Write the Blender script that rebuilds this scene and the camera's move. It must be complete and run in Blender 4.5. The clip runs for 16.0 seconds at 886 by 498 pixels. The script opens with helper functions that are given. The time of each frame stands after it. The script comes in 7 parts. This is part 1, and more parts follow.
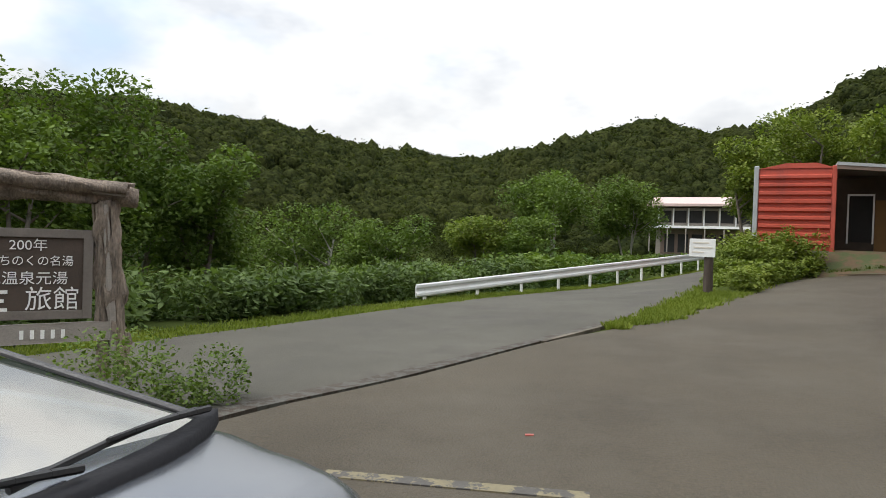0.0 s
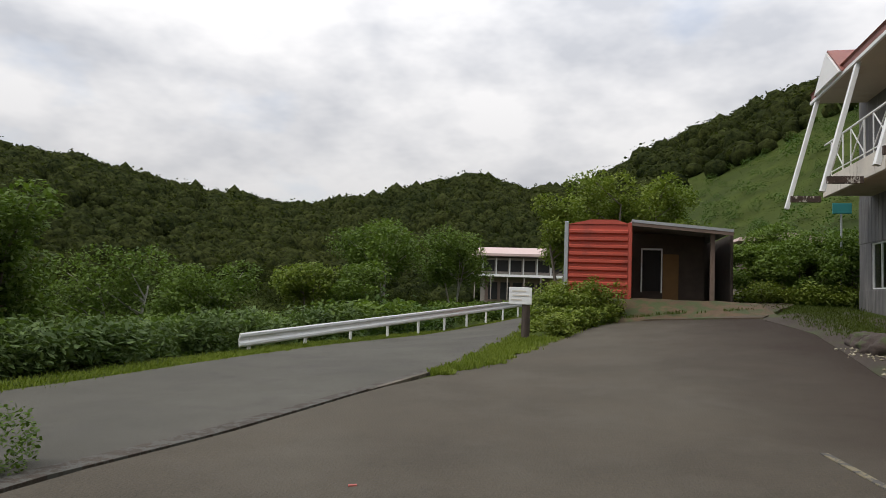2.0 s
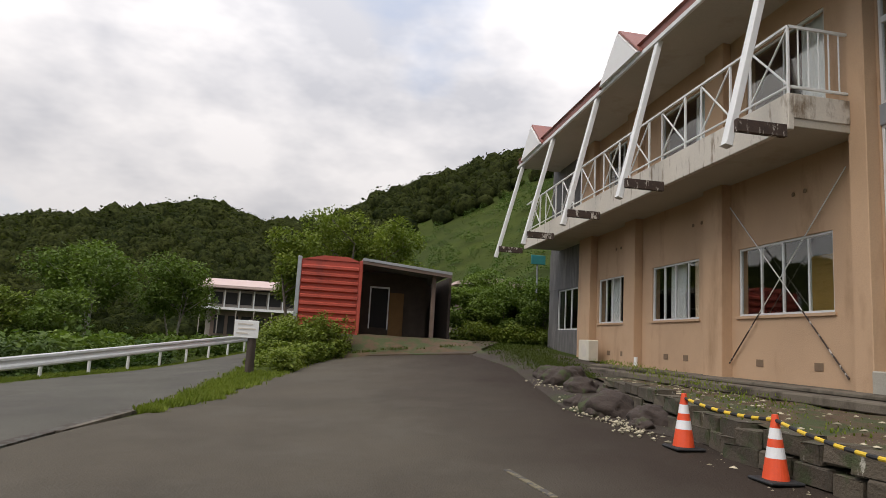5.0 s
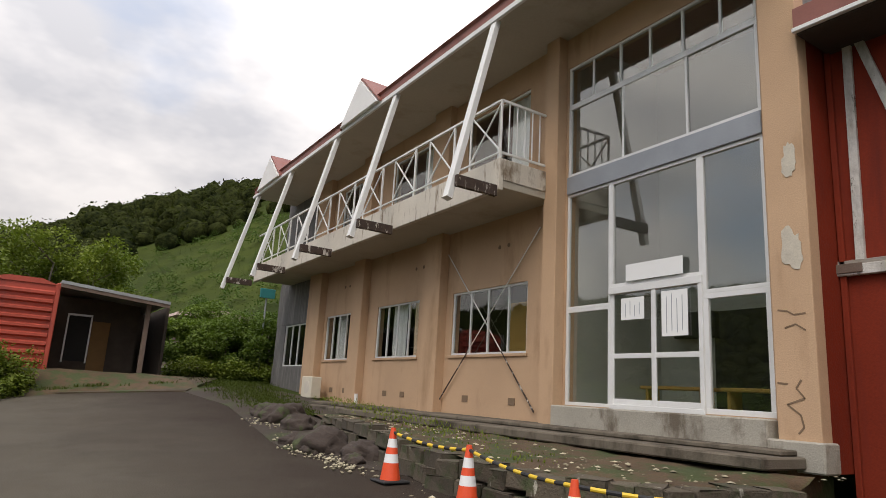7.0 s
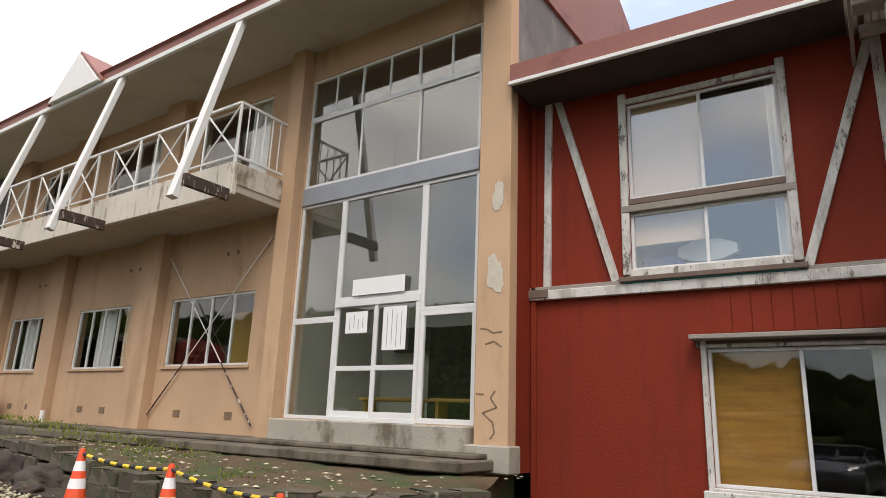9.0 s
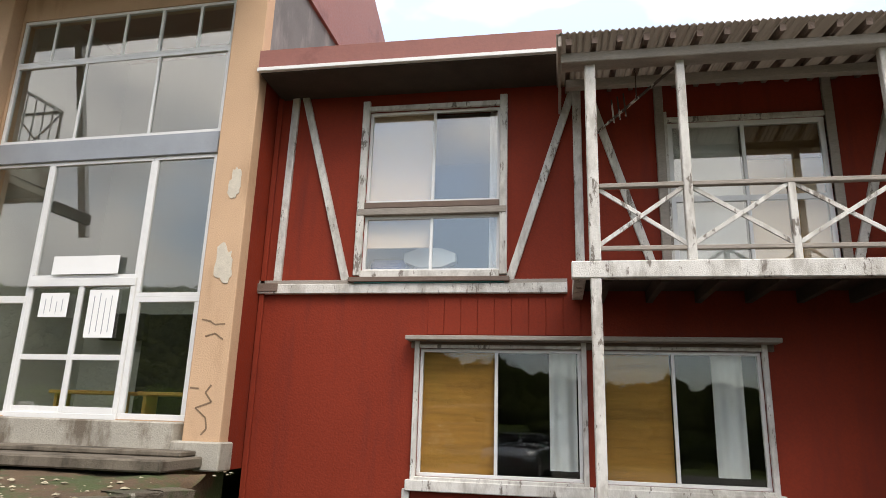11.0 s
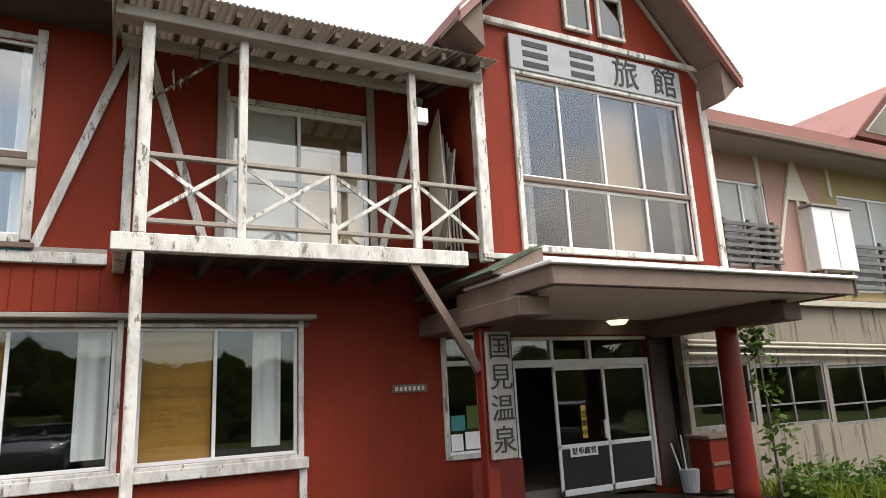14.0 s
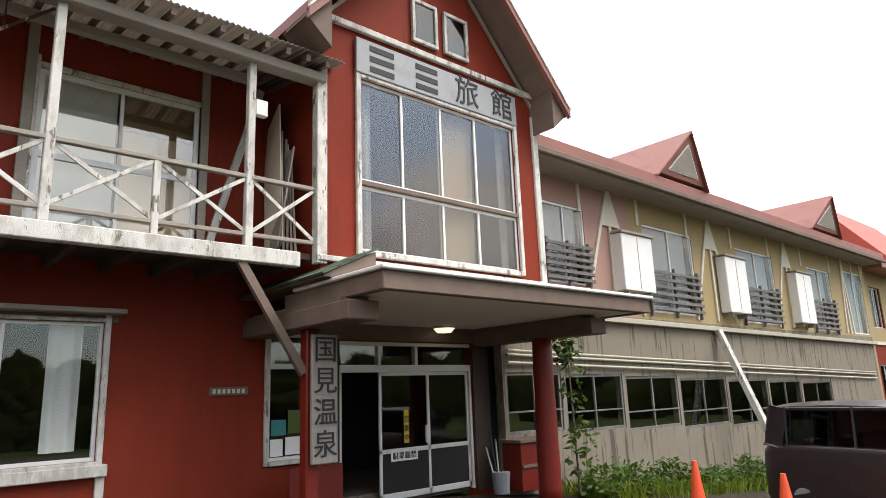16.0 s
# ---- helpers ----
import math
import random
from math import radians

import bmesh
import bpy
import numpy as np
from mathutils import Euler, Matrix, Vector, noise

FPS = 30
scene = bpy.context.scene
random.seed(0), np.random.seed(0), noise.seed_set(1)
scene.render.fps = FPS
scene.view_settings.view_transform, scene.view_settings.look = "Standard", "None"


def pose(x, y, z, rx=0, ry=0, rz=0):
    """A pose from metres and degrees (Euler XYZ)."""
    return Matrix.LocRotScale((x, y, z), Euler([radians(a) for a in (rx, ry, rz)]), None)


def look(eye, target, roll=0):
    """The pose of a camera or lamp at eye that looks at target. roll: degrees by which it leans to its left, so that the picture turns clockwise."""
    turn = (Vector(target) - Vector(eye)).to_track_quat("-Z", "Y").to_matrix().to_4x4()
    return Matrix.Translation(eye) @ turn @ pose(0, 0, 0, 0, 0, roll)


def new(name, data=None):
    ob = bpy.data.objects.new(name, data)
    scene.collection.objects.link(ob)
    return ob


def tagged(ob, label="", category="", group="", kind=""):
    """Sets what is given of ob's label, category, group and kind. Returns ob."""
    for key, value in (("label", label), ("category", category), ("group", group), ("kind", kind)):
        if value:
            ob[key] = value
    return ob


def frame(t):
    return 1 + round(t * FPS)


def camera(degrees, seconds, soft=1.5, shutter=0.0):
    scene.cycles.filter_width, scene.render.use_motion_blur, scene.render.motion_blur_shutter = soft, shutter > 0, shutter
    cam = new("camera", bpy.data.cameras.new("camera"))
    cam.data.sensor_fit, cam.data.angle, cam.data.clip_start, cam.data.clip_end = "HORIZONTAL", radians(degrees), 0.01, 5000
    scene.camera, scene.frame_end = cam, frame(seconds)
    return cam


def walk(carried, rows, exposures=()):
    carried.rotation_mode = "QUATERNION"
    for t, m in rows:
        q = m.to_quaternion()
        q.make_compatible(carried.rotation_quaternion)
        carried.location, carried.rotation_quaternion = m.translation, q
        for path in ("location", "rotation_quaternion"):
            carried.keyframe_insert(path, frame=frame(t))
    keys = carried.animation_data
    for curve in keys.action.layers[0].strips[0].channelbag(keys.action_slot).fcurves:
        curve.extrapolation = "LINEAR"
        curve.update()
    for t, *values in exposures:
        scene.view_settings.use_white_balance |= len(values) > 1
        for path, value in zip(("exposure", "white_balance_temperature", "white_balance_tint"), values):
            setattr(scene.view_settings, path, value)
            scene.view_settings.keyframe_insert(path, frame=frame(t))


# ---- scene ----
cam = camera(68.24, 16.0, soft=0.5)
# seconds, eye, yaw, pitch, roll
ROWS = [
    (0.0, -0.203, 0.483, 1.607, 27.23, -0.90, -1.88),
    (0.5, -0.194, 0.471, 1.603, 23.18, 0.35, -2.29),
    (1.0, -0.166, 0.447, 1.607, 19.71, 2.04, -2.56),
    (1.5, -0.142, 0.424, 1.621, 16.49, 2.93, -1.98),
    (2.0, -0.131, 0.411, 1.624, 12.52, 3.73, -2.16),
    (2.5, -0.114, 0.403, 1.615, 8.27, 4.68, -2.25),
    (3.0, -0.104, 0.395, 1.627, 4.03, 5.76, -2.31),
    (3.5, -0.095, 0.362, 1.628, -0.20, 6.37, -2.90),
    (4.0, -0.064, 0.347, 1.633, -4.52, 7.16, -2.84),
    (4.2, -0.054, 0.322, 1.624, -5.56, 7.37, -2.99),
    (6.3, 0.016, 0.260, 1.558, -25.42, 10.55, -3.31),
    (6.5, 0.047, 0.287, 1.560, -28.46, 11.24, -3.41),
    (7.0, 0.082, 0.245, 1.566, -33.88, 12.49, -3.28),
    (7.5, 0.106, 0.236, 1.586, -39.26, 13.28, -2.81),
    (8.0, 0.119, 0.176, 1.574, -44.16, 13.85, -2.68),
    (8.5, 0.102, 0.141, 1.546, -51.53, 14.16, -3.03),
    (8.7, 0.136, 0.141, 1.565, -53.79, 14.40, -2.62),
    (10.8, 0.035, 0.022, 1.612, -77.64, 14.42, -1.95),
    (11.0, 0.051, 0.023, 1.621, -80.17, 14.66, -1.69),
    (11.5, 0.043, -0.051, 1.635, -85.33, 14.46, -0.95),
    (12.0, 0.033, -0.042, 1.616, -92.20, 14.19, -0.06),
    (12.5, 0.032, -0.083, 1.610, -98.51, 13.50, 1.12),
    (13.0, 0.015, -0.086, 1.608, -106.31, 13.01, 1.98),
    (13.5, -0.007, -0.148, 1.606, -111.92, 12.68, 2.43),
    (14.0, -0.008, -0.170, 1.593, -116.74, 12.41, 2.84),
    (14.5, 0.008, -0.170, 1.572, -120.77, 13.34, 2.76),
    (15.0, -0.014, -0.187, 1.586, -124.50, 13.60, 2.64),
    (15.5, -0.019, -0.202, 1.572, -128.44, 13.11, 2.01),
    (16.0, -0.044, -0.220, 1.551, -131.31, 12.38, 2.15),
]
walk(cam, [(t, pose(x, y, z, 90 + pitch, roll, yaw)) for t, x, y, z, yaw, pitch, roll in ROWS],
     exposures=[(0.0, 0.46, 6500, 9), (1.0, 0.22, 6500, 10), (2.5, -0.08, 6500, 12), (3.5, -0.07, 6550, 13), (7.0, 0.02, 6800, 14), (8.5, 0.28, 6850, 14), (11.0, 0.72, 6800, 13), (12.2, 0.78, 6800, 12), (13.5, 1.04, 6800, 12), (14.5, 1.06, 6800, 12), (16.0, 0.92, 6700, 12)])

# ---- sky and sun ----
SUN_EL, SUN_AZ = radians(54), radians(235)


def node(nt, kind, **vals):
    n = nt.nodes.new(kind)
    for k, v in vals.items():
        n.inputs[k].default_value = v
    return n


def ramp(nt, fac, stops):
    n = nt.nodes.new("ShaderNodeValToRGB")
    el = n.color_ramp.elements
    while len(el) < len(stops):
        el.new(0.5)
    for e, (p, c) in zip(el, stops):
        e.position, e.color = p, (*c, 1)
    nt.links.new(fac, n.inputs["Fac"])
    return n.outputs["Color"]


def mix(nt, fac, a, b, how="MIX"):
    n = nt.nodes.new("ShaderNodeMix")
    n.data_type, n.blend_type = "RGBA", how
    for sock, v in ((n.inputs[0], fac), (n.inputs[6], a), (n.inputs[7], b)):
        if isinstance(v, bpy.types.NodeSocket):
            nt.links.new(v, sock)
        elif isinstance(v, (int, float)):
            sock.default_value = v if sock.type == "VALUE" else (v, v, v, 1)
        else:
            sock.default_value = (*v, 1)
    return n.outputs[2]


def noise_tex(nt, vec, scale, detail=4, rough=0.55, stretch=(1, 1, 1)):
    m = nt.nodes.new("ShaderNodeMapping")
    m.inputs["Scale"].default_value = stretch
    nt.links.new(vec, m.inputs["Vector"])
    n = node(nt, "ShaderNodeTexNoise", Scale=scale, Detail=detail, Roughness=rough)
    nt.links.new(m.outputs["Vector"], n.inputs["Vector"])
    return n.outputs["Fac"]


world = bpy.data.worlds.new("sky")
scene.world = world
world.use_nodes = True
wt = world.node_tree
bg = wt.nodes["Background"]
sky = wt.nodes.new("ShaderNodeTexSky")
sky.sky_type, sky.sun_disc = "NISHITA", False
sky.sun_elevation, sky.sun_rotation = SUN_EL, SUN_AZ
co = wt.nodes.new("ShaderNodeTexCoord").outputs["Generated"]
c_mask = ramp(wt, noise_tex(wt, co, 1.6, 6, 0.5, (1, 1, 2.0)), [(0.40, (0, 0, 0)), (0.525, (1, 1, 1))])
c_tone = ramp(wt, noise_tex(wt, co, 2.9, 5, 0.55, (1, 1, 2.0)), [(0.38, (0.62, 0.645, 0.69)), (0.58, (1.0, 1.0, 1.0))])
blue = mix(wt, 1.0, sky.outputs["Color"], (0.16, 0.17, 0.17), "MULTIPLY")
haze = mix(wt, 0.35, blue, (0.76, 0.81, 0.90))
up = wt.nodes.new("ShaderNodeSeparateXYZ")
wt.links.new(co, up.inputs[0])
lift = ramp(wt, up.outputs["Z"], [(0.0, (0.30, 0.30, 0.30)), (0.3, (0.50, 0.50, 0.50)), (1.0, (1.1, 1.1, 1.1))])
wt.links.new(mix(wt, 1.0, mix(wt, c_mask, haze, c_tone), lift, "MULTIPLY"), bg.inputs["Color"])
bg.inputs["Strength"].default_value = 1.95

sun = new("sun", bpy.data.lights.new("sun", "SUN"))
sun.data.energy, sun.data.angle, sun.data.color = 1.8, radians(32), (1.0, 0.95, 0.88)
sun.matrix_world = look((0, 0, 50), Vector((0, 0, 50)) - Vector((math.sin(SUN_AZ) * math.cos(SUN_EL), math.cos(SUN_AZ) * math.cos(SUN_EL), math.sin(SUN_EL))))

# ---- materials ----


def material(name, base, rough=0.8, metal=0.0, var=0.12, scale=3.0, fine=60.0, bump=0.15, spec=0.5, stain=None, stretch=(1, 1, 1), island=0.0, obj=0.0, peel=None, peel_at=0.55):
    m = bpy.data.materials.new(name)
    m.use_nodes = True
    nt = m.node_tree
    b = nt.nodes["Principled BSDF"]
    pos = nt.nodes.new("ShaderNodeNewGeometry")
    p = pos.outputs["Position"]
    big = noise_tex(nt, p, scale, 4, 0.6, stretch)
    small = noise_tex(nt, p, fine, 3, 0.6, stretch)
    base = Vector(base)
    col = ramp(nt, big, [(0.3, base * (1 - var)), (0.7, base * (1 + var))])
    col = mix(nt, 0.5, col, ramp(nt, small, [(0.3, base * (1 - var)), (0.7, base * (1 + var))]))
    if stain:
        tone, lo, hi, s_scale, s_stretch = stain
        col = mix(nt, ramp(nt, noise_tex(nt, p, s_scale, 5, 0.65, s_stretch), [(lo, (0, 0, 0)), (hi, (1, 1, 1))]), col, tone)
    if peel:
        col = mix(nt, ramp(nt, noise_tex(nt, p, 7, 8, 0.72, (1.0, 1.0, 0.32)), [(peel_at, (0, 0, 0)), (peel_at + 0.04, (1, 1, 1))]), col, peel)
    if island or obj:
        if island:
            rnd = pos.outputs["Random Per Island"]
        else:
            rnd = nt.nodes.new("ShaderNodeObjectInfo").outputs["Random"]
        k = island or obj
        col = mix(nt, 1.0, col, ramp(nt, rnd, [(0.0, (1 - k, 1 - k, 1 - k * 1.2)), (1.0, (1 + k, 1 + k, 1 + k * 0.6))]), "MULTIPLY")
    nt.links.new(col, b.inputs["Base Color"])
    rr = ramp(nt, small, [(0.3, (max(rough - 0.1, 0.02),) * 3), (0.7, (min(rough + 0.08, 1),) * 3)])
    nt.links.new(rr, b.inputs["Roughness"])
    b.inputs["Metallic"].default_value, b.inputs["Specular IOR Level"].default_value = metal, spec
    if bump:
        bn = node(nt, "ShaderNodeBump", Strength=bump, Distance=0.02)
        nt.links.new(small, bn.inputs["Height"])
        nt.links.new(bn.outputs["Normal"], b.inputs["Normal"])
    return m


def leafy(name, lo, hi, patch=0.25, crowns=False):
    """Leaves that let some light through, each leaf of its own tone."""
    m = bpy.data.materials.new(name)
    m.use_nodes = True
    nt = m.node_tree
    b = nt.nodes["Principled BSDF"]
    geo = nt.nodes.new("ShaderNodeNewGeometry")
    col = ramp(nt, geo.outputs["Random Per Island"], [(0.0, lo), (1.0, hi)])
    col = mix(nt, 0.5, col, mix(nt, ramp(nt, noise_tex(nt, geo.outputs["Position"], patch, 4), [(0.35, (0, 0, 0)), (0.65, (1, 1, 1))]), lo, hi))
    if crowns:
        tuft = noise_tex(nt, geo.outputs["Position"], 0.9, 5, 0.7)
        # crown shading painted in: bump hollows darkened, tuft tops brightened
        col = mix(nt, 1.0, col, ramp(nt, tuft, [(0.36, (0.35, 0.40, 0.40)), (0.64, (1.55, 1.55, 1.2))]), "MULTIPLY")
        bn = node(nt, "ShaderNodeBump", Strength=0.8, Distance=0.9)
        nt.links.new(tuft, bn.inputs["Height"])
        nt.links.new(bn.outputs["Normal"], b.inputs["Normal"])
    nt.links.new(col, b.inputs["Base Color"])
    b.inputs["Roughness"].default_value, b.inputs["Specular IOR Level"].default_value = (0.95, 0.02) if crowns else (0.65, 0.15)
    tr = nt.nodes.new("ShaderNodeBsdfTranslucent")
    nt.links.new(mix(nt, 1.0, col, (1.1, 1.25, 0.5), "MULTIPLY"), tr.inputs["Color"])
    ms = node(nt, "ShaderNodeMixShader", Fac=0.3)
    nt.links.new(b.outputs[0], ms.inputs[1])
    nt.links.new(tr.outputs[0], ms.inputs[2])
    nt.links.new(ms.outputs[0], nt.nodes["Material Output"].inputs["Surface"])
    return m


def glassy(name, tint=(0.82, 0.86, 0.85), gloss=0.10):
    m = bpy.data.materials.new(name)
    m.use_nodes = True
    nt = m.node_tree
    t = nt.nodes.new("ShaderNodeBsdfTransparent")
    t.inputs[0].default_value = (*tint, 1)
    g_ = node(nt, "ShaderNodeBsdfGlossy", Roughness=0.015)
    g_.inputs[0].default_value = (1, 0.98, 0.94, 1)
    ms = node(nt, "ShaderNodeMixShader", Fac=gloss)
    nt.links.new(t.outputs[0], ms.inputs[1])
    nt.links.new(g_.outputs[0], ms.inputs[2])
    nt.links.new(ms.outputs[0], nt.nodes["Material Output"].inputs["Surface"])
    return m


ASPHALT = material("asphalt", (0.074, 0.063, 0.046), 0.9, var=0.45, scale=0.35, fine=38, bump=0.9, spec=0.2, stain=((0.091, 0.080, 0.061), 0.48, 0.72, 0.6, (1, 1, 1)))
ROADTOP = material("road_asphalt", (0.080, 0.075, 0.060), 0.9, spec=0.25, var=0.4, scale=0.4, fine=70, bump=0.5, stain=((0.065, 0.059, 0.051), 0.5, 0.68, 0.5, (1, 1, 1)))
SEAM = material("moss_seam", (0.045, 0.033, 0.023), 0.95, var=0.4, scale=3, fine=40, bump=0.5, peel=(0.072, 0.068, 0.056), peel_at=0.49)
WORNLINE = material("worn_line_paint", (0.17, 0.145, 0.085), 0.85, var=0.3, scale=6, fine=30, peel=(0.066, 0.061, 0.053), peel_at=0.49)
REDDOT = material("red_marker_paint", (0.36, 0.09, 0.07), 0.7, var=0.2)
EARTH = material("earth", (0.085, 0.053, 0.027), 0.95, var=0.5, scale=1.2, fine=25, bump=0.6, stain=((0.045, 0.058, 0.016), 0.47, 0.58, 1.8, (1, 1, 1)))
TURF = material("turf", (0.049, 0.064, 0.014), 0.95, var=0.5, scale=0.25, fine=5, bump=0.6, spec=0.04, stain=((0.03, 0.042, 0.012), 0.45, 0.65, 0.06, (1, 1, 1)))
GRAVEL = material("gravel", (0.064, 0.044, 0.025), 0.95, var=0.35, scale=1.5, fine=45, bump=0.8, stain=((0.045, 0.058, 0.016), 0.5, 0.62, 1.0, (1, 1, 1)))
REDWALL = material("red_wall_paint", (0.195, 0.027, 0.012), 0.7, var=0.22, scale=0.6, fine=35, bump=0.2, spec=0.15, stain=((0.15, 0.024, 0.014), 0.52, 0.72, 1.0, (1, 3, 0.35)))
REDWOOD = material("red_painted_wood", (0.16, 0.015, 0.008), 0.45, spec=0.35, var=0.2, scale=2, fine=30, bump=0.15)
TANWALL = material("tan_render", (0.50, 0.33, 0.20), 0.85, var=0.14, scale=0.6, fine=50, bump=0.25, stain=((0.36, 0.225, 0.125), 0.55, 0.75, 0.9, (1, 1.6, 0.5)))
PATCH = material("bare_render_patch", (0.52, 0.47, 0.38), 0.9, var=0.2, scale=5)
DAMPDIRT = material("damp_dirt", (0.042, 0.030, 0.020), 0.95, var=0.4, scale=1.5, fine=40, bump=0.8, stain=((0.042, 0.052, 0.015), 0.52, 0.64, 0.9, (1, 1, 1)))
CHIPS = material("stone_chips", (0.34, 0.30, 0.24), 0.9, var=0.3, scale=5, island=0.5)
CRACK = material("crack_filler", (0.19, 0.125, 0.075), 0.9, var=0.2)
SOFFIT = material("soffit_board", (0.43, 0.385, 0.31), 0.85, var=0.1, scale=0.7, fine=25, stain=((0.34, 0.28, 0.2), 0.55, 0.75, 0.8, (1, 1, 1)))
CONC = material("concrete", (0.135, 0.112, 0.082), 0.9, var=0.16, scale=1.3, fine=40, bump=0.4, stain=((0.05, 0.040, 0.026), 0.46, 0.62, 1.6, (1, 1, 0.5)))
STREAKED = material("streaked_concrete", (0.20, 0.172, 0.128), 0.9, var=0.12, scale=1.0, fine=40, bump=0.3, stain=((0.085, 0.070, 0.052), 0.54, 0.61, 1.7, (1, 4.0, 0.28)))
WHITEWOOD = material("peeling_white_wood", (0.60, 0.58, 0.53), 0.75, var=0.16, scale=4, fine=70, bump=0.4, stain=((0.40, 0.375, 0.33), 0.45, 0.62, 5.0, (1, 1, 0.4)), peel=(0.17, 0.145, 0.12), peel_at=0.57)
GREYWOOD = material("weathered_grey_wood", (0.29, 0.255, 0.215), 0.85, var=0.22, scale=5, fine=60, bump=0.4, stretch=(1, 0.3, 1))
DARKWOOD = material("dark_brown_wood", (0.15, 0.105, 0.08), 0.8, var=0.25, scale=4, fine=50, bump=0.35)
# very dark brown wood: shed, red soffit, balcony deck and joists, jambs
SHEDWOOD = material("very_dark_brown_wood", (0.055, 0.04, 0.03), 0.9, var=0.35, scale=3, fine=30, bump=0.3)
LOGWOOD = material("weathered_log", (0.21, 0.165, 0.125), 0.9, var=0.85, scale=5, fine=45, bump=0.9, stretch=(1, 1, 0.25))
SIGNBOARD = material("sign_planks", (0.075, 0.053, 0.038), 0.8, var=0.25, scale=3, fine=40, bump=0.3)
SIGNFRAME = material("sign_frame_wood", (0.17, 0.145, 0.12), 0.8, var=0.2, scale=4, fine=40, bump=0.3)
LETTER = material("white_letter_paint", (0.82, 0.80, 0.74), 0.8, var=0.1)
INK = material("black_letter_paint", (0.018, 0.018, 0.018), 0.7, var=0.2)
PALEBOARD = material("pale_sign_board", (0.30, 0.31, 0.315), 0.6, var=0.1, scale=1.5, stain=((0.23, 0.23, 0.225), 0.5, 0.7, 1.5, (1, 1, 1)))
GREYPLANK = material("grey_sign_plank", (0.27, 0.245, 0.215), 0.8, var=0.25, scale=4, fine=50, bump=0.3, stretch=(1, 3, 0.3))
PINKROOF = material("red_metal_roof", (0.25, 0.095, 0.073), 0.55, var=0.12, scale=1, fine=20, spec=0.4, stain=((0.15, 0.05, 0.04), 0.55, 0.75, 1.2, (1, 1, 1)))
KERB = material("stained_cream_paint", (0.56, 0.51, 0.43), 0.8, var=0.12, scale=1.5, fine=30, bump=0.2, stain=((0.20, 0.15, 0.10), 0.56, 0.68, 2.2, (1, 2.5, 0.5)))
WHITEMETAL = material("white_painted_metal", (0.70, 0.70, 0.67), 0.5, var=0.08, scale=3, fine=40, peel=(0.30, 0.17, 0.09), peel_at=0.66)
RUST = material("rusty_steel", (0.055, 0.034, 0.024), 0.85, var=0.5, scale=7, fine=40, bump=0.5, peel=(0.50, 0.46, 0.40), peel_at=0.55)
ALU = material("aluminium_frame", (0.70, 0.70, 0.68), 0.45, 0.1, var=0.06, scale=4)
STEELBAND = material("grey_steel_band", (0.30, 0.32, 0.34), 0.5, 0.3, var=0.15, scale=2)
GLASS = glassy("window_glass", (0.90, 0.92, 0.91), 0.085)
SKYGLASS = glassy("bright_window_glass", (0.90, 0.92, 0.91), 0.15)
LOWGLASS = glassy("low_window_glass", (0.90, 0.92, 0.91), 0.055)
# copy of the window glass, tint lowered to dim the bay's lit interior
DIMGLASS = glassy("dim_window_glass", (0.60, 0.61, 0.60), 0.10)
LOBBYGLASS = glassy("lobby_glass", (0.84, 0.87, 0.86), 0.13)
TINTGLASS = glassy("tinted_car_glass", (0.10, 0.10, 0.10), 0.09)
CAGLASS = glassy("windscreen_glass", (0.30, 0.42, 0.38), 0.38)
ROOM = material("room_wall", (0.27, 0.275, 0.25), 0.9, var=0.08, bump=0)
# near-black colour paints the gloom of unlit rooms; also black panels
NEARBLACK = material("near_black_shade_and_panel", (0.020, 0.019, 0.018), 0.95, var=0.2, bump=0)
FLOORING = material("room_floor", (0.16, 0.13, 0.10), 0.6, var=0.2, bump=0)
CURTAIN = material("white_curtain", (0.82, 0.81, 0.79), 0.9, var=0.05, scale=2, fine=30, bump=0.1)
BLIND = material("ochre_bamboo_blind", (0.40, 0.19, 0.03), 0.8, var=0.45, scale=3, fine=45, bump=0.3, stretch=(1, 0.4, 4))
SHOJI = material("cream_paper_screen", (0.84, 0.64, 0.46), 0.85, var=0.07, scale=1.0, bump=0)
OCHRE = material("ochre_panel", (0.50, 0.29, 0.07), 0.8, var=0.12)
DARKOCHRE = material("brown_plywood", (0.17, 0.09, 0.03), 0.85, var=0.2)
PAPER = material("paper", (0.78, 0.78, 0.76), 0.85, var=0.03, bump=0)
SLATE = material("slate_grey_cladding", (0.125, 0.118, 0.112), 0.8, var=0.2, scale=2, fine=30, stain=((0.22, 0.205, 0.19), 0.5, 0.7, 2.5, (1, 3, 0.3)))
CONTRED = material("container_red", (0.40, 0.062, 0.035), 0.6, var=0.14, scale=1.2, fine=20, stain=((0.26, 0.05, 0.035), 0.55, 0.72, 1.5, (1, 1, 0.4)))
GALV = material("galvanised_sheet", (0.34, 0.35, 0.35), 0.5, 0.4, var=0.12)
PLASTICRED = material("orange_plastic", (0.75, 0.085, 0.025), 0.45, var=0.08, scale=8)
PLASTICWHITE = material("white_reflective_band", (0.78, 0.78, 0.76), 0.4, var=0.05)
BLACK = material("black_rubber", (0.018, 0.018, 0.018), 0.7, var=0.2)
YELLOW = material("yellow_plastic", (0.70, 0.47, 0.03), 0.5, var=0.1)
STONE = material("field_stone", (0.085, 0.068, 0.05), 0.92, var=0.3, scale=4, fine=30, bump=0.8, obj=0.25, stain=((0.05, 0.062, 0.025), 0.5, 0.65, 3.0, (1, 1, 1)), peel=(0.33, 0.31, 0.27), peel_at=0.62)
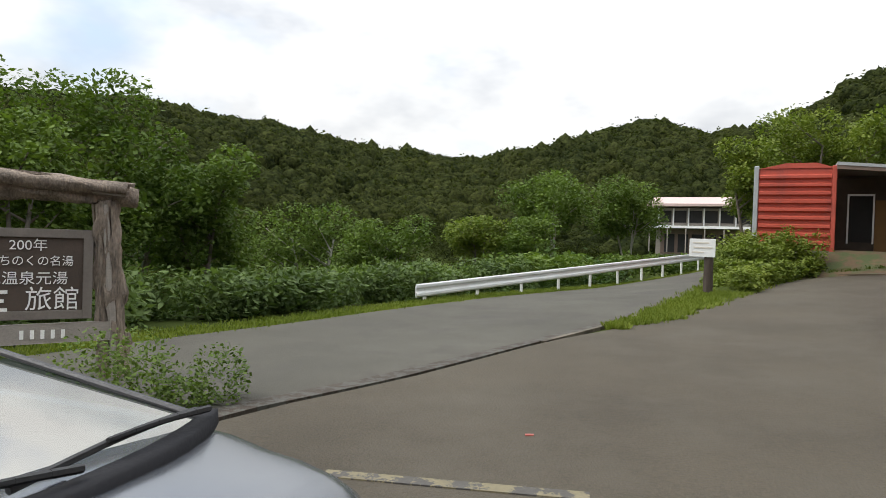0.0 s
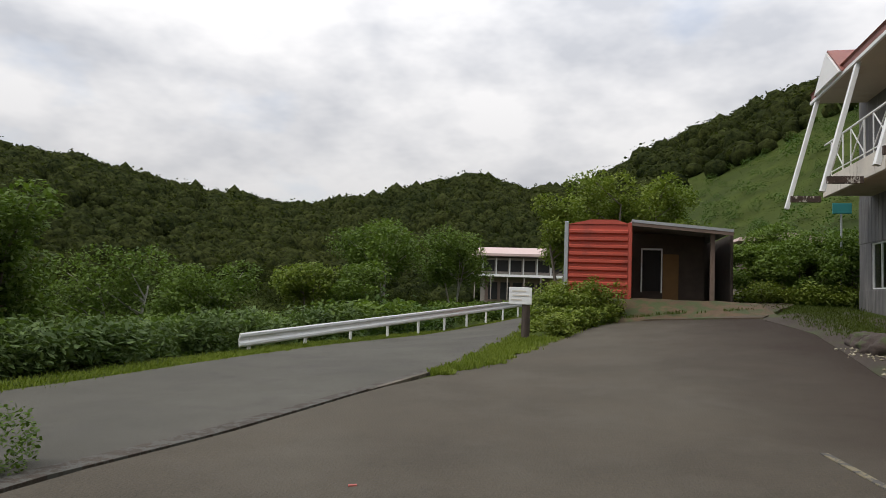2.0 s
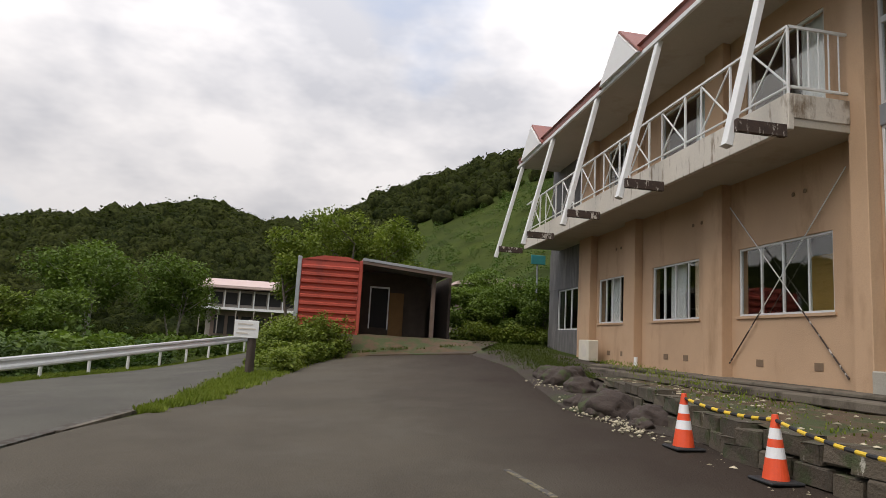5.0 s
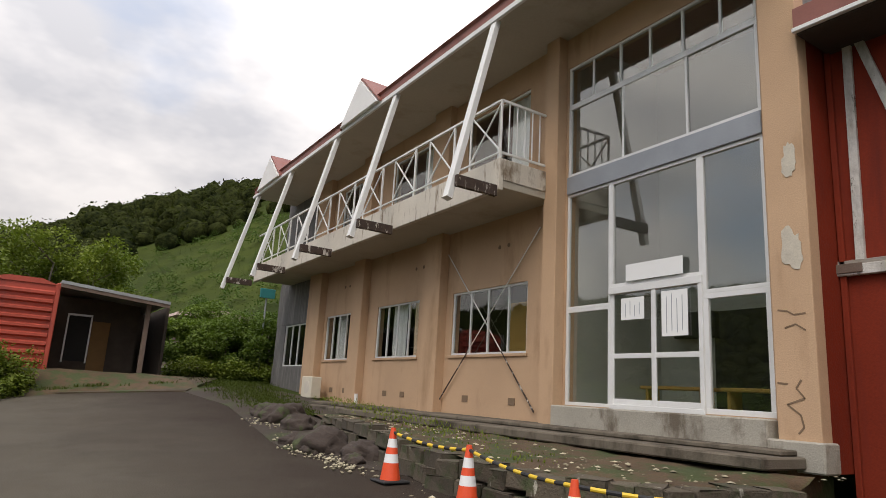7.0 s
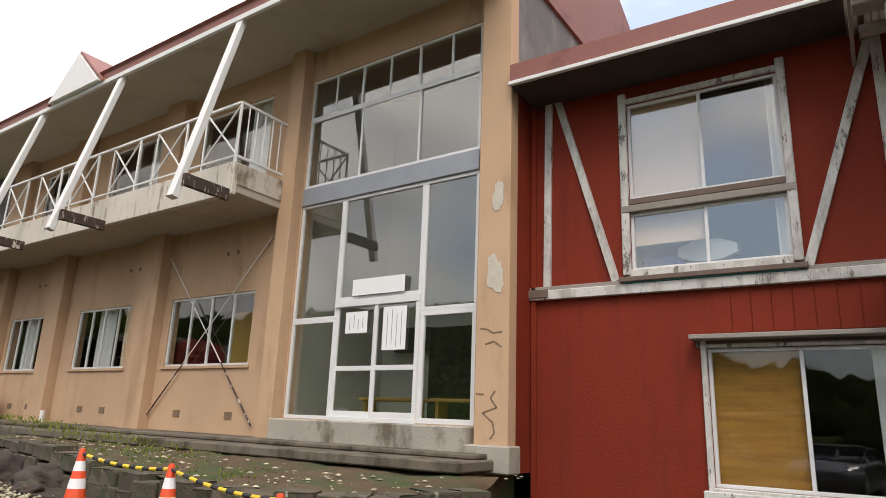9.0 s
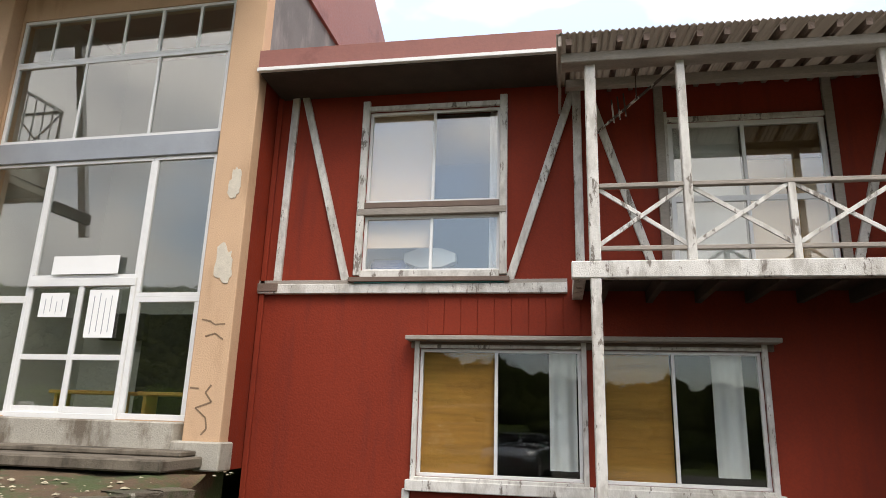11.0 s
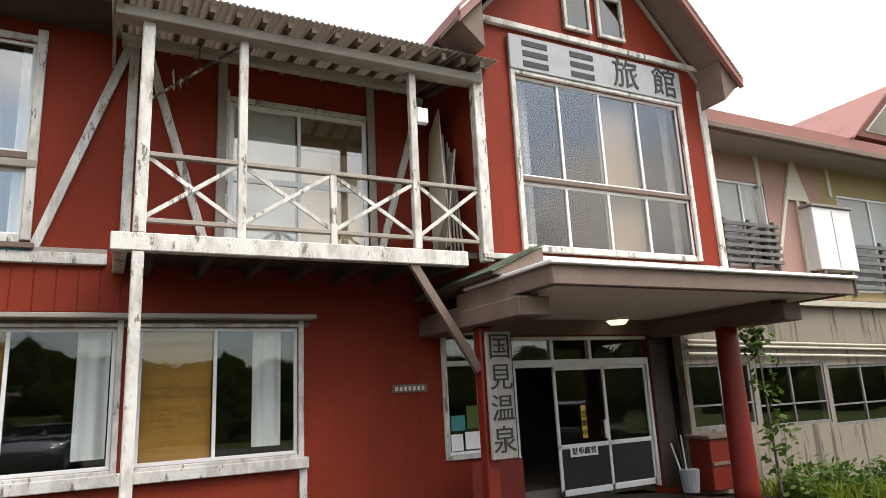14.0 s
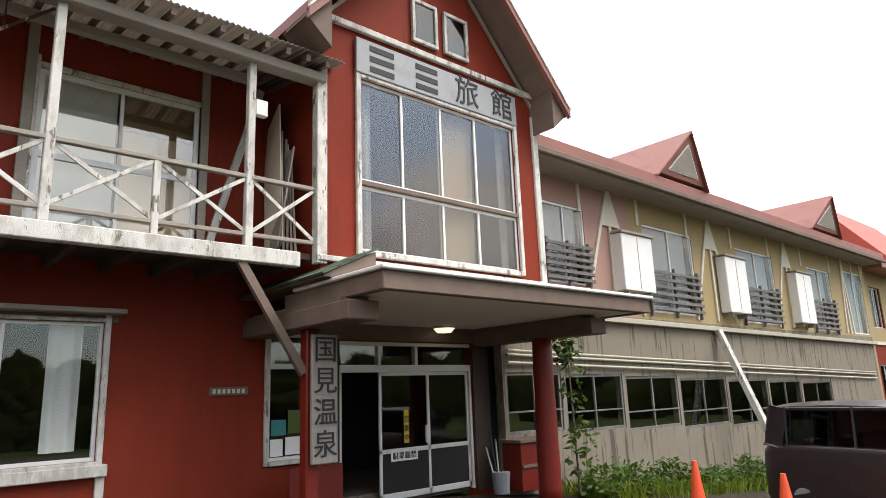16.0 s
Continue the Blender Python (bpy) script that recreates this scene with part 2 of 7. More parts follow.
ROCK = material("dark_rock", (0.050, 0.036, 0.028), 0.92, var=0.35, scale=5, fine=25, bump=0.9, stain=((0.05, 0.062, 0.02), 0.55, 0.66, 3.0, (1, 1, 1)))
BARK = material("bark", (0.15, 0.125, 0.10), 0.95, var=0.35, scale=6, fine=40, bump=0.8)
PALEBARK = material("pale_bark", (0.30, 0.28, 0.24), 0.95, var=0.3, scale=6, fine=40, bump=0.6)
LEAF = leafy("leaf_green", (0.048, 0.084, 0.016), (0.15, 0.205, 0.045))
LEAFLIGHT = leafy("leaf_light_green", (0.07, 0.11, 0.018), (0.20, 0.235, 0.045))
LEAFDARK = leafy("leaf_dark_green", (0.04, 0.075, 0.02), (0.09, 0.14, 0.035))
SASA = leafy("bamboo_grass_leaf", (0.030, 0.055, 0.014), (0.17, 0.23, 0.08))
GRASSBLADE = leafy("grass_blade", (0.085, 0.12, 0.015), (0.19, 0.225, 0.035))
SLOPEGRASS = leafy("slope_grass", (0.040, 0.059, 0.010), (0.072, 0.093, 0.014), 0.05)
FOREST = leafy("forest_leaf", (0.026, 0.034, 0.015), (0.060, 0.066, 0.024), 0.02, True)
CARPAINT = material("silver_car_paint", (0.20, 0.212, 0.23), 0.22, 0.75, var=0.0, scale=3, fine=0.4, bump=0, spec=0.6)
DARKCAR = material("dark_brown_car_paint", (0.035, 0.025, 0.025), 0.25, 0.2, var=0.05, fine=0.5, bump=0, spec=0.7)
DARKTRIM = material("black_trim_plastic", (0.02, 0.02, 0.022), 0.5, var=0.1)
COWLGREY = material("grey_cowl_plastic", (0.022, 0.022, 0.024), 0.85, spec=0.15, var=0.1)
CHROME = material("headlamp_chrome", (0.75, 0.77, 0.8), 0.12, 0.7, var=0.02, bump=0)
GREENTILE = material("green_roof_tile", (0.06, 0.085, 0.06), 0.7, var=0.35, scale=4, obj=0.4)
CORRUG = material("corrugated_sheet", (0.15, 0.115, 0.095), 0.6, var=0.3, scale=3)
nt = CORRUG.node_tree
tr_ = nt.nodes.new("ShaderNodeBsdfTranslucent")
tr_.inputs[0].default_value = (0.55, 0.50, 0.43, 1)
ms_ = node(nt, "ShaderNodeMixShader", Fac=0.35)
nt.links.new(nt.nodes["Principled BSDF"].outputs[0], ms_.inputs[1])
nt.links.new(tr_.outputs[0], ms_.inputs[2])
nt.links.new(ms_.outputs[0], nt.nodes["Material Output"].inputs["Surface"])
LAMPGLOW = material("lamp_cover", (0.9, 0.9, 0.85), 0.4, var=0.01, bump=0)
LAMPGLOW.node_tree.nodes["Principled BSDF"].inputs["Emission Color"].default_value = (0.95, 0.93, 0.66, 1)
LAMPGLOW.node_tree.nodes["Principled BSDF"].inputs["Emission Strength"].default_value = 0.6
BLUEGREEN = material("teal_panel", (0.03, 0.22, 0.22), 0.6, var=0.1)
TANUPPER = material("khaki_render", (0.34, 0.255, 0.12), 0.85, var=0.1, scale=0.7, fine=40)
PINKUPPER = material("faded_pink_render", (0.38, 0.225, 0.18), 0.85, var=0.1, scale=0.7, fine=40)
PORCHBOARD = material("pale_ceiling_board", (0.76, 0.73, 0.66), 0.8, var=0.05, scale=1.0, fine=20, bump=0.05)
PLINTH = material("worn_pale_concrete", (0.34, 0.315, 0.26), 0.9, var=0.2, scale=1.4, fine=40, bump=0.4, stain=((0.13, 0.105, 0.075), 0.52, 0.66, 1.8, (1, 1, 0.5)))
CREAM = material("cream_board", (0.60, 0.55, 0.44), 0.8, var=0.1)
PIPECREAM = material("dulled_cream_paint", (0.40, 0.37, 0.29), 0.8, var=0.18, scale=2, fine=30)
WHITESHEET = material("white_sheet_metal", (0.74, 0.73, 0.70), 0.5, var=0.05, scale=2)
BLUECLOTH = material("blue_cloth", (0.05, 0.09, 0.25), 0.8, var=0.15)
PALEROOF = material("pale_pink_roof", (0.50, 0.37, 0.33), 0.6, var=0.1)
LOBBYWALL = material("lobby_wall", (0.46, 0.46, 0.41), 0.9, var=0.05, bump=0)

# camera's tone fall-off painted into the asphalt towards the buildings, with a ragged edge
nt = ASPHALT.node_tree
b_ = nt.nodes["Principled BSDF"]
pos_ = nt.nodes.new("ShaderNodeNewGeometry").outputs["Position"]
sep_ = nt.nodes.new("ShaderNodeSeparateXYZ")
nt.links.new(pos_, sep_.inputs[0])
add_ = node(nt, "ShaderNodeMath")
add_.operation = "MULTIPLY_ADD"
nt.links.new(noise_tex(nt, pos_, 0.45, 5, 0.65), add_.inputs[0])
add_.inputs[1].default_value = 5.0
nt.links.new(sep_.outputs["X"], add_.inputs[2])
tone_fall = node(nt, "ShaderNodeMapRange", **{"From Min": 3.4, "From Max": 6.8, "To Min": 0.0, "To Max": 0.85})
nt.links.new(add_.outputs[0], tone_fall.inputs["Value"])
old_ = b_.inputs["Base Color"].links[0].from_socket
nt.links.new(mix(nt, tone_fall.outputs["Result"], old_, (0.029, 0.019, 0.013)), b_.inputs["Base Color"])

# ---- building blocks ----
ORIGIN = {}


def thing(name, at, label, category, group="", kind=""):
    ob = new(name)
    ob.empty_display_size = 0.2
    ob.location = at
    ORIGIN[ob.name] = Vector(at)
    return tagged(ob, label, category, group, kind)


ANGLED = False


def angled(co):
    """The tan wing opens away from the red front by about two degrees."""
    k = 1 / (1 - 0.004 * max(0.0, co[1] - 5.0))
    return Vector((0.1 + (co[0] - 0.1) * k, 0.25 + (co[1] - 0.25) * k, co[2]))


def part(name, bm, mat, parent=None, label="", smooth=False):
    """Links a bmesh, drawn in world metres, as one mesh under its thing or part."""
    me = bpy.data.meshes.new(name)
    if ANGLED:
        for v in bm.verts:
            v.co = angled(v.co)
    org = ORIGIN.get(parent.name, Vector()) if parent else Vector()
    bmesh.ops.translate(bm, vec=-org, verts=bm.verts)
    bm.to_mesh(me)
    bm.free()
    me.materials.append(mat)
    if smooth:
        for p in me.polygons:
            p.use_smooth = True
    ob = new(name, me)
    if parent:
        ob.parent = parent
        ORIGIN[ob.name] = org
    if label:
        tagged(ob, label)
    return ob


def solo(name, bm, mat, label, category="", kind="", group="", smooth=False):
    return tagged(part(name, bm, mat, None, "", smooth), label, category, group, kind)


def box(x0, x1, y0, y1, z0, z1, bev=0.0, bm=None):
    own = bmesh.new()
    bmesh.ops.create_cube(own, size=1)
    for v in own.verts:
        v.co = ((x0 + x1) / 2 + v.co.x * (x1 - x0), (y0 + y1) / 2 + v.co.y * (y1 - y0), (z0 + z1) / 2 + v.co.z * (z1 - z0))
    if bev:
        bmesh.ops.bevel(own, geom=own.edges[:], offset=bev, segments=1, affect="EDGES")
    return merged(bm, own)


def merged(bm, own):
    if bm is None:
        return own
    me = bpy.data.meshes.new("tmp")
    own.to_mesh(me)
    own.free()
    bm.from_mesh(me)
    bpy.data.meshes.remove(me)
    return bm


def beam(p, q, w, d, bev=0.004, bm=None, up=(1, 0, 0)):
    """A squared bar from p to q; d is its depth along up, w its width across."""
    p, q = Vector(p), Vector(q)
    a = (q - p).normalized()
    u = Vector(up)
    u = (u - a * u.dot(a)).normalized()
    s = a.cross(u)
    own = bmesh.new()
    bmesh.ops.create_cube(own, size=1)
    m = Matrix((s, u, a)).transposed()
    for v in own.verts:
        v.co = (p + q) / 2 + m @ Vector((v.co.x * w, v.co.y * d, v.co.z * (q - p).length))
    if bev:
        bmesh.ops.bevel(own, geom=own.edges[:], offset=bev, segments=1, affect="EDGES")
    return merged(bm, own)


def rod(p, q, r0, r1=None, seg=10, bm=None, wob=0.0, rings=1, seed=0):
    """A round bar from p to q, tapering from r0 to r1; wob makes it knotty."""
    p, q = Vector(p), Vector(q)
    r1 = r0 if r1 is None else r1
    a = (q - p).normalized()
    u = a.orthogonal().normalized()
    s = a.cross(u)
    own = bmesh.new()
    loops = []
    for i in range(rings + 1):
        f = i / rings
        c, r = p.lerp(q, f), r0 + (r1 - r0) * f
        ring = []
        for k in range(seg):
            t = 2 * math.pi * k / seg
            d = u * math.cos(t) + s * math.sin(t)
            rr = r * (1 + wob * noise.noise(c * 4 + d * 1.7 + Vector((seed, 0, 0))))
            ring.append(own.verts.new(c + d * rr))
        loops.append(ring)
    for i in range(rings):
        for k in range(seg):
            own.faces.new((loops[i][k], loops[i][(k + 1) % seg], loops[i + 1][(k + 1) % seg], loops[i + 1][k]))
    own.faces.new(loops[0][::-1])
    own.faces.new(loops[-1])
    return merged(bm, own)


def prism(poly, a0, a1, axis="x", bm=None):
    """A flat outline, given in the two other axes, drawn out along axis from a0 to a1."""
    own = bmesh.new()

    def at(a, u, v):
        return {"x": (a, u, v), "y": (u, a, v), "z": (u, v, a)}[axis]
    lo = [own.verts.new(at(a0, u, v)) for u, v in poly]
    hi = [own.verts.new(at(a1, u, v)) for u, v in poly]
    n = len(poly)
    own.faces.new(lo[::-1])
    own.faces.new(hi)
    for i in range(n):
        own.faces.new((lo[i], lo[(i + 1) % n], hi[(i + 1) % n], hi[i]))
    bmesh.ops.recalc_face_normals(own, faces=own.faces[:])
    return merged(bm, own)


def wall(x0, x1, y0, y1, z0, z1, holes=()):
    """A wall along y between the faces x0 and x1, with openings (y0, y1, z0, z1) right through it."""
    own = bmesh.new()
    ys = sorted({y0, y1, *[h[i] for h in holes for i in (0, 1)]})
    zs = sorted({z0, z1, *[h[i] for h in holes for i in (2, 3)]})
    seen = {}

    def vert(x, y, z):
        k = (round(x, 4), round(y, 4), round(z, 4))
        if k not in seen:
            seen[k] = own.verts.new(k)
        return seen[k]

    def solid(i, j):
        if not (0 <= i < len(ys) - 1 and 0 <= j < len(zs) - 1):
            return False
        y, z = (ys[i] + ys[i + 1]) / 2, (zs[j] + zs[j + 1]) / 2
        return not any(h[0] < y < h[1] and h[2] < z < h[3] for h in holes)
    for i in range(len(ys) - 1):
        for j in range(len(zs) - 1):
            if not solid(i, j):
                continue
            a, b, c, d = ys[i], ys[i + 1], zs[j], zs[j + 1]
            for x in (x0, x1):
                own.faces.new([vert(x, *q) for q in ((a, c), (b, c), (b, d), (a, d))])
            for di, dj, e in ((-1, 0, ((a, c), (a, d))), (1, 0, ((b, c), (b, d))), (0, -1, ((a, c), (b, c))), (0, 1, ((a, d), (b, d)))):
                if not solid(i + di, j + dj):
                    own.faces.new((vert(x0, *e[0]), vert(x0, *e[1]), vert(x1, *e[1]), vert(x1, *e[0])))
    bmesh.ops.recalc_face_normals(own, faces=own.faces[:])
    return own


def raw(name, verts, faces, mat, label="", category="", kind="", parent=None, smooth=False):
    me = bpy.data.meshes.new(name)
    if ANGLED:
        verts = [angled(q) for q in verts]
    verts = np.asarray(verts, dtype=np.float32)
    faces = np.asarray(faces, dtype=np.int32)
    me.vertices.add(len(verts))
    me.vertices.foreach_set("co", verts.ravel())
    k = faces.shape[1]
    me.loops.add(faces.size)
    me.loops.foreach_set("vertex_index", faces.ravel())
    me.polygons.add(len(faces))
    me.polygons.foreach_set("loop_start", np.arange(0, faces.size, k, dtype=np.int32))
    me.polygons.foreach_set("use_smooth", np.full(len(faces), smooth))
    me.update(calc_edges=True)
    me.materials.append(mat)
    ob = new(name, me)
    if parent:
        ob.parent = parent
        ORIGIN[ob.name] = Vector()
    return tagged(ob, label, category, "", kind)


def writing(name, body, size, at, mat, parent=None, turn=(90, 0, -90), squeeze=1.0, depth=0.006):
    """Raised letters in the built-in font."""
    cu = bpy.data.curves.new(name, "FONT")
    cu.body, cu.size, cu.extrude, cu.align_x, cu.align_y = body, size, depth, "CENTER", "CENTER"
    cu.materials.append(mat)
    ob = new(name, cu)
    org = ORIGIN.get(parent.name, Vector()) if parent else Vector()
    ob.location = Vector(at) - org
    ob.rotation_euler = [radians(a) for a in turn]
    ob.scale = (squeeze, 1, 1)
    if parent:
        ob.parent = parent
    return ob

# ---- ground, hills, road ----


def grade(x, y):
    """Height of the made ground of the yard and the road."""
    x, y = np.asarray(x, float), np.asarray(y, float)
    return np.where(y > 0, (0.03 + 0.005 * np.clip(x, -6, 6)) * np.minimum(y, 60), 0.018 * np.maximum(y, -60) - 0.07 * np.clip(-7 - y, 0, 13))


SKYLINE = [(-180, 3), (-130, 3), (-100, 3.2), (-82, 5), (-72, 8.6), (-52, 9.7), (-43, 8.9), (-33, 7.4), (-24, 7.0), (-17, 8.1), (-10, 10.0), (-5, 8.9), (-1, 9.6), (7, 13.6), (17.5, 17.9), (32, 20), (60, 14), (90, 5), (140, 4), (180, 5)]


def smooth(t):
    t = np.clip(t, 0, 1)
    return t * t * (3 - 2 * t)


def relief(x, y):
    """Height of the land: the graded yard, the drop beyond the road and the hills round it."""
    x, y = np.asarray(x, float), np.asarray(y, float)
    r, az = np.hypot(x, y), np.degrees(np.arctan2(x, y))
    el = 0.35 + np.interp(az, [a for a, _ in SKYLINE], [e for _, e in SKYLINE])
    far = np.interp(az, [-180, -60, -10, 5, 20, 60, 100, 180], [220, 330, 330, 210, 150, 150, 220, 220])
    start = np.interp(az, [-180, -60, -10, 5, 20, 60, 180], [40, 55, 60, 42, 34, 40, 40])
    rise = smooth((r - start) / (far - start)) ** 0.9
    ridge = 1.6 + far * np.tan(np.radians(el)) - 10.0
    edge = (-9.6 + 0.23 * (y - 10)) - x
    drop = np.clip(edge - 0.5, 0, 22) * 0.22 * (y > -30)
    wave = 2.2 * np.sin(x * 0.043 + 1) * np.cos(y * 0.037) + 1.3 * np.sin(x * 0.11 + y * 0.07)
    base = grade(x, y) - drop
    return base * (1 - rise) + ridge * rise + wave * smooth((r - 45) / 60) * (1 - 0.75 * rise) - 3 * smooth((r - far) / 200) * (r > far) * 6


rings = np.concatenate([[0.01], np.geomspace(1.5, 1400, 130)])
azs = np.radians(np.arange(0, 360, 1.25))
gx, gy = np.outer(rings, np.sin(azs)), np.outer(rings, np.cos(azs))
gz = relief(gx, gy) - 0.03
nr, na = gx.shape
ii, jj = np.meshgrid(np.arange(nr - 1), np.arange(na), indexing="ij")
quads = np.stack([ii * na + jj, ii * na + (jj + 1) % na, (ii + 1) * na + (jj + 1) % na, (ii + 1) * na + jj], -1).reshape(-1, 4)[:, ::-1]
raw("ground", np.stack([gx, gy, gz], -1).reshape(-1, 3), quads, TURF, "grassy mountain land sloping round the yard", "ground", "structure", smooth=True)


def sheet(name, left, right, mat, label, category, n=60, across=14, lift=0.0, kind="structure"):
    """Paving between two edges, each a few (x, y) corners, laid on the graded ground."""
    def along(pts, f):
        p = np.array(pts, float)
        s = np.concatenate([[0], np.cumsum(np.hypot(*np.diff(p, axis=0).T))])
        return np.stack([np.interp(f * s[-1], s, p[:, k]) for k in (0, 1)], -1)
    f = np.linspace(0, 1, n)
    a, b = along(left, f), along(right, f)
    w = np.linspace(0, 1, across)[None, :, None]
    p = a[:, None] * (1 - w) + b[:, None] * w
    z = grade(p[..., 0], p[..., 1]) + lift
    v = np.concatenate([p, z[..., None]], -1)
    v2 = v.copy()
    v2[..., 2] -= 0.12
    k = n * across
    i, j = np.meshgrid(np.arange(n - 1), np.arange(across - 1), indexing="ij")
    q = np.stack([i * across + j, (i + 1) * across + j, (i + 1) * across + j + 1, i * across + j + 1], -1).reshape(-1, 4)
    rim = []
    for e in range(n - 1):
        for c in (0, across - 1):
            rim.append([e * across + c, (e + 1) * across + c, k + (e + 1) * across + c, k + e * across + c])
    for e in range(across - 1):
        for c in (0, (n - 1) * across):
            rim.append([c + e, c + e + 1, k + c + e + 1, k + c + e])
    return raw(name, np.concatenate([v.reshape(-1, 3), v2.reshape(-1, 3)]), np.concatenate([q, np.array(rim)]), mat, label, category, kind)


JOINT = [(-3.2, -40), (-4.6, -8), (-4.75, 0), (-4.3, 4.85), (-3.85, 6.5), (-3.3, 9.65), (-2.85, 12), (-2.5, 15), (-2.35, 19), (-0.9, 30), (3.0, 45)]
FAREDGE = [(-8.6, -40), (-8.6, 0), (-8.2, 6.8), (-7.9, 9.5), (-7.75, 13), (-7.3, 17.5), (-6.4, 22), (-4.6, 30), (-1.2, 45)]
sheet("road", FAREDGE, [(x - 0.12, y) for x, y in JOINT], ROADTOP, "grey asphalt road climbing past the yard", "road", lift=0.015)
sheet("pavement", [(x + 0.12, y) for x, y in JOINT[:6]] + [(-2.6, 11.3), (-1.95, 12.8), (-1.55, 15.2), (-1.25, 16.9), (-0.7, 20.8), (0.2, 22.6), (1.6, 23.4)], [(8.9, -40), (8.9, 0), (8.4, 3.6), (6.0, 4.4), (5.2, 6.4), (5.0, 7.6), (4.7, 9.0), (4.4, 10.8), (4.9, 13.6), (5.4, 17.1), (4.9, 21.4)], ASPHALT, "worn dark asphalt of the parking yard", "yard", n=80, across=20, lift=0.02)
sheet("road_seam", [(x - 0.20 - 0.05 * math.sin(y * 3), y) for x, y in JOINT[1:9]], [(x + 0.03, y) for x, y in JOINT[1:9]], SEAM, "mossy brown joint between road and yard", "joint", across=4, lift=0.021)
sheet("trim", [(x + 0.02, y) for x, y in JOINT[5:9]][:3], [(x + 0.12, y) for x, y in JOINT[5:9]][:3], CONC, "pale concrete strip at the road's edge", "edging", n=20, across=3, lift=0.03)
sheet("gravel_track", [(1.4, 23.3), (2.2, 25.4), (5.0, 28), (6.0, 40)], [(4.9, 21.3), (6.4, 24.5), (7.8, 28), (9.5, 40)], GRAVEL, "brown gravel track climbing past the shed", "track", n=24, across=8, lift=0.06)
sheet("dirt_apron", [(4.9, 8.0), (4.4, 9.2), (4.05, 10.9), (4.5, 13.7), (5.0, 17.2), (4.8, 21.4)], [(6.6, 8.0), (7.4, 11), (8.2, 14.5), (8.2, 18), (8.0, 24)], DAMPDIRT, "bare stony dirt between yard and building", "dirt", n=20, across=8, lift=0.03)
sheet("parking_line", [(-2.75, 3.9), (-1.15, 4.33)], [(-2.72, 3.79), (-1.12, 4.22)], WORNLINE, "worn yellow parking line on the asphalt", "line", n=10, across=3, lift=0.03)
sheet("parking_line_short", [(1.93, 7.0), (2.08, 6.0)], [(2.0, 7.0), (2.15, 6.0)], WORNLINE, "short worn white line on the asphalt", "line", n=8, across=3, lift=0.03)
sheet("paint_mark", [(-1.88, 5.22), (-1.82, 5.25)], [(-1.87, 5.19), (-1.81, 5.22)], REDDOT, "small red marker dab on the asphalt", "mark", n=4, across=3, lift=0.03)

# ---- tan building ----
ANGLED = True
BX = 8.44
GLAZE = (5.02, 8.87, 1.5, 8.05)
TWIN = [(9.92, 12.5, 2.44, 3.88), (13.95, 16.12, 2.43, 3.88), (17.65, 19.5, 2.42, 3.86)]
tan = thing("tan_building", (BX, 14, 1.25), "two-storey tan rendered inn wing with red roof and long balcony", "building")
UPPER = [(10.0, 12.2, 6.1, 8.1), (13.6, 15.7, 6.1, 8.1), (17.0, 19.0, 6.1, 8.1), (20.4, 22.4, 6.1, 8.1)]
part("wall", wall(BX, BX + 0.22, 4.4, 20.75, 0.9, 9.2, [GLAZE, *TWIN, *UPPER[:3]]), TANWALL, tan)
part("end_wall", wall(BX, BX + 0.22, 20.75, 24.0, 0.9, 9.2, [(21.2, 23.1, 2.24, 3.78)]), SLATE, tan, "grey weathered cladding")
part("side_wall", box(BX, 18, 4.36, 4.58, 0.9, 6.8), REDWALL, tan, "red painted return")
part("side_wall", box(BX, 18, 4.36, 4.58, 6.8, 9.2), SLATE, tan, "grey sheet cladding")
part("side_wall", box(BX + 0.22, 18, 23.8, 24.0, 0.9, 9.2), SLATE, tan)
part("back_wall", box(17.8, 18, 4.58, 23.8, 0.9, 9.2), TANWALL, tan)
part("room_floor", box(BX + 0.1, 17.8, 4.6, 23.8, 1.0, 1.46), FLOORING, tan)
part("upper_floor", box(BX + 0.22, 17.8, 9.2, 23.8, 5.4, 5.6), SOFFIT, tan)
part("partition", box(BX + 0.22, 17.8, 8.95, 9.1, 1.46, 9.0), LOBBYWALL, tan)
# added dark sheet standing in for the lobby's dim right side
part("lobby_doorway", box(11.16, 11.196, 6.6, 7.7, 1.46, 3.4), NEARBLACK, tan)
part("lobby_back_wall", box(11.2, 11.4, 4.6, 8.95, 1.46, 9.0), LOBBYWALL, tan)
part("room_back_wall", box(11.6, 11.7, 9.1, 23.8, 1.46, 5.4), NEARBLACK, tan)
part("room_back_wall", box(11.6, 11.7, 9.1, 23.8, 5.6, 9.0), NEARBLACK, tan)
for a, b in ((4.35, 4.88), (8.91, 9.27), (12.73, 13.42), (16.66, 17.31), (19.65, 20.6)):
    part("pilaster", box(BX - 0.24, BX + 0.004, a, b, 1.1, 5.36 if a > 9 else 8.7, 0.012), TANWALL, tan)
    if a > 9.3:
        part("pilaster", box(BX - 0.2, BX + 0.004, a, b, 5.9, 8.7, 0.012), TANWALL, tan)
part("plinth", box(BX - 0.30, BX - 0.03, 4.98, 8.9, 1.12, 1.49, 0.02), PLINTH, tan, "pale worn concrete plinth")
part("pilaster_foot", box(BX - 0.34, BX + 0.02, 4.28, 4.98, 0.9, 1.26, 0.02), PLINTH, tan)
part("balcony_slab", box(7.15, BX - 0.004, 9.22, 23.0, 5.36, 5.62, 0.01), SOFFIT, tan)
part("balcony_kerb", box(7.05, 7.16, 9.2, 23.02, 5.30, 5.92, 0.012), KERB, tan, "stained cream balcony edge")
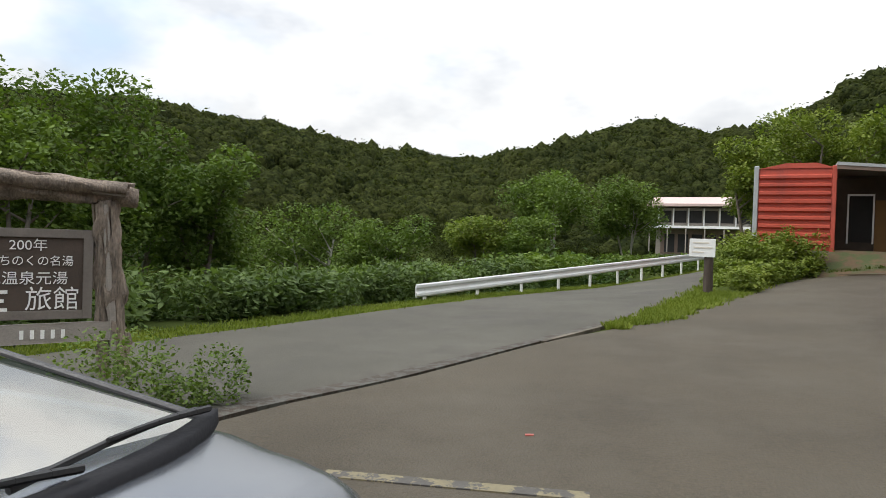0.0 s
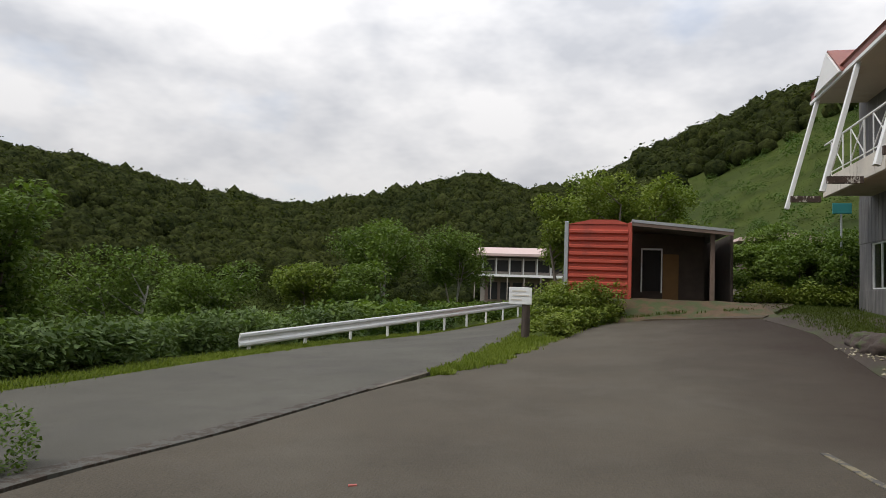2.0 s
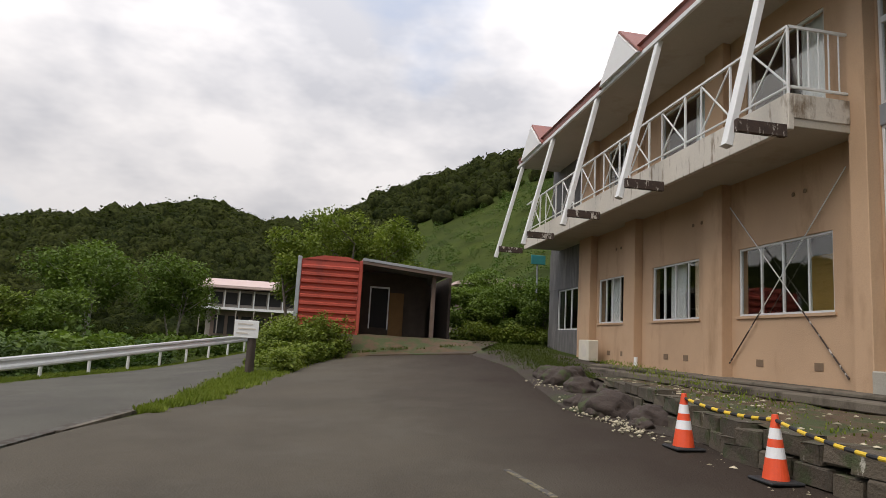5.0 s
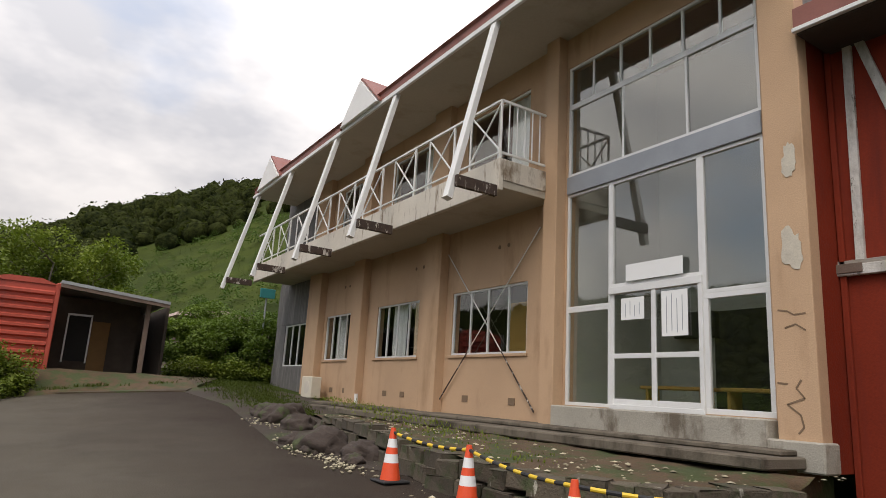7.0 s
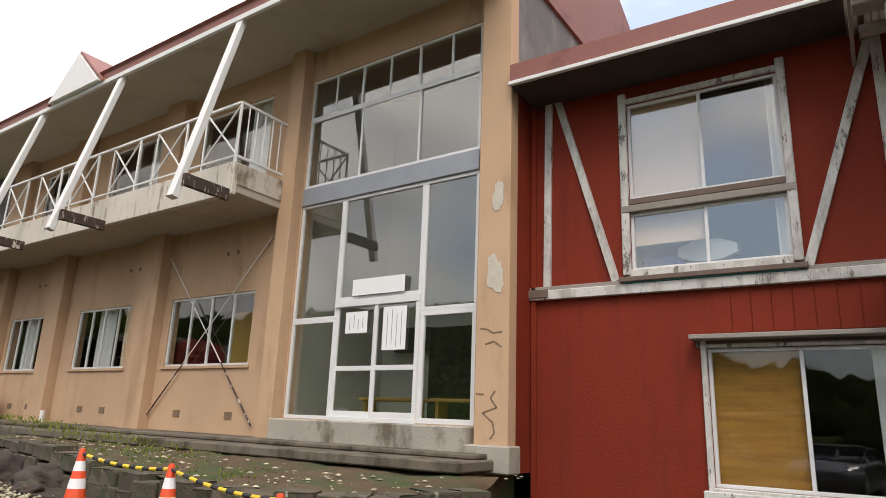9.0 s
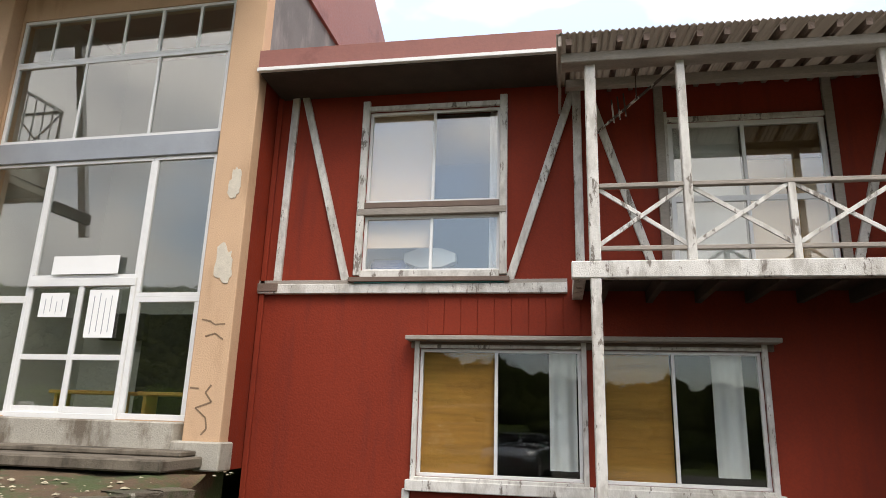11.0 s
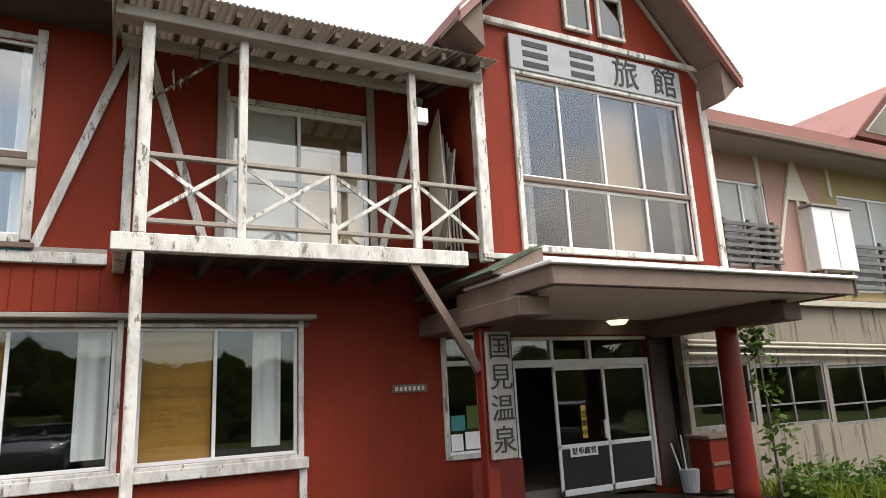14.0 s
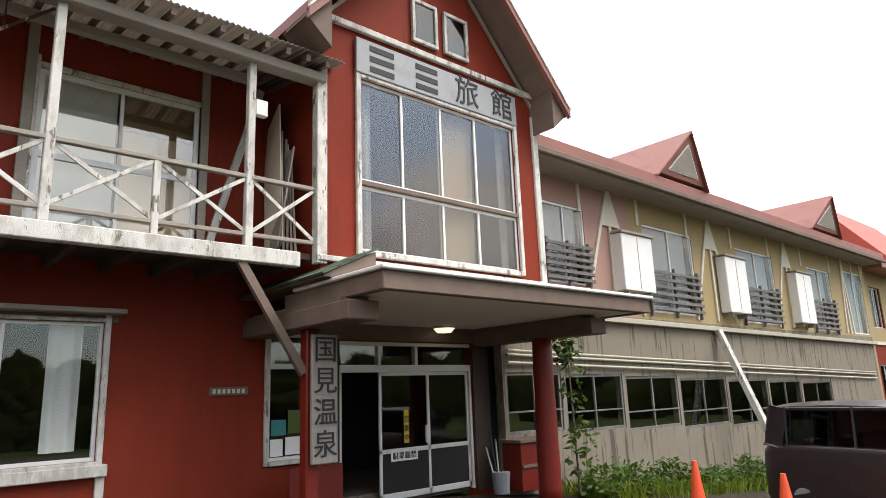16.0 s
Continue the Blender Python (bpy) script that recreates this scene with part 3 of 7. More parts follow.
part("balcony_kerb", box(7.16, BX - 0.24, 9.2, 9.3, 5.5, 5.92, 0.012), KERB, tan)
RT = 7.1
rail = part("balcony_railing", beam((7.1, 9.25, RT), (7.1, 23, RT), 0.05, 0.05), WHITEMETAL, tan, "white steel railing with crossed bars")
for z in (6.05,):
    part("rail_bar", beam((7.1, 9.25, z), (7.1, 23, z), 0.035, 0.035), WHITEMETAL, rail)
part("rail_bar", beam((7.1, 9.25, RT), (8.2, 9.25, RT), 0.04, 0.04, up=(0, 1, 0)), WHITEMETAL, rail)
part("rail_bar", beam((7.1, 9.25, 6.05), (8.2, 9.25, 6.05), 0.035, 0.035, up=(0, 1, 0)), WHITEMETAL, rail)
for i in range(1, 6):
    part("baluster", beam((7.1 + i * 0.19, 9.25, 6.05), (7.1 + i * 0.19, 9.25, RT), 0.022, 0.022), WHITEMETAL, rail)
y = 9.25
while y < 22.9:
    part("rail_post", beam((7.1, y, 5.9), (7.1, y, RT), 0.04, 0.04), WHITEMETAL, rail)
    for a, b in ((y, y + 0.95), (y + 0.95, y)):
        part("cross_bar", beam((7.1, a, 6.07), (7.1, b, RT - 0.03), 0.03, 0.03), WHITEMETAL, rail)
    part("rail_post", beam((7.1, y + 0.95, 5.9), (7.1, y + 0.95, RT), 0.03, 0.03), WHITEMETAL, rail)
    y += 1.53
EAVE_X, EAVE_Z = 6.86, 8.7
roof = part("roof", prism([(EAVE_X, EAVE_Z + 0.30), (EAVE_X - 0.06, EAVE_Z + 0.34), (8.6, 10.0), (13, 11.6), (18.4, 9.2), (18.4, 9.05), (EAVE_X, EAVE_Z + 0.06)], 4.3, 23.5, "y"), PINKROOF, tan, "faded red sheet metal roof")
part("soffit", box(EAVE_X + 0.02, BX + 0.2, 4.36, 23.4, EAVE_Z, EAVE_Z + 0.06), SOFFIT, tan, "cream soffit board")
part("fascia", box(EAVE_X - 0.05, EAVE_X + 0.02, 4.3, 23.5, EAVE_Z - 0.03, EAVE_Z + 0.09, 0.01), WHITEMETAL, roof, "white eaves edge strip")
for yc in (14.85, 21.75):
    g_ = part("gablet", prism([(yc - 1.05, EAVE_Z + 0.08), (yc + 1.05, EAVE_Z + 0.08), (yc, EAVE_Z + 1.1)], EAVE_X - 0.14, EAVE_X + 0.1, "x"), WHITESHEET, roof, "white triangular gablet")
    for s in (-1, 1):
        part("gablet_roof", prism([(yc + s * 1.14, EAVE_Z + 0.05), (yc + s * 1.14, EAVE_Z + 0.1), (yc, EAVE_Z + 1.19), (yc, EAVE_Z + 1.12)], EAVE_X - 0.10, EAVE_X + 1.9, "x"), PINKROOF, g_)
for yc in (9.3, 13.1, 16.4, 19.85, 23.1):
    st = part("strut", beam((6.02, yc, 4.92), (6.92, yc, 8.72), 0.16, 0.12, 0.01), WHITEMETAL, tan, "white steel eaves strut with rust")
    part("strut_bracket", beam((6.10, yc - 0.12, 5.24), (6.98, yc - 0.12, 5.24), 0.09, 0.21, 0.006, up=(0, 0, 1)), RUST, st, "rusty steel bracket")
part("ceiling_lamp", rod((10.6, 6.1, 4.35), (10.6, 6.1, 4.5), 0.17, 0.05, 14), WHITESHEET, tan)
part("lamp_cord", rod((10.6, 6.1, 4.5), (10.6, 6.1, 8.7), 0.008), BLACK, tan)
for yy, zz, r in ((4.53, 4.79, 0.19), (4.57, 3.62, 0.24)):
    own = bmesh.new()
    ring = []
    for a in np.linspace(0, 2 * math.pi, 27)[:-1]:
        q = 1 + 0.5 * noise.noise(Vector((1.3 * math.cos(a), 1.3 * math.sin(a), zz))) + 0.25 * noise.noise(Vector((4 * math.cos(a), 4 * math.sin(a), zz)))
        ring.append(own.verts.new((BX - 0.245, yy + r * 0.55 * math.cos(a) * q, zz + r * 1.2 * math.sin(a) * q)))
    f = own.faces.new(ring)
    e = bmesh.ops.extrude_face_region(own, geom=[f])
    bmesh.ops.translate(own, vec=(-0.004, 0, 0), verts=[v for v in e["geom"] if isinstance(v, bmesh.types.BMVert)])
    part("bare_patch", own, PATCH, tan, "patch of fallen paint")


def mended(pts, name="mended_crack", r=0.02):
    own = None
    for p, q in zip(pts, pts[1:]):
        own = beam((BX - 0.242, *p), (BX - 0.242, *q), r, 0.006, 0, own)
    part(name, own, CRACK, tan, "dark filled crack")


mended([(4.80, 2.85), (4.68, 2.83), (4.6, 2.78), (4.45, 2.79)], r=0.02)
mended([(4.72, 2.62), (4.58, 2.66), (4.46, 2.58)], r=0.02)
mended([(4.55, 1.98), (4.62, 1.88), (4.52, 1.76), (4.74, 1.68), (4.58, 1.56), (4.55, 1.42), (4.62, 1.34)], r=0.022)
mended([(4.85, 1.94), (4.72, 1.93)], r=0.02)
for a, b in ((11.75, 11.95), (14.4, 14.6), (15.3, 15.5), (17.7, 17.9), (18.6, 18.8), (10.2, 10.4)):
    part("floor_vent", box(BX - 0.012, BX + 0.03, a, b, 1.42, 1.56), CRACK, tan, "dark floor vent")
for p, q in (((BX - 0.04, 9.61, 1.33), (BX - 0.04, 12.72, 4.85)), ((BX - 0.06, 12.87, 1.3), (BX - 0.06, 9.53, 4.9))):
    p, q = Vector(p), Vector(q)
    br = part("bracing_rod", rod(p.lerp(q, 0.33), q, 0.011, seg=6), WHITEMETAL, tan, "thin crossed bracing rod")
    part("rod_end", rod(p, p.lerp(q, 0.33), 0.017, 0.013, 6), RUST, br, "rusty turnbuckle end")
for y in (10.55, 10.85, 13.3 + 0.55, 14.2, 18.0, 18.3):
    part("vent_hole", rod((BX - 0.008, y, 4.72), (BX + 0.03, y, 4.72), 0.045, seg=10), CRACK, tan)
y = 20.78
while y < 23.9:
    for c, d in ((1.1, 2.2), (3.82, 5.34)):
        part("cladding_board", box(BX - 0.016, BX + 0.004, y, y + 0.235, c, d, 0.004), SLATE, tan)
    y += 0.25


def pane_grid(owner, x, y0, y1, z0, z1, cols, glass, frame=0.045, depth=0.06, mats=None, sash=True, back=None):
    """A window: outer frame, sash bars and one pane for each column; cols are the inner joints along y, falling."""
    fr = part("window_frame", merged(merged(merged(box(x, x + depth, y0, y1, z1 - frame, z1, 0.004), box(x, x + depth, y0, y1, z0, z0 + frame, 0.004)), box(x, x + depth, y0, y0 + frame, z0 + frame, z1 - frame, 0.004)), box(x, x + depth, y1 - frame, y1, z0 + frame, z1 - frame, 0.004)), mats or ALU, owner, "aluminium window frame")
    ys = [y1, *cols, y0]
    for k, (a, b) in enumerate(zip(ys, ys[1:])):
        dx = 0.012 if k % 2 else 0.03
        p = part("pane", box(x + dx, x + dx + 0.005, b + 0.01, a - 0.01, z0 + frame * 0.5, z1 - frame * 0.5), glass, owner)
        p.visible_shadow = False
        if k:
            part("sash_bar", box(x + 0.004, x + depth - 0.01, a - 0.022, a + 0.022, z0 + frame, z1 - frame, 0.003), mats or ALU, fr)
    return fr


WIN = 0


def window(at, label, category="window", group=""):
    global WIN
    WIN += 1
    return thing("window_%d" % WIN, at, label, category, group, "structure")


def curtain(x, y0, y1, z0, z1, label="white hanging curtain behind the glass", mat=None, seed=0):
    n = 26
    ys = np.linspace(y0, y1, n)
    off = 0.03 * np.sin(np.linspace(0, 6.3 * max(abs(y1 - y0) * 5, 2), n) + seed)
    v = [(x + o * (0.6 if k else 1), y, z) for k, z in enumerate((z0, (z0 + z1) / 2, z1)) for y, o in zip(ys, off)]
    v += [(a + 0.006, b, c) for a, b, c in v]
    f = [[r * n + i, r * n + i + 1, (r + 1) * n + i + 1, (r + 1) * n + i] for r in (0, 1) for i in range(n - 1)]
    f += [[q + 3 * n for q in reversed(g2)] for g2 in f]
    return raw("curtain", v, f, mat or CURTAIN, label, "curtain", smooth=True)


for k, (a, b, c, d) in enumerate(TWIN):
    w = window((BX, (a + b) / 2, c), "aluminium sliding window in the tan wall", group="ground floor windows")
    pane_grid(w, BX + 0.03, a, b, c, d, [b - (b - a) * q for q in (0.26, 0.5, 0.76)], GLASS)
    part("window_sill", box(BX - 0.04, BX + 0.06, a - 0.05, b + 0.05, c - 0.06, c, 0.006), TANWALL, w)
    if k:
        curtain(BX + 0.22, a + 0.1, a + 0.55, c - 0.02, d, "brown curtain behind the glass", SHOJI)
        curtain(BX + 0.24, (a + b) / 2 - 0.15, (a + b) / 2 + 0.55, c - 0.02, d)
solo("hanging_banner", box(BX + 0.6, BX + 0.62, 10.6, 11.2, 2.3, 3.6), OCHRE, "ochre cloth panel behind the window", "cloth")
w = window((BX, 22, 2.2), "narrow dark window in the grey cladding")
pane_grid(w, BX + 0.03, 21.2, 23.1, 2.24, 3.78, [22.45, 21.85], GLASS)
for a, b, c, d in UPPER[:3]:
    w = window((BX, (a + b) / 2, c), "aluminium balcony window behind the railing", group="upper windows")
    pane_grid(w, BX + 0.03, a, b, c, d, [(a + b) / 2], GLASS)
    curtain(BX + 0.2, a + 0.1, a + 0.8, c, d)
# glazed lobby front
w = window((BX, 7, 1.5), "tall aluminium lobby glazing with a sliding door and notices")
gy0, gy1, gz0, gz1 = GLAZE
pane_grid(w, BX + 0.02, gy0, gy1, 7.2, gz1, [8.25, 7.6, 6.95, 6.3, 5.62], LOBBYGLASS, 0.05)
pane_grid(w, BX + 0.02, gy0, gy1, 5.75, 7.2, [7.55, 6.25], LOBBYGLASS, 0.06)
part("steel_band", box(BX - 0.02, BX + 0.1, gy0, gy1, 5.4, 5.75, 0.01), STEELBAND, w, "grey steel band")
pane_grid(w, BX + 0.02, 6.05, 7.82, 3.5, 5.4, [], LOBBYGLASS, 0.06)
pane_grid(w, BX + 0.02, 7.82, gy1, 3.2, 5.4, [], LOBBYGLASS, 0.05)
pane_grid(w, BX + 0.02, gy0, 6.05, 3.22, 5.4, [], LOBBYGLASS, 0.06)
pane_grid(w, BX + 0.02, 7.82, gy1, gz0, 3.2, [], LOBBYGLASS, 0.06)
pane_grid(w, BX + 0.02, gy0, 6.05, gz0, 3.22, [], LOBBYGLASS, 0.08)
door = part("sliding_door", merged(box(BX - 0.02, BX + 0.08, 6.05, 7.82, 3.38, 3.5, 0.005), box(BX - 0.02, BX + 0.08, 6.05, 7.82, 1.48, 1.56, 0.005)), ALU, w, "aluminium double sliding door")
for a, b, o in ((6.05, 6.95, 0.0), (6.92, 7.82, 0.03)):
    fr = box(BX - 0.01 + o, BX + 0.03 + o, a, a + 0.07, 1.56, 3.38, 0.004)
    fr = box(BX - 0.01 + o, BX + 0.03 + o, b - 0.07, b, 1.56, 3.38, 0.004, fr)
    fr = box(BX - 0.01 + o, BX + 0.03 + o, a + 0.07, b - 0.07, 2.3, 2.38, 0.004, fr)
    fr = box(BX - 0.01 + o, BX + 0.03 + o, a + 0.07, b - 0.07, 1.56, 1.65, 0.004, fr)
    part("door_leaf", fr, ALU, door)
    p = part("door_pane", box(BX + 0.008 + o, BX + 0.013 + o, a + 0.06, b - 0.06, 1.6, 3.36), LOBBYGLASS, door)
    p.visible_shadow = False
for a, b, c, d, lab in ((7.08, 7.55, 2.92, 3.28, "two white paper notices"), (6.28, 6.75, 2.62, 3.32, "tall white paper notice"), (6.35, 7.45, 3.56, 3.84, "long white paper banner")):
    nt_ = solo("paper_notice", box(BX - 0.028, BX - 0.024, a, b, c, d), PAPER, lab + " on the lobby glass", "notice")
    cols = int((b - a) / 0.09)
    for i in range(1, cols):
        if d - c > 0.3:
            yb = a + (b - a) * i / cols
            part("writing_bar", box(BX - 0.031, BX - 0.028, yb - 0.005, yb + 0.005, c + 0.05 + 0.03 * (i % 2), d - 0.05 - 0.04 * (i % 3)), STEELBAND, nt_)
# benches and a board inside the lobby
for by in (5.3, 6.9):
    bench = thing("bench", (9.9, by + 0.5, 1.46), "long light wooden bench in the lobby", "bench", "lobby benches")
    part("seat", box(9.7, 10.1, by, by + 1.35, 1.86, 1.92, 0.01), OCHRE, bench)
    for a in (by + 0.1, by + 1.2):
        part("leg", box(9.74, 10.06, a, a + 0.06, 1.46, 1.86, 0.006), OCHRE, bench)
solo("wall_board", box(11.1, 11.19, 4.7, 5.75, 1.9, 3.3, 0.01), NEARBLACK, "dark board on the lobby back wall", "board")
solo("television", box(11.0, 11.18, 7.6, 8.5, 2.9, 3.4, 0.02), BLACK, "black television on the lobby wall", "television")

# ---- red building ----
ANGLED = False
RX = 8.95
red = thing("red_building", (RX, 0, 0), "red painted two-storey inn with white timber strips", "building")
W1, W2 = (-0.26, 1.91, 0.9, 2.57), (-2.49, -0.51, 0.9, 2.57)
UW, BD = (0.83, 2.83, 3.66, 6.18), (-3.57, -1.52, 3.62, 5.77)
EW, ED = (-5.34, -4.73, 0.68, 2.50), (-8.85, -5.95, -0.4, 2.42)
part("corner_board", box(RX - 0.06, RX - 0.004, 4.27, 4.345, -0.2, 6.5, 0.006), REDWALL, red)
part("wall", wall(RX, RX + 0.2, -9.3, 4.35, -0.4, 6.9, [W1, W2, UW, BD, EW, ED]), REDWALL, red)
part("room_floor", box(RX + 0.2, 15, -9.2, 4.3, -0.2, 0.0), FLOORING, red)
part("upper_floor", box(RX + 0.2, 15, -9.2, 4.3, 3.1, 3.3), FLOORING, red)
part("ceiling", box(RX + 0.2, 15, -9.2, 4.3, 6.6, 6.75), ROOM, red)
part("room_back_wall", box(12.2, 12.3, -9.2, 4.3, -0.2, 3.1), NEARBLACK, red)
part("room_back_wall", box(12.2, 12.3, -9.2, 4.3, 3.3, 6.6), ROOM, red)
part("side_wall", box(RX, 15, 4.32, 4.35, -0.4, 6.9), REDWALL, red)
part("partition", box(RX + 0.2, 12.2, -5.8, -5.7, -0.2, 3.1), NEARBLACK, red)
# unseen end wall added to block light leaking in from the wing
part("partition", box(RX + 0.2, 12.2, -9.28, -9.16, -0.2, 3.1), NEARBLACK, red)
for k in range(9):
    part("wall_board", box(RX - 0.012, RX + 0.01, 1.82 - 0.233 * (k + 1) + 0.008, 1.82 - 0.233 * k, 2.76, 3.28, 0.004), REDWALL, red)
part("window_hood", box(RX - 0.28, RX, -2.68, 2.07, 2.66, 2.72, 0.008), GREYWOOD, red, "grey wooden hood over the windows")
part("window_hood", box(RX - 0.05, RX, -2.64, 2.03, 2.57, 2.66, 0.006), DARKWOOD, red)
part("band", box(RX - 0.09, RX, -0.1, 4.5, 3.33, 3.47, 0.008), WHITEWOOD, red, "peeling white timber band")
part("band", box(RX - 0.06, RX, -0.1, 4.48, 3.47, 3.53, 0.006), GREYWOOD, red)
for p, q in (((4.09, 3.53), (4.05, 6.5)), ((3.05, 3.53), (3.9, 6.5)), ((0.68, 3.53), (-0.24, 6.4)), ((-1.26, 3.6), (-0.48, 6.2)), ((-3.72, 3.6), (-4.5, 6.3))):
    part("timber_strip", beam((RX - 0.03, *p), (RX - 0.03, *q), 0.11, 0.055), WHITEWOOD, red)
for yy in (-0.28, -1.42, -3.63):
    part("timber_post", box(RX - 0.07, RX, yy - 0.06, yy + 0.06, 3.5, 6.45, 0.008), WHITEWOOD if yy > -1 else GREYWOOD, red)
# eaves over the left bay
rr = part("roof", prism([(8.08, 6.55), (8.08, 6.84), (13.5, 7.75), (17, 7.0), (17, 6.85), (RX, 6.75)], -0.08, 4.32, "y"), PINKROOF, red, "faded red sheet metal roof")
part("roof", prism([(8.6, 6.62), (8.6, 6.84), (13.5, 7.75), (17, 7.0), (17, 6.85), (RX, 6.75)], -4.75, -0.08, "y"), PINKROOF, red)
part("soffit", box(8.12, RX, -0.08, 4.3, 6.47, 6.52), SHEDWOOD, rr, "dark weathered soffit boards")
part("eaves_strip", box(8.05, 8.12, -0.09, 4.33, 6.49, 6.55, 0.006), WHITEMETAL, rr)
part("flashing", box(RX - 0.10, RX - 0.062, 0.75, 2.9, 3.475, 3.50, 0.004), BLUEGREEN, red, "faded teal metal flashing")
part("flashing", box(RX - 0.11, RX - 0.092, 4.05, 4.5, 3.36, 3.48, 0.004), DARKWOOD, red)


def casing(owner, y0, y1, z0, z1, w=0.11, x=RX, mat=WHITEWOOD):
    for a, b, c, d, n in ((y0 - w, y0, z0 - 0.06, z1 + w + 0.06, "jamb"), (y1, y1 + w, z0 - 0.06, z1 + w + 0.06, "jamb"), (y0, y1, z1, z1 + w * 0.7, "head"), (y0, y1, z0 - w, z0, "window_sill")):
        part(n, box(x - (0.10 if "sill" in n else 0.06), x, a, b, c, d, 0.008), mat, owner)


w = window((RX, 1.8, 3.6), "upper window with peeling white casing and cream paper screen")
casing(w, *UW)
pane_grid(w, RX + 0.02, UW[0], UW[1], 4.7, 6.18, [1.82], SKYGLASS)
pane_grid(w, RX + 0.02, UW[0], UW[1], 3.66, 4.5, [1.82], SKYGLASS)
part("cross_rail", box(RX - 0.07, RX + 0.1, UW[0] - 0.1, UW[1] + 0.1, 4.5, 4.6, 0.008), GREYWOOD, w, "grey weathered rail")
part("cross_rail", box(RX - 0.05, RX + 0.1, UW[0] - 0.06, UW[1] + 0.06, 4.61, 4.7, 0.008), DARKWOOD, w)
part("window_sill", box(RX - 0.14, RX, UW[0] - 0.15, UW[1] + 0.15, 3.49, 3.56, 0.008), DARKWOOD, w)
solo("paper_screen", box(RX + 0.14, RX + 0.17, 1.84, 2.82, 4.7, 6.18), SHOJI, "cream paper screen behind the upper window", "screen")
solo("paper_screen", box(RX + 0.14, RX + 0.17, 1.84, 2.82, 4.05, 4.5), SHOJI, "low cream paper screen behind the window", "screen")
curtain(RX + 0.2, 0.82, 1.0, 3.6, 6.25)
solo("table", prism([(1.9 + 0.42 * math.cos(a + 0.39), 3.95 + 0.16 * math.sin(a + 0.39)) for a in np.arange(8) * math.pi / 4], RX + 0.35, RX + 0.5, "x"), PAPER, "white eight-sided table top behind the window", "table")
solo("folded_bedding", box(RX + 0.3, RX + 0.9, 2.25, 2.8, 3.32, 3.92, 0.06), BLUECLOTH, "blue folded bedding behind the window", "bedding")
for k, (a, b, c, d) in enumerate((W1, W2)):
    w = window((RX, (a + b) / 2, c), "ground floor sliding window, one half behind an ochre blind", group="red wall windows")
    casing(w, a, b, c, d, 0.07)
    pane_grid(w, RX + 0.02, a, b, c, d, [0.86 if k == 0 else -1.42], LOWGLASS)
    part("window_sill", box(RX - 0.12, RX, a - 0.12, b + 0.12, 0.72, 0.86, 0.01), WHITEWOOD, w)
    m = 0.86 if k == 0 else -1.42
    solo("bamboo_blind", box(RX + 0.12, RX + 0.135, m + 0.03, b - 0.03, c, d), BLIND, "ochre bamboo blind behind the window", "blind")
    curtain(RX + 0.22, a + 0.06 + 0.12 * k, a + 0.42 + 0.14 * k, c + 0.12, d, seed=k)
for a, b in ((1.98, 2.08), (-2.6, -2.5)):
    part("timber_post", box(RX - 0.06, RX, a, b, -0.3, 0.74, 0.008), WHITEWOOD, red)
w = window((RX, -2.5, 3.62), "balcony sliding door with aluminium frame and cream screen")
pane_grid(w, RX + 0.0, *BD, [-2.52], SKYGLASS, 0.07)
part("mid_rail", box(RX + 0.005, RX + 0.06, BD[0] + 0.07, BD[1] - 0.07, 4.6, 4.68, 0.004), ALU, w)
casing(w, *BD, 0.1)
solo("paper_screen", box(RX + 0.16, RX + 0.18, -2.5, -1.55, 3.62, 5.77), PAPER, "white frosted screen behind the balcony door", "screen")
solo("paper_screen", box(RX + 0.16, RX + 0.18, -3.54, -2.55, 3.62, 5.77), SHOJI, "cream paper screen behind the balcony door", "screen")
solo("valance", box(RX + 0.10, RX + 0.12, -3.52, -2.56, 5.22, 5.74), DARKOCHRE, "brown ochre cloth valance behind the balcony door", "cloth")
solo("hanging_strip", box(RX + 0.13, RX + 0.15, -3.18, -3.06, 3.7, 5.5), OCHRE, "ochre timber post behind the balcony door", "post")
w = window((RX, -5.0, 0.68), "narrow window with posters beside the entrance")
casing(w, *EW, 0.06)
pane_grid(w, RX + 0.0, *EW, [], LOWGLASS)
part("transom_bar", box(RX - 0.01, RX + 0.07, EW[0], EW[1], 1.98, 2.06, 0.004), ALU, w)
for a, b, c, d, m, lab in ((-5.28, -5.06, 1.05, 1.38, SASA, "green poster"), (-5.03, -4.79, 1.03, 1.25, BLUEGREEN, "blue landscape poster"), (-5.30, -5.02, 0.75, 1.0, PAPER, "white paper notice"), (-4.98, -4.78, 0.74, 0.98, PAPER, "white paper notice")):
    solo("poster", box(RX - 0.008, RX - 0.004, a, b, c, d), m, lab + " on the entrance window", "poster")

# ---- timber balcony ----
BF = 7.5
balc = thing("timber_balcony", (BF, -2.4, 3.3), "weathered white timber balcony with crossed railings and a sheet roof", "balcony")
part("front_beam", box(BF - 0.07, BF + 0.07, -4.40, -0.13, 3.22, 3.42, 0.012), WHITEWOOD, balc, "peeling white front beam")
part("side_beam", box(BF + 0.07, RX, -0.30, -0.16, 3.24, 3.40, 0.01), WHITEWOOD, balc)
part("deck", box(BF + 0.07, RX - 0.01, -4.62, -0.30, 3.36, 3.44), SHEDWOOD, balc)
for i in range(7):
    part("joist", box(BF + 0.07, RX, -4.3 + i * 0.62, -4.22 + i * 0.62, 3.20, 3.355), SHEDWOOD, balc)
part("post", box(BF - 0.06, BF + 0.06, -0.46, -0.34, -0.2, 3.22, 0.012), WHITEWOOD, balc, "peeling white post")
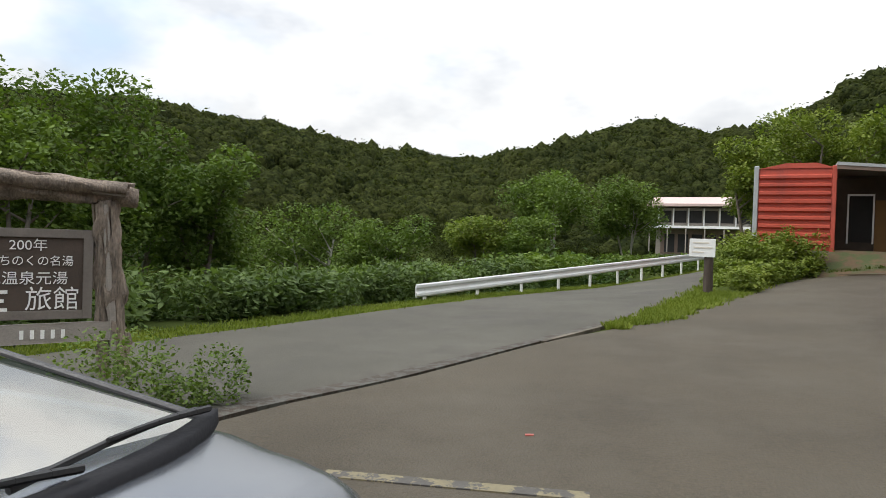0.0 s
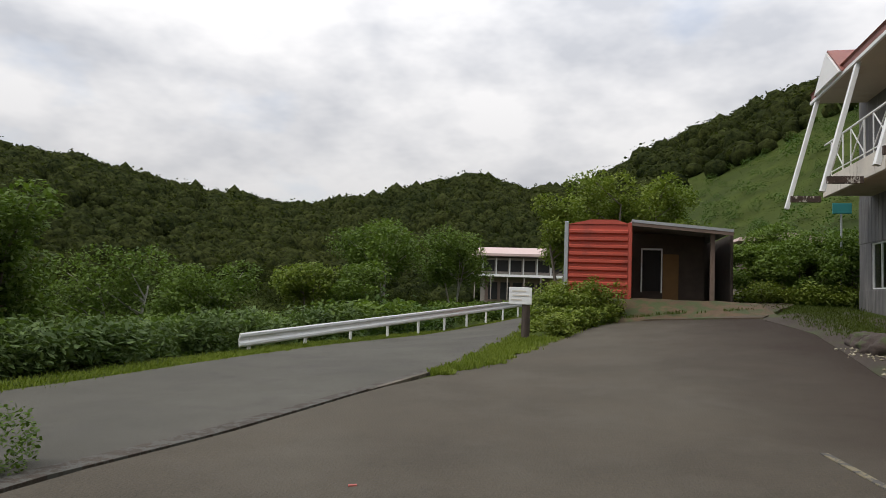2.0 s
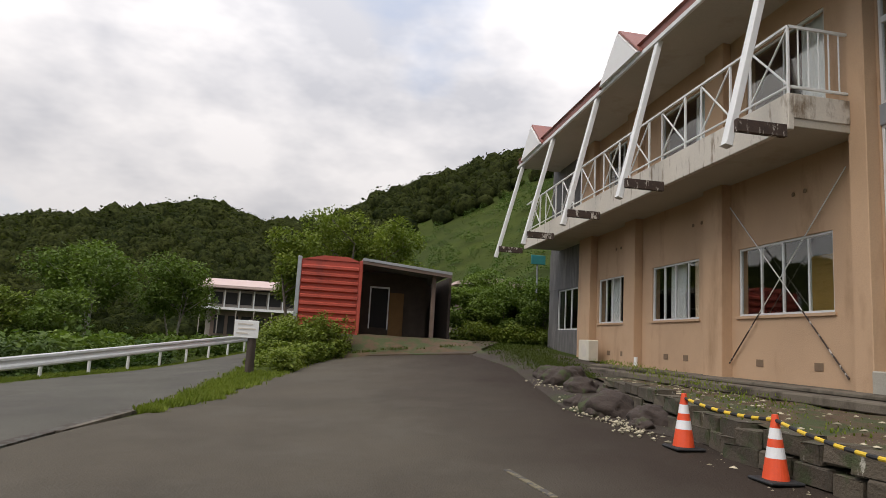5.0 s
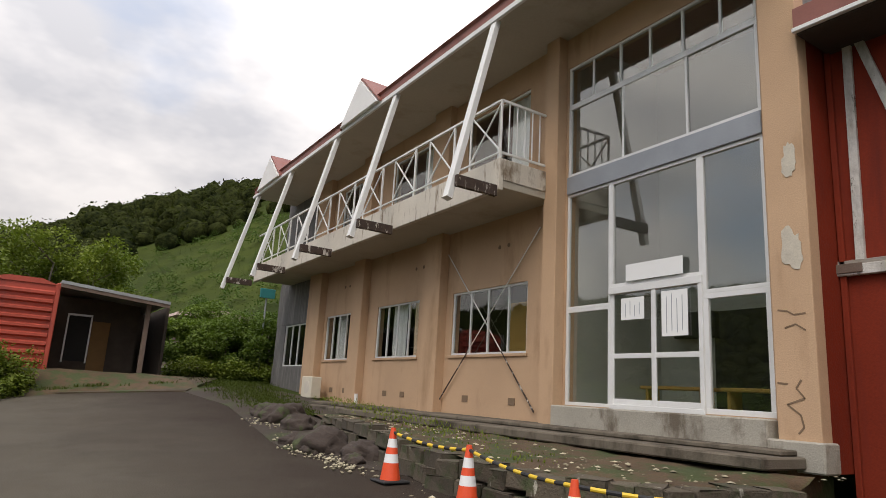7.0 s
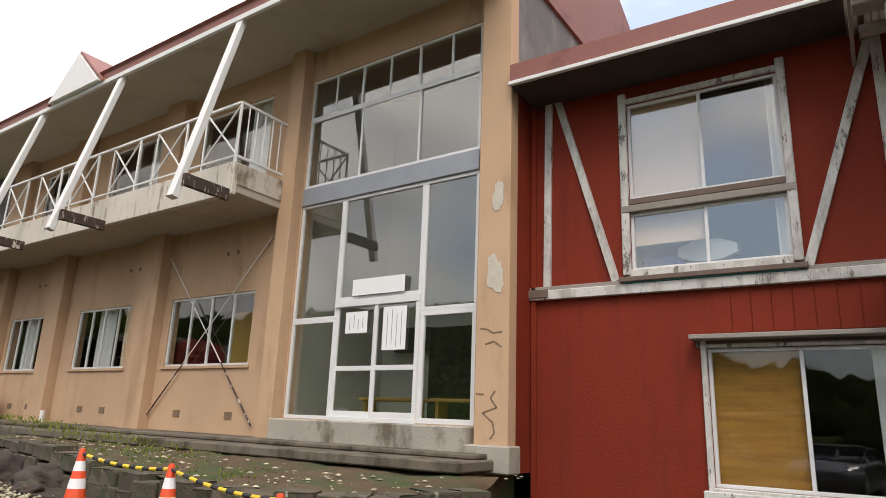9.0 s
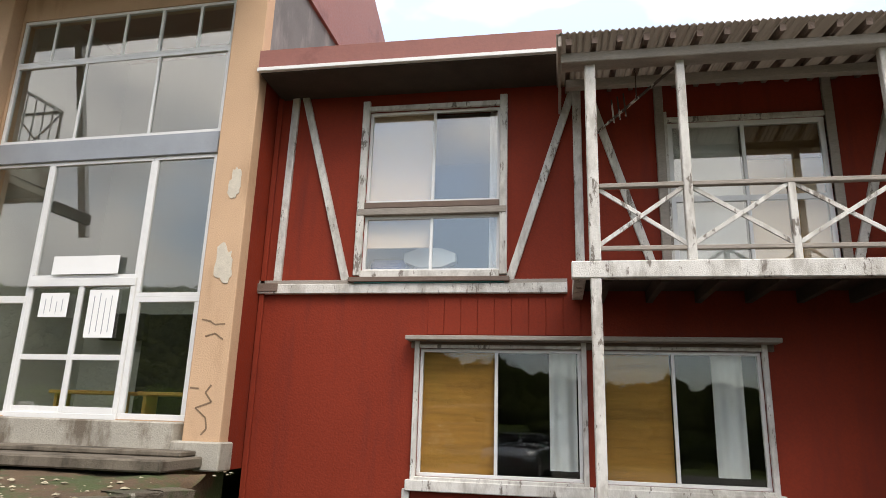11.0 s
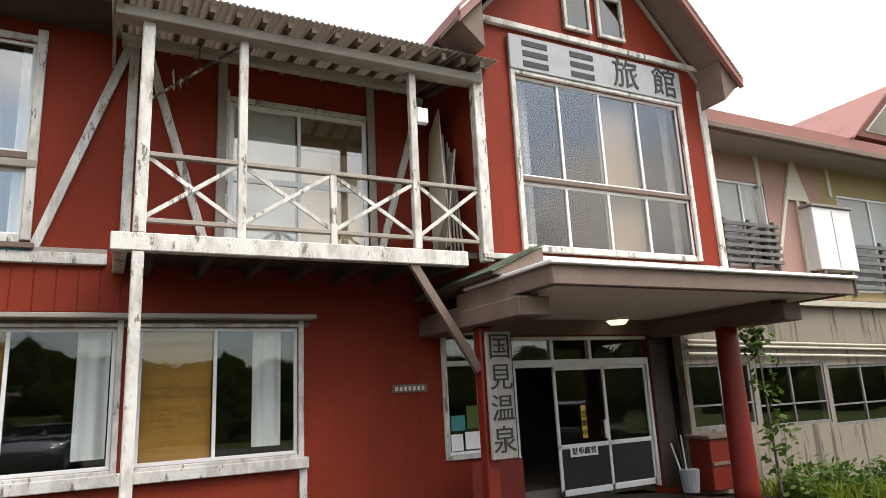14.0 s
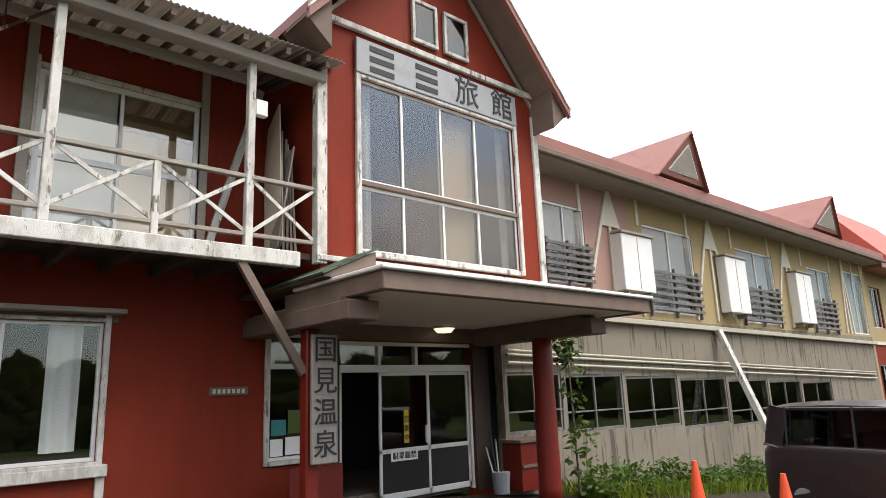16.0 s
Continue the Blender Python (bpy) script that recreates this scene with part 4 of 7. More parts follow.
part("post", box(BF - 0.065, BF + 0.065, -0.465, -0.335, 3.42, 5.98, 0.012), WHITEWOOD, balc)
part("post", box(BF - 0.05, BF + 0.05, -1.51, -1.41, 3.42, 5.95, 0.01), WHITEWOOD, balc)
part("post", box(BF - 0.05, BF + 0.05, -3.74, -3.64, 3.42, 5.95, 0.01), WHITEWOOD, balc)
part("rail_post", box(BF - 0.035, BF + 0.035, -2.6, -2.52, 3.42, 4.33, 0.008), WHITEWOOD, balc)
part("handrail", box(BF - 0.04, BF + 0.04, -4.62, -0.4, 4.30, 4.355, 0.008), GREYWOOD, balc)
part("bottom_rail", box(BF - 0.03, BF + 0.03, -4.62, -0.4, 3.55, 3.60, 0.006), GREYWOOD, balc)
for a, b in ((-0.46, -1.42), (-1.5, -2.53), (-2.6, -3.65), (-3.74, -4.62)):
    part("cross_bar", beam((BF - 0.012, a, 3.62), (BF - 0.012, b, 4.3), 0.05, 0.022), WHITEWOOD, balc)
    part("cross_bar", beam((BF + 0.012, b, 3.62), (BF + 0.012, a, 4.3), 0.05, 0.022), WHITEWOOD, balc)
part("knee_brace", beam((BF, -3.6, 3.24), (7.42, -4.45, 1.85), 0.11, 0.07), DARKWOOD, balc, "dark grey knee brace")
pr = part("porch_roof", box(7.35, 7.6, -4.75, -0.05, 5.90, 6.03, 0.01), GREYWOOD, balc, "grey timber purlin and rafters under corrugated sheet")
part("purlin", box(8.2, 8.32, -4.1, -0.12, 6.02, 6.14, 0.01), GREYWOOD, pr)
for i in range(16):
    yy = -0.15 - i * 0.3
    part("rafter", beam((7.17, yy, 6.075), (RX, yy, 6.36), 0.06, 0.08, up=(0, 0, 1)), DARKWOOD, pr)
n = 180
ys = np.linspace(0.0, -4.9, n)
zz = 0.018 * np.sin(ys * 2 * math.pi / 0.076)
v = [(x, y, z + o) for x, z in ((7.12, 6.15), (RX, 6.44)) for y, o in zip(ys, zz)]
v += [(a, b, c + 0.012) for a, b, c in v]
f = [[i, i + 1, n + i + 1, n + i] for i in range(n - 1)] + [[2 * n + i, 3 * n + i, 3 * n + i + 1, 2 * n + i + 1] for i in range(n - 1)] + [[i, 2 * n + i, 2 * n + i + 1, i + 1] for i in range(n - 1)]
sh = raw("corrugated_sheet", np.array(v) - np.array([BF, -2.4, 3.3]), f, CORRUG, "brown corrugated roofing sheet", parent=balc)
part("end_board", box(7.14, RX, -0.06, -0.02, 6.0, 6.14), GREYWOOD, pr)
for k, (a, b, t) in enumerate(((8.0, 8.75, 5.75), (7.8, 8.5, 5.3), (7.75, 8.0, 5.0))):
    solo("leaning_board", beam((a, -4.3 + 0.06 * k, 3.45), (b, -4.62 + 0.04 * k, t), 0.85 - 0.25 * k, 0.02, up=(0.2, 1, 0)), CREAM if k == 0 else GREYWOOD, "old door panel leaning on the balcony wall", "panel", group="leaning boards")
for k in range(4):
    solo("bamboo_pole", rod((7.75 + k * 0.06, -4.5 + 0.03 * k, 3.45), (8.1 + k * 0.05, -4.6, 5.0 + 0.1 * k), 0.018, seg=6), GREYWOOD, "thin pole leaning in the balcony corner", "pole", group="poles")
solo("meter_box", box(BF - 0.03, BF + 0.07, -3.92, -3.75, 5.2, 5.42, 0.01), WHITESHEET, "small white box fixed to the balcony post", "box")
ah = thing("clothes_hanger_rail", (7.9, -1.0, 5.9), "rusty metal clothes rail hung under the porch roof", "rail")
part("bar", rod((8.5, -0.5, 5.45), (7.55, -1.4, 5.85), 0.018, seg=6), RUST, ah)
part("hook", rod((7.95, -1.0, 5.68), (7.95, -1.0, 6.2), 0.008, seg=6), RUST, ah)
for k in range(3):
    part("ring", rod((8.1 + 0.08 * k, -0.88 + 0.07 * k, 5.5), (8.14 + 0.08 * k, -0.86 + 0.07 * k, 5.85), 0.012, seg=6), RUST, ah)
pl = thing("wall_plaque", (RX - 0.03, -4.14, 1.68), "small dark carved wooden plaque on the red wall", "plaque")
part("board", box(RX - 0.03, RX, -4.42, -3.86, 1.62, 1.74, 0.008), DARKWOOD, pl)
for k in range(7):
    part("writing_bar", box(RX - 0.038, RX - 0.03, -4.36 + k * 0.07, -4.32 + k * 0.07, 1.65, 1.71), CREAM, pl)

# ---- gabled entrance bay ----
GX = 7.47
GW = (-8.73, -5.37, 3.55, 6.21)
bay = thing("entrance_bay", (GX, -7, 3), "red gabled entrance bay with a wide window over the porch", "building")
part("wall", wall(GX, GX + 0.18, -9.32, -4.72, 2.95, 7.0, [GW]), REDWALL, bay)
part("side_wall", box(GX + 0.18, 15, -4.90, -4.72, 2.95, 7.0), REDWALL, bay)
part("side_wall", box(GX + 0.18, 15, -9.32, -9.14, 2.95, 7.0), REDWALL, bay)
part("floor", box(GX + 0.18, RX, -9.14, -4.9, 2.95, 3.1), FLOORING, bay)
AW = [(-6.97, -6.42), (-7.68, -7.12)]
own = prism([(-9.32, 7.0), (-4.72, 7.0), (-7.02, 9.55)], GX + 0.02, GX + 0.18, "x")
part("gable_wall", own, REDWALL, bay)
SL, PK, CY = 1.11, 9.63, -6.92
for s in (-1, 1):
    tip = CY + s * 2.76
    r_ = part("roof_slope", prism([(CY, PK), (CY, PK + 0.16), (tip, PK - 2.76 * SL + 0.16), (tip, PK - 2.76 * SL)], 6.86, 15, "x"), PINKROOF, bay, "faded red sheet metal roof slope")
    part("verge_board", prism([(CY, PK - 0.10), (CY, PK + 0.05), (tip, PK - 2.76 * SL + 0.05), (tip, PK - 2.76 * SL - 0.10)], 6.82, 6.90, "x"), PINKROOF, r_)
    part("verge_trim", prism([(CY, PK + 0.05), (CY, PK + 0.09), (tip, PK - 2.76 * SL + 0.09), (tip, PK - 2.76 * SL + 0.05)], 6.80, 6.86, "x"), WHITEMETAL, r_)
    part("verge_soffit", prism([(CY, PK - 0.05), (CY, PK - 0.01), (tip, PK - 2.76 * SL - 0.01), (tip, PK - 2.76 * SL - 0.05)], 6.9, GX, "x"), DARKWOOD, r_)
    part("gable_trim", beam((GX - 0.02, CY, PK - 0.2), (GX - 0.02, tip - s * 0.35, PK - 2.41 * SL - 0.2), 0.06, 0.05), GREYWOOD, bay)
    part("eaves_bracket", prism([(tip - s * 0.40, 6.2), (tip - s * 0.40, 6.95), (tip, 6.55)], 6.92, GX + 0.1, "x"), DARKWOOD, bay)
part("cornice", box(GX - 0.08, GX, -9.42, -4.66, 6.95, 7.05, 0.01), WHITEWOOD, bay, "peeling white timber cornice")
part("corner_trim", box(GX - 0.05, GX + 0.1, -4.80, -4.64, 3.3, 6.3, 0.01), WHITEWOOD, bay)
part("corner_trim", box(GX - 0.05, GX + 0.1, -9.40, -9.26, 3.1, 6.6, 0.01), WHITEWOOD, bay)
part("sill_band", box(GX - 0.07, GX, -9.3, -4.64, 3.34, 3.42, 0.01), WHITEWOOD, bay)
for a, b in AW:
    w = window((GX, (a + b) / 2, 7.3), "small white framed attic window", group="attic windows")
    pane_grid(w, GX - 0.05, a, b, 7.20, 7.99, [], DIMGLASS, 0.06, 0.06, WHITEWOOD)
    part("backing", box(GX + 0.012, GX + 0.018, a, b, 7.20, 7.99), NEARBLACK, w)
w = window((GX, -7, 3.56), "wide aluminium window with four sliding panes in two rows")
casing(w, *GW, 0.08, GX)
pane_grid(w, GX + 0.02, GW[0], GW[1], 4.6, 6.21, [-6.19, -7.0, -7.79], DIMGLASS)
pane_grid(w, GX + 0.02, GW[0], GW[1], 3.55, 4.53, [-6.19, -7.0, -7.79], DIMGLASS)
part("cross_rail", box(GX - 0.05, GX + 0.1, GW[0] - 0.06, GW[1] + 0.06, 4.53, 4.6, 0.008), DARKWOOD, w)
solo("paper_screen", box(GX + 0.14, GX + 0.16, -7.78, -7.02, 3.56, 6.22), SHOJI, "cream paper screen behind the wide window", "screen")
curtain(GX + 0.22, -5.72, -5.44, 3.56, 6.22)
curtain(GX + 0.22, -8.69, -8.5, 3.56, 6.22)
sign = thing("name_board", (GX - 0.08, -7.08, 6.6), "pale grey board with large black characters under the gable", "sign")
part("board", box(GX - 0.08, GX - 0.02, -8.80, -5.28, 6.27, 6.84, 0.01), PALEBOARD, sign)
for yy in (-5.75, -6.65):
    for dy, dz, hy, hz in ((0, 0.17, 0.23, 0.045), (0, 0.0, 0.23, 0.045), (0, -0.17, 0.23, 0.045)):
        part("character_bar", box(GX - 0.09, GX - 0.08, yy + dy - hy, yy + dy + hy, 6.55 + dz - hz, 6.55 + dz + hz), INK, sign)
for yy, ch in ((-7.55, "旅"), (-8.42, "館")):
    writing("character", ch, 0.58, (GX - 0.088, yy, 6.55), INK, sign)

# ---- porch ----
PZ = 2.68
porch = thing("porch", (7, -7, 2.7), "brown timber porch roof with a cream ceiling on red columns", "porch")
part("porch_ceiling", box(5.75, RX, -9.66, -4.49, PZ + 0.02, PZ + 0.06), PORCHBOARD, porch, "cream flat ceiling")
part("fascia", box(5.64, 5.76, -9.74, -4.41, PZ, PZ + 0.22, 0.012), DARKWOOD, porch, "brown weathered fascia board")
for a, b in ((-4.53, -4.41), (-9.74, -9.62)):
    part("fascia", box(5.76, GX + 0.4, a, b, PZ, PZ + 0.22, 0.012), DARKWOOD, porch)
part("flashing", box(5.58, GX + 0.1, -9.79, -4.36, PZ + 0.22, PZ + 0.27, 0.012), WHITEMETAL, porch, "pale metal roof edge")
part("cross_beam", box(6.2, RX, -4.76, -4.32, PZ - 0.27, PZ - 0.04, 0.015), DARKWOOD, porch, "heavy brown beam")
part("cross_beam", box(6.2, RX, -9.3, -8.9, PZ - 0.30, PZ - 0.04, 0.015), DARKWOOD, porch)
part("beam_block", box(6.4, RX, -4.74, -4.36, PZ - 0.04, PZ + 0.02), DARKWOOD, porch)
part("beam_block", box(6.4, RX, -9.28, -8.92, PZ - 0.04, PZ + 0.02), DARKWOOD, porch)
part("column", box(7.36, 7.54, -4.64, -4.46, -0.2, PZ - 0.27, 0.02), REDWOOD, porch, "red painted square column")
part("column", rod((7.3, -8.93, -0.25), (7.3, -8.96, PZ - 0.30), 0.19, 0.165, 18, None, 0.08, 12), REDWOOD, porch, "red painted round log column", True)
lamp = thing("ceiling_lamp", (8.6, -7.9, PZ), "round white ceiling lamp under the porch", "lamp")
part("lamp_base", rod((8.6, -7.9, PZ - 0.03), (8.6, -7.9, PZ + 0.02), 0.20, 0.20, 24), WHITESHEET, lamp)
part("cover", rod((8.6, -7.9, PZ - 0.10), (8.6, -7.9, PZ - 0.03), 0.13, 0.19, 24), LAMPGLOW, lamp, "glowing opal cover", True)
vs = thing("entrance_sign", (7.2, -4.65, 0.75), "tall grey plank sign with four black characters", "sign")
part("plank", box(7.22, 7.28, -4.83, -4.46, 0.75, 2.33, 0.012), GREYPLANK, vs)
for k, ch in enumerate("国見温泉"):
    writing("character", ch, 0.35, (7.212, -4.645, 2.12 - 0.385 * k), INK, vs)
gt = thing("tile_canopy", (7.5, -4.6, 3.0), "small mossy green tiled roof beside the porch", "roof")
part("base", prism([(-4.26, 2.96), (-5.02, 2.96), (-5.02, 3.34), (-4.26, 2.985)], 6.62, RX - 0.01, "x"), DARKWOOD, gt)
for i in range(4):
    for j in range(12):
        x0, z0, y0 = 6.68 + j * 0.197, 2.995 + i * 0.094, -4.23 - i * 0.2
        part("tile", beam((x0, y0, z0), (x0, y0 - 0.22, z0 + 0.103), 0.188, 0.022, 0.003, up=(0, 0, 1)), GREENTILE, gt)
# entrance doors
ent = thing("door_1", (RX, -7.4, -0.15), "aluminium sliding entrance doors, one leaf open on a dark hall", "door", kind="structure")
for a, b, c, d in ((-8.85, -5.95, 2.36, 2.44), (-8.85, -5.95, 1.92, 2.04), (-8.85, -8.79, -0.15, 1.92), (-6.01, -5.95, -0.15, 1.92)):
    part("frame_bar", box(RX + 0.02, RX + 0.12, a, b, c, d, 0.005), ALU, ent)
for a in (-6.75, -7.55):
    part("frame_bar", box(RX + 0.02, RX + 0.12, a - 0.03, a + 0.03, 2.04, 2.36), ALU, ent)
part("header", box(RX - 0.03, RX, -9.25, -5.55, 2.44, 2.70, 0.006), DARKWOOD, ent, "dark stained header board")
part("jamb", box(RX - 0.03, RX, -9.28, -8.86, -0.2, 2.436, 0.006), SHEDWOOD, ent, "dark stained jamb board")
part("jamb", box(RX - 0.03, RX, -5.94, -5.56, -0.2, 2.436, 0.006), SHEDWOOD, ent)
tp = part("transom_pane", box(RX + 0.06, RX + 0.066, -8.8, -6.0, 2.04, 2.36), LOWGLASS, ent)
tp.visible_shadow = False
for k, (a, b) in enumerate(((-7.83, -6.74), (-8.80, -7.80))):
    o = 0.03 * k
    fr = None
    for q in ((a, a + 0.055, -0.12, 1.92), (b - 0.055, b, -0.12, 1.92), (a, b, 0.60, 0.67), (a, b, 1.86, 1.92), (a, b, -0.12, -0.02)):
        fr = box(RX + 0.03 + o, RX + 0.065 + o, *q, 0.004, fr)
    lf = part("door_leaf", fr, ALU, ent)
    p = part("door_pane", box(RX + 0.045 + o, RX + 0.05 + o, a + 0.05, b - 0.05, 0.66, 1.87), LOWGLASS, lf)
    p.visible_shadow = False
    part("door_panel", box(RX + 0.04 + o, RX + 0.055 + o, a + 0.05, b - 0.05, -0.03, 0.61), NEARBLACK, lf, "dark lower panel")
part("pull_handle", box(RX - 0.01, RX + 0.03, -7.76, -7.70, 0.72, 1.02, 0.01), ALU, ent, "pale pull handle")
tag = solo("open_tag", box(RX + 0.015, RX + 0.022, -7.34, -7.24, 0.75, 1.28), YELLOW, "yellow hanging tag with black characters on the door", "sign")
for k, ch in enumerate("営業中"):
    writing("character", ch, 0.11, (RX + 0.008, -7.29, 1.13 - 0.15 * k), INK, tag)
np_ = solo("parking_notice", box(RX + 0.012, RX + 0.02, -7.52, -6.95, 0.47, 0.63, 0.003), PAPER, "white plate with black characters on the door", "sign")
writing("notice_text", "駐車厳禁", 0.125, (RX + 0.006, -7.235, 0.55), INK, np_)
part("fence_board", box(8.3, 8.34, -5.6, -4.75, -0.2, 0.62, 0.01), REDWOOD, porch, "low red board screen")
cab = thing("shoe_cabinet", (8.3, -9.5, -0.2), "low red painted wooden cabinet beside the entrance", "cabinet")
part("body", box(8.1, 8.55, -10.1, -9.15, -0.2, 0.62, 0.012), REDWOOD, cab)
part("top", box(8.05, 8.58, -10.15, -9.1, 0.62, 0.68, 0.01), DARKWOOD, cab)
part("shelf", box(8.07, 8.12, -10.08, -9.17, 0.2, 0.25), DARKWOOD, cab)
bk = thing("broom_bucket", (8.0, -8.75, -0.17), "grey bucket with broom and umbrella handles by the door", "bucket")
part("bucket", rod((8.2, -8.72, -0.17), (8.2, -8.72, 0.18), 0.13, 0.16, 14), STEELBAND, bk)
for k in range(4):
    part("handle", rod((8.2, -8.72 + 0.03 * k, -0.1), (8.25 + 0.04 * k, -8.8 + 0.08 * k, 0.6 + 0.12 * (k % 3)), 0.014, seg=6), WHITEWOOD if k % 2 else BLACK, bk)

# ---- khaki wing beyond the entrance ----
KX = 8.6
wing = thing("khaki_wing", (KX, -20, 0), "long two-storey wing with khaki upper wall and streaked concrete below", "building")
MULL = (-9.34, -11.10, -13.29, -15.68, -18.26, -20.91, -23.43, -26.13)
KL = [(b + 0.06, a - 0.06, 0.68 + 0.041 * ((a + b) / 2 + 11.2), 1.85 + 0.029 * ((a + b) / 2 + 11.1)) for a, b in zip(MULL, MULL[1:])]
KU = [(-12.27, -10.81, 3.75, 5.53), (-17.17, -14.72, 3.30, 5.54), (-22.45, -19.85, 3.25, 5.53), (-27.56, -25.39, 3.20, 5.48), (-31.3, -29.17, 3.2, 5.7)]
part("lower_wall", wall(KX, KX + 0.2, -31.5, -9.32, -1.6, 3.12, KL), STREAKED, wing, "grey concrete with dark water streaks")
part("upper_wall", wall(KX, KX + 0.2, -31.5, -14.1, 3.12, 6.5, KU[1:]), TANUPPER, wing)
part("upper_wall", wall(KX, KX + 0.2, -14.1, -9.32, 3.12, 6.5, KU[:1]), PINKUPPER, wing, "faded pink render")
part("ledge", beam((KX - 0.07, -31.5, 2.86), (KX - 0.07, -9.4, 3.05), 0.12, 0.14, 0.01), PIPECREAM, wing)
for z in (1.98, 2.13, 2.21):
    part("pipe", rod((KX - 0.06, -31, z - 0.52), (KX - 0.06, -9.4, z + 0.08), 0.028, seg=8), PIPECREAM, wing, "cream pipe")
part("back_wall", box(11.8, 12, -31.5, -9.3, -0.7, 6.5), NEARBLACK, wing)
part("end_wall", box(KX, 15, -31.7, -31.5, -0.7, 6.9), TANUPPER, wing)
part("upper_floor", box(KX + 0.2, 11.8, -31.5, -9.3, 3.0, 3.15), NEARBLACK, wing)
kr = part("roof", prism([(7.78, 6.18), (7.78, 6.52), (12.5, 7.9), (17, 6.6), (17, 6.4), (KX + 0.2, 6.45)], -31.8, -9.34, "y"), PINKROOF, wing, "faded red sheet metal roof")
part("soffit", box(7.82, KX, -31.7, -9.4, 6.12, 6.17), GREYWOOD, kr)
part("gutter", box(7.70, 7.80, -31.8, -9.4, 6.12, 6.26, 0.02), DARKWOOD, kr)


def dormer(y0, y1):
    """A small prow gable on the eaves: its point leans out over the wall, its ridge runs back into the roof."""
    yc, zb, zt, xb, xt = (y0 + y1) / 2, 6.62, 7.78, 7.76, 7.42
    own = bmesh.new()
    q = [own.verts.new(p) for p in ((xb, y0, zb), (xb, y1, zb), (xt, yc, zt), (xb + 0.16, y0, zb), (xb + 0.16, y1, zb), (xt + 0.16, yc, zt))]
    for f in ((0, 1, 2), (5, 4, 3), (0, 3, 4, 1), (1, 4, 5, 2), (2, 5, 3, 0)):
        own.faces.new([q[i] for i in f])
    bmesh.ops.recalc_face_normals(own, faces=own.faces[:])
    dm = part("dormer", own, PINKROOF, wing, "small red gabled dormer")

    def inset(f, out):
        c = Vector((xb * 0.65 + xt * 0.35 - out, yc, zb + 0.36))
        return [c + (Vector(p) - Vector((out, 0, 0)) - c) * f for p in ((xb, y0, zb), (xb, y1, zb), (xt, yc, zt))]
    for f, out, m, nm in ((0.66, 0.012, WHITEMETAL, "dormer_trim"), (0.60, 0.02, GREYWOOD, "dormer_opening")):
        own = bmesh.new()
        a, b = [own.verts.new(p) for p in inset(f, out)], [own.verts.new(p + Vector((0.02, 0, 0))) for p in inset(f, out)]
        own.faces.new(a)
        own.faces.new(b[::-1])
        for i in range(3):
            own.faces.new((a[i], b[i], b[(i + 1) % 3], a[(i + 1) % 3]))
        bmesh.ops.recalc_face_normals(own, faces=own.faces[:])
        part(nm, own, m, dm)
    for ye in (y0, y1):
        own = bmesh.new()
        e = (yc - ye) / abs(yc - ye) * -0.12
        a = [own.verts.new(p) for p in ((xb - 0.06, ye + e, zb - 0.08), (xt - 0.06, yc, zt + 0.06), (11.6, yc, zt + 0.06), (11.6, ye + e, zb - 0.08))]
        b = [own.verts.new(v.co - Vector((0, 0, 0.05))) for v in a]
        own.faces.new(a)
        own.faces.new(b[::-1])
        for i in range(4):
            own.faces.new((a[i], b[i], b[(i + 1) % 4], a[(i + 1) % 4]))
        bmesh.ops.recalc_face_normals(own, faces=own.faces[:])
        part("dormer_roof", own, PINKROOF, dm)


dormer(-14.35, -16.64)
dormer(-24.05, -26.7)
for yy in (-12.12, -14.49, -16.92, -19.54, -22.18, -24.89, -27.64, -30.16, -31.24):
    part("timber_strip", box(KX - 0.03, KX, yy - 0.055, yy + 0.055, 5.46, 6.3), CREAM, wing)
for yc in (-13.24, -18.16, -23.47, -28.96):
    for s in (-1, 0, 1):
        part("timber_strip", beam((KX - 0.03, yc + 0.03 * s, 6.1), (KX - 0.03, yc + s * (1.15 if yc > -28 else 0.4), 3.2), 0.09, 0.05), CREAM, wing)
    h = 0.38 if yc > -28 else 0.16
    part("timber_plate", prism([(yc - h, 5.25), (yc + h, 5.25), (yc + 0.05, 6.18), (yc - 0.05, 6.18)], KX - 0.06, KX - 0.02, "x"), CREAM, wing)
for k, (a, b, c, d) in enumerate(KL):
    w = window((KX, (a + b) / 2, c), "dark two-pane ground floor window in the concrete wall", group="wing windows")
    pane_grid(w, KX + 0.02, a, b, c, d, [(a + b) / 2], GLASS, 0.06, mats=SLATE)
    part("mid_bar", box(KX + 0.01, KX + 0.05, a, b, c + 0.4, c + 0.43), SLATE, w)
for k, (a, b, c, d) in enumerate(KU):
    w = window((KX, (a + b) / 2, c), "upper aluminium window with a slatted guard", group="wing upper windows")
    pane_grid(w, KX + 0.02, a, b, c, d, [(a + b) / 2], GLASS, 0.05)
    curtain(KX + 0.2, a + 0.1, b - 0.1, c, d, "pale blue-grey curtain behind the glass", PALEBOARD)
    if k < 4:
        for i in range(6):
            z = c + 0.05 + i * (0.5 * (d - c)) / 6
            part("guard_slat", box(KX - 0.13, KX - 0.09, a - 0.1, b + 0.1, z, z + 0.075, 0.004), SLATE, w)
        for yy in (a, b, (a + b) / 2):
            part("guard_post", box(KX - 0.09, KX - 0.02, yy - 0.03, yy + 0.03, c - 0.1, c + 0.5 * (d - c) + 0.05), SLATE, w)
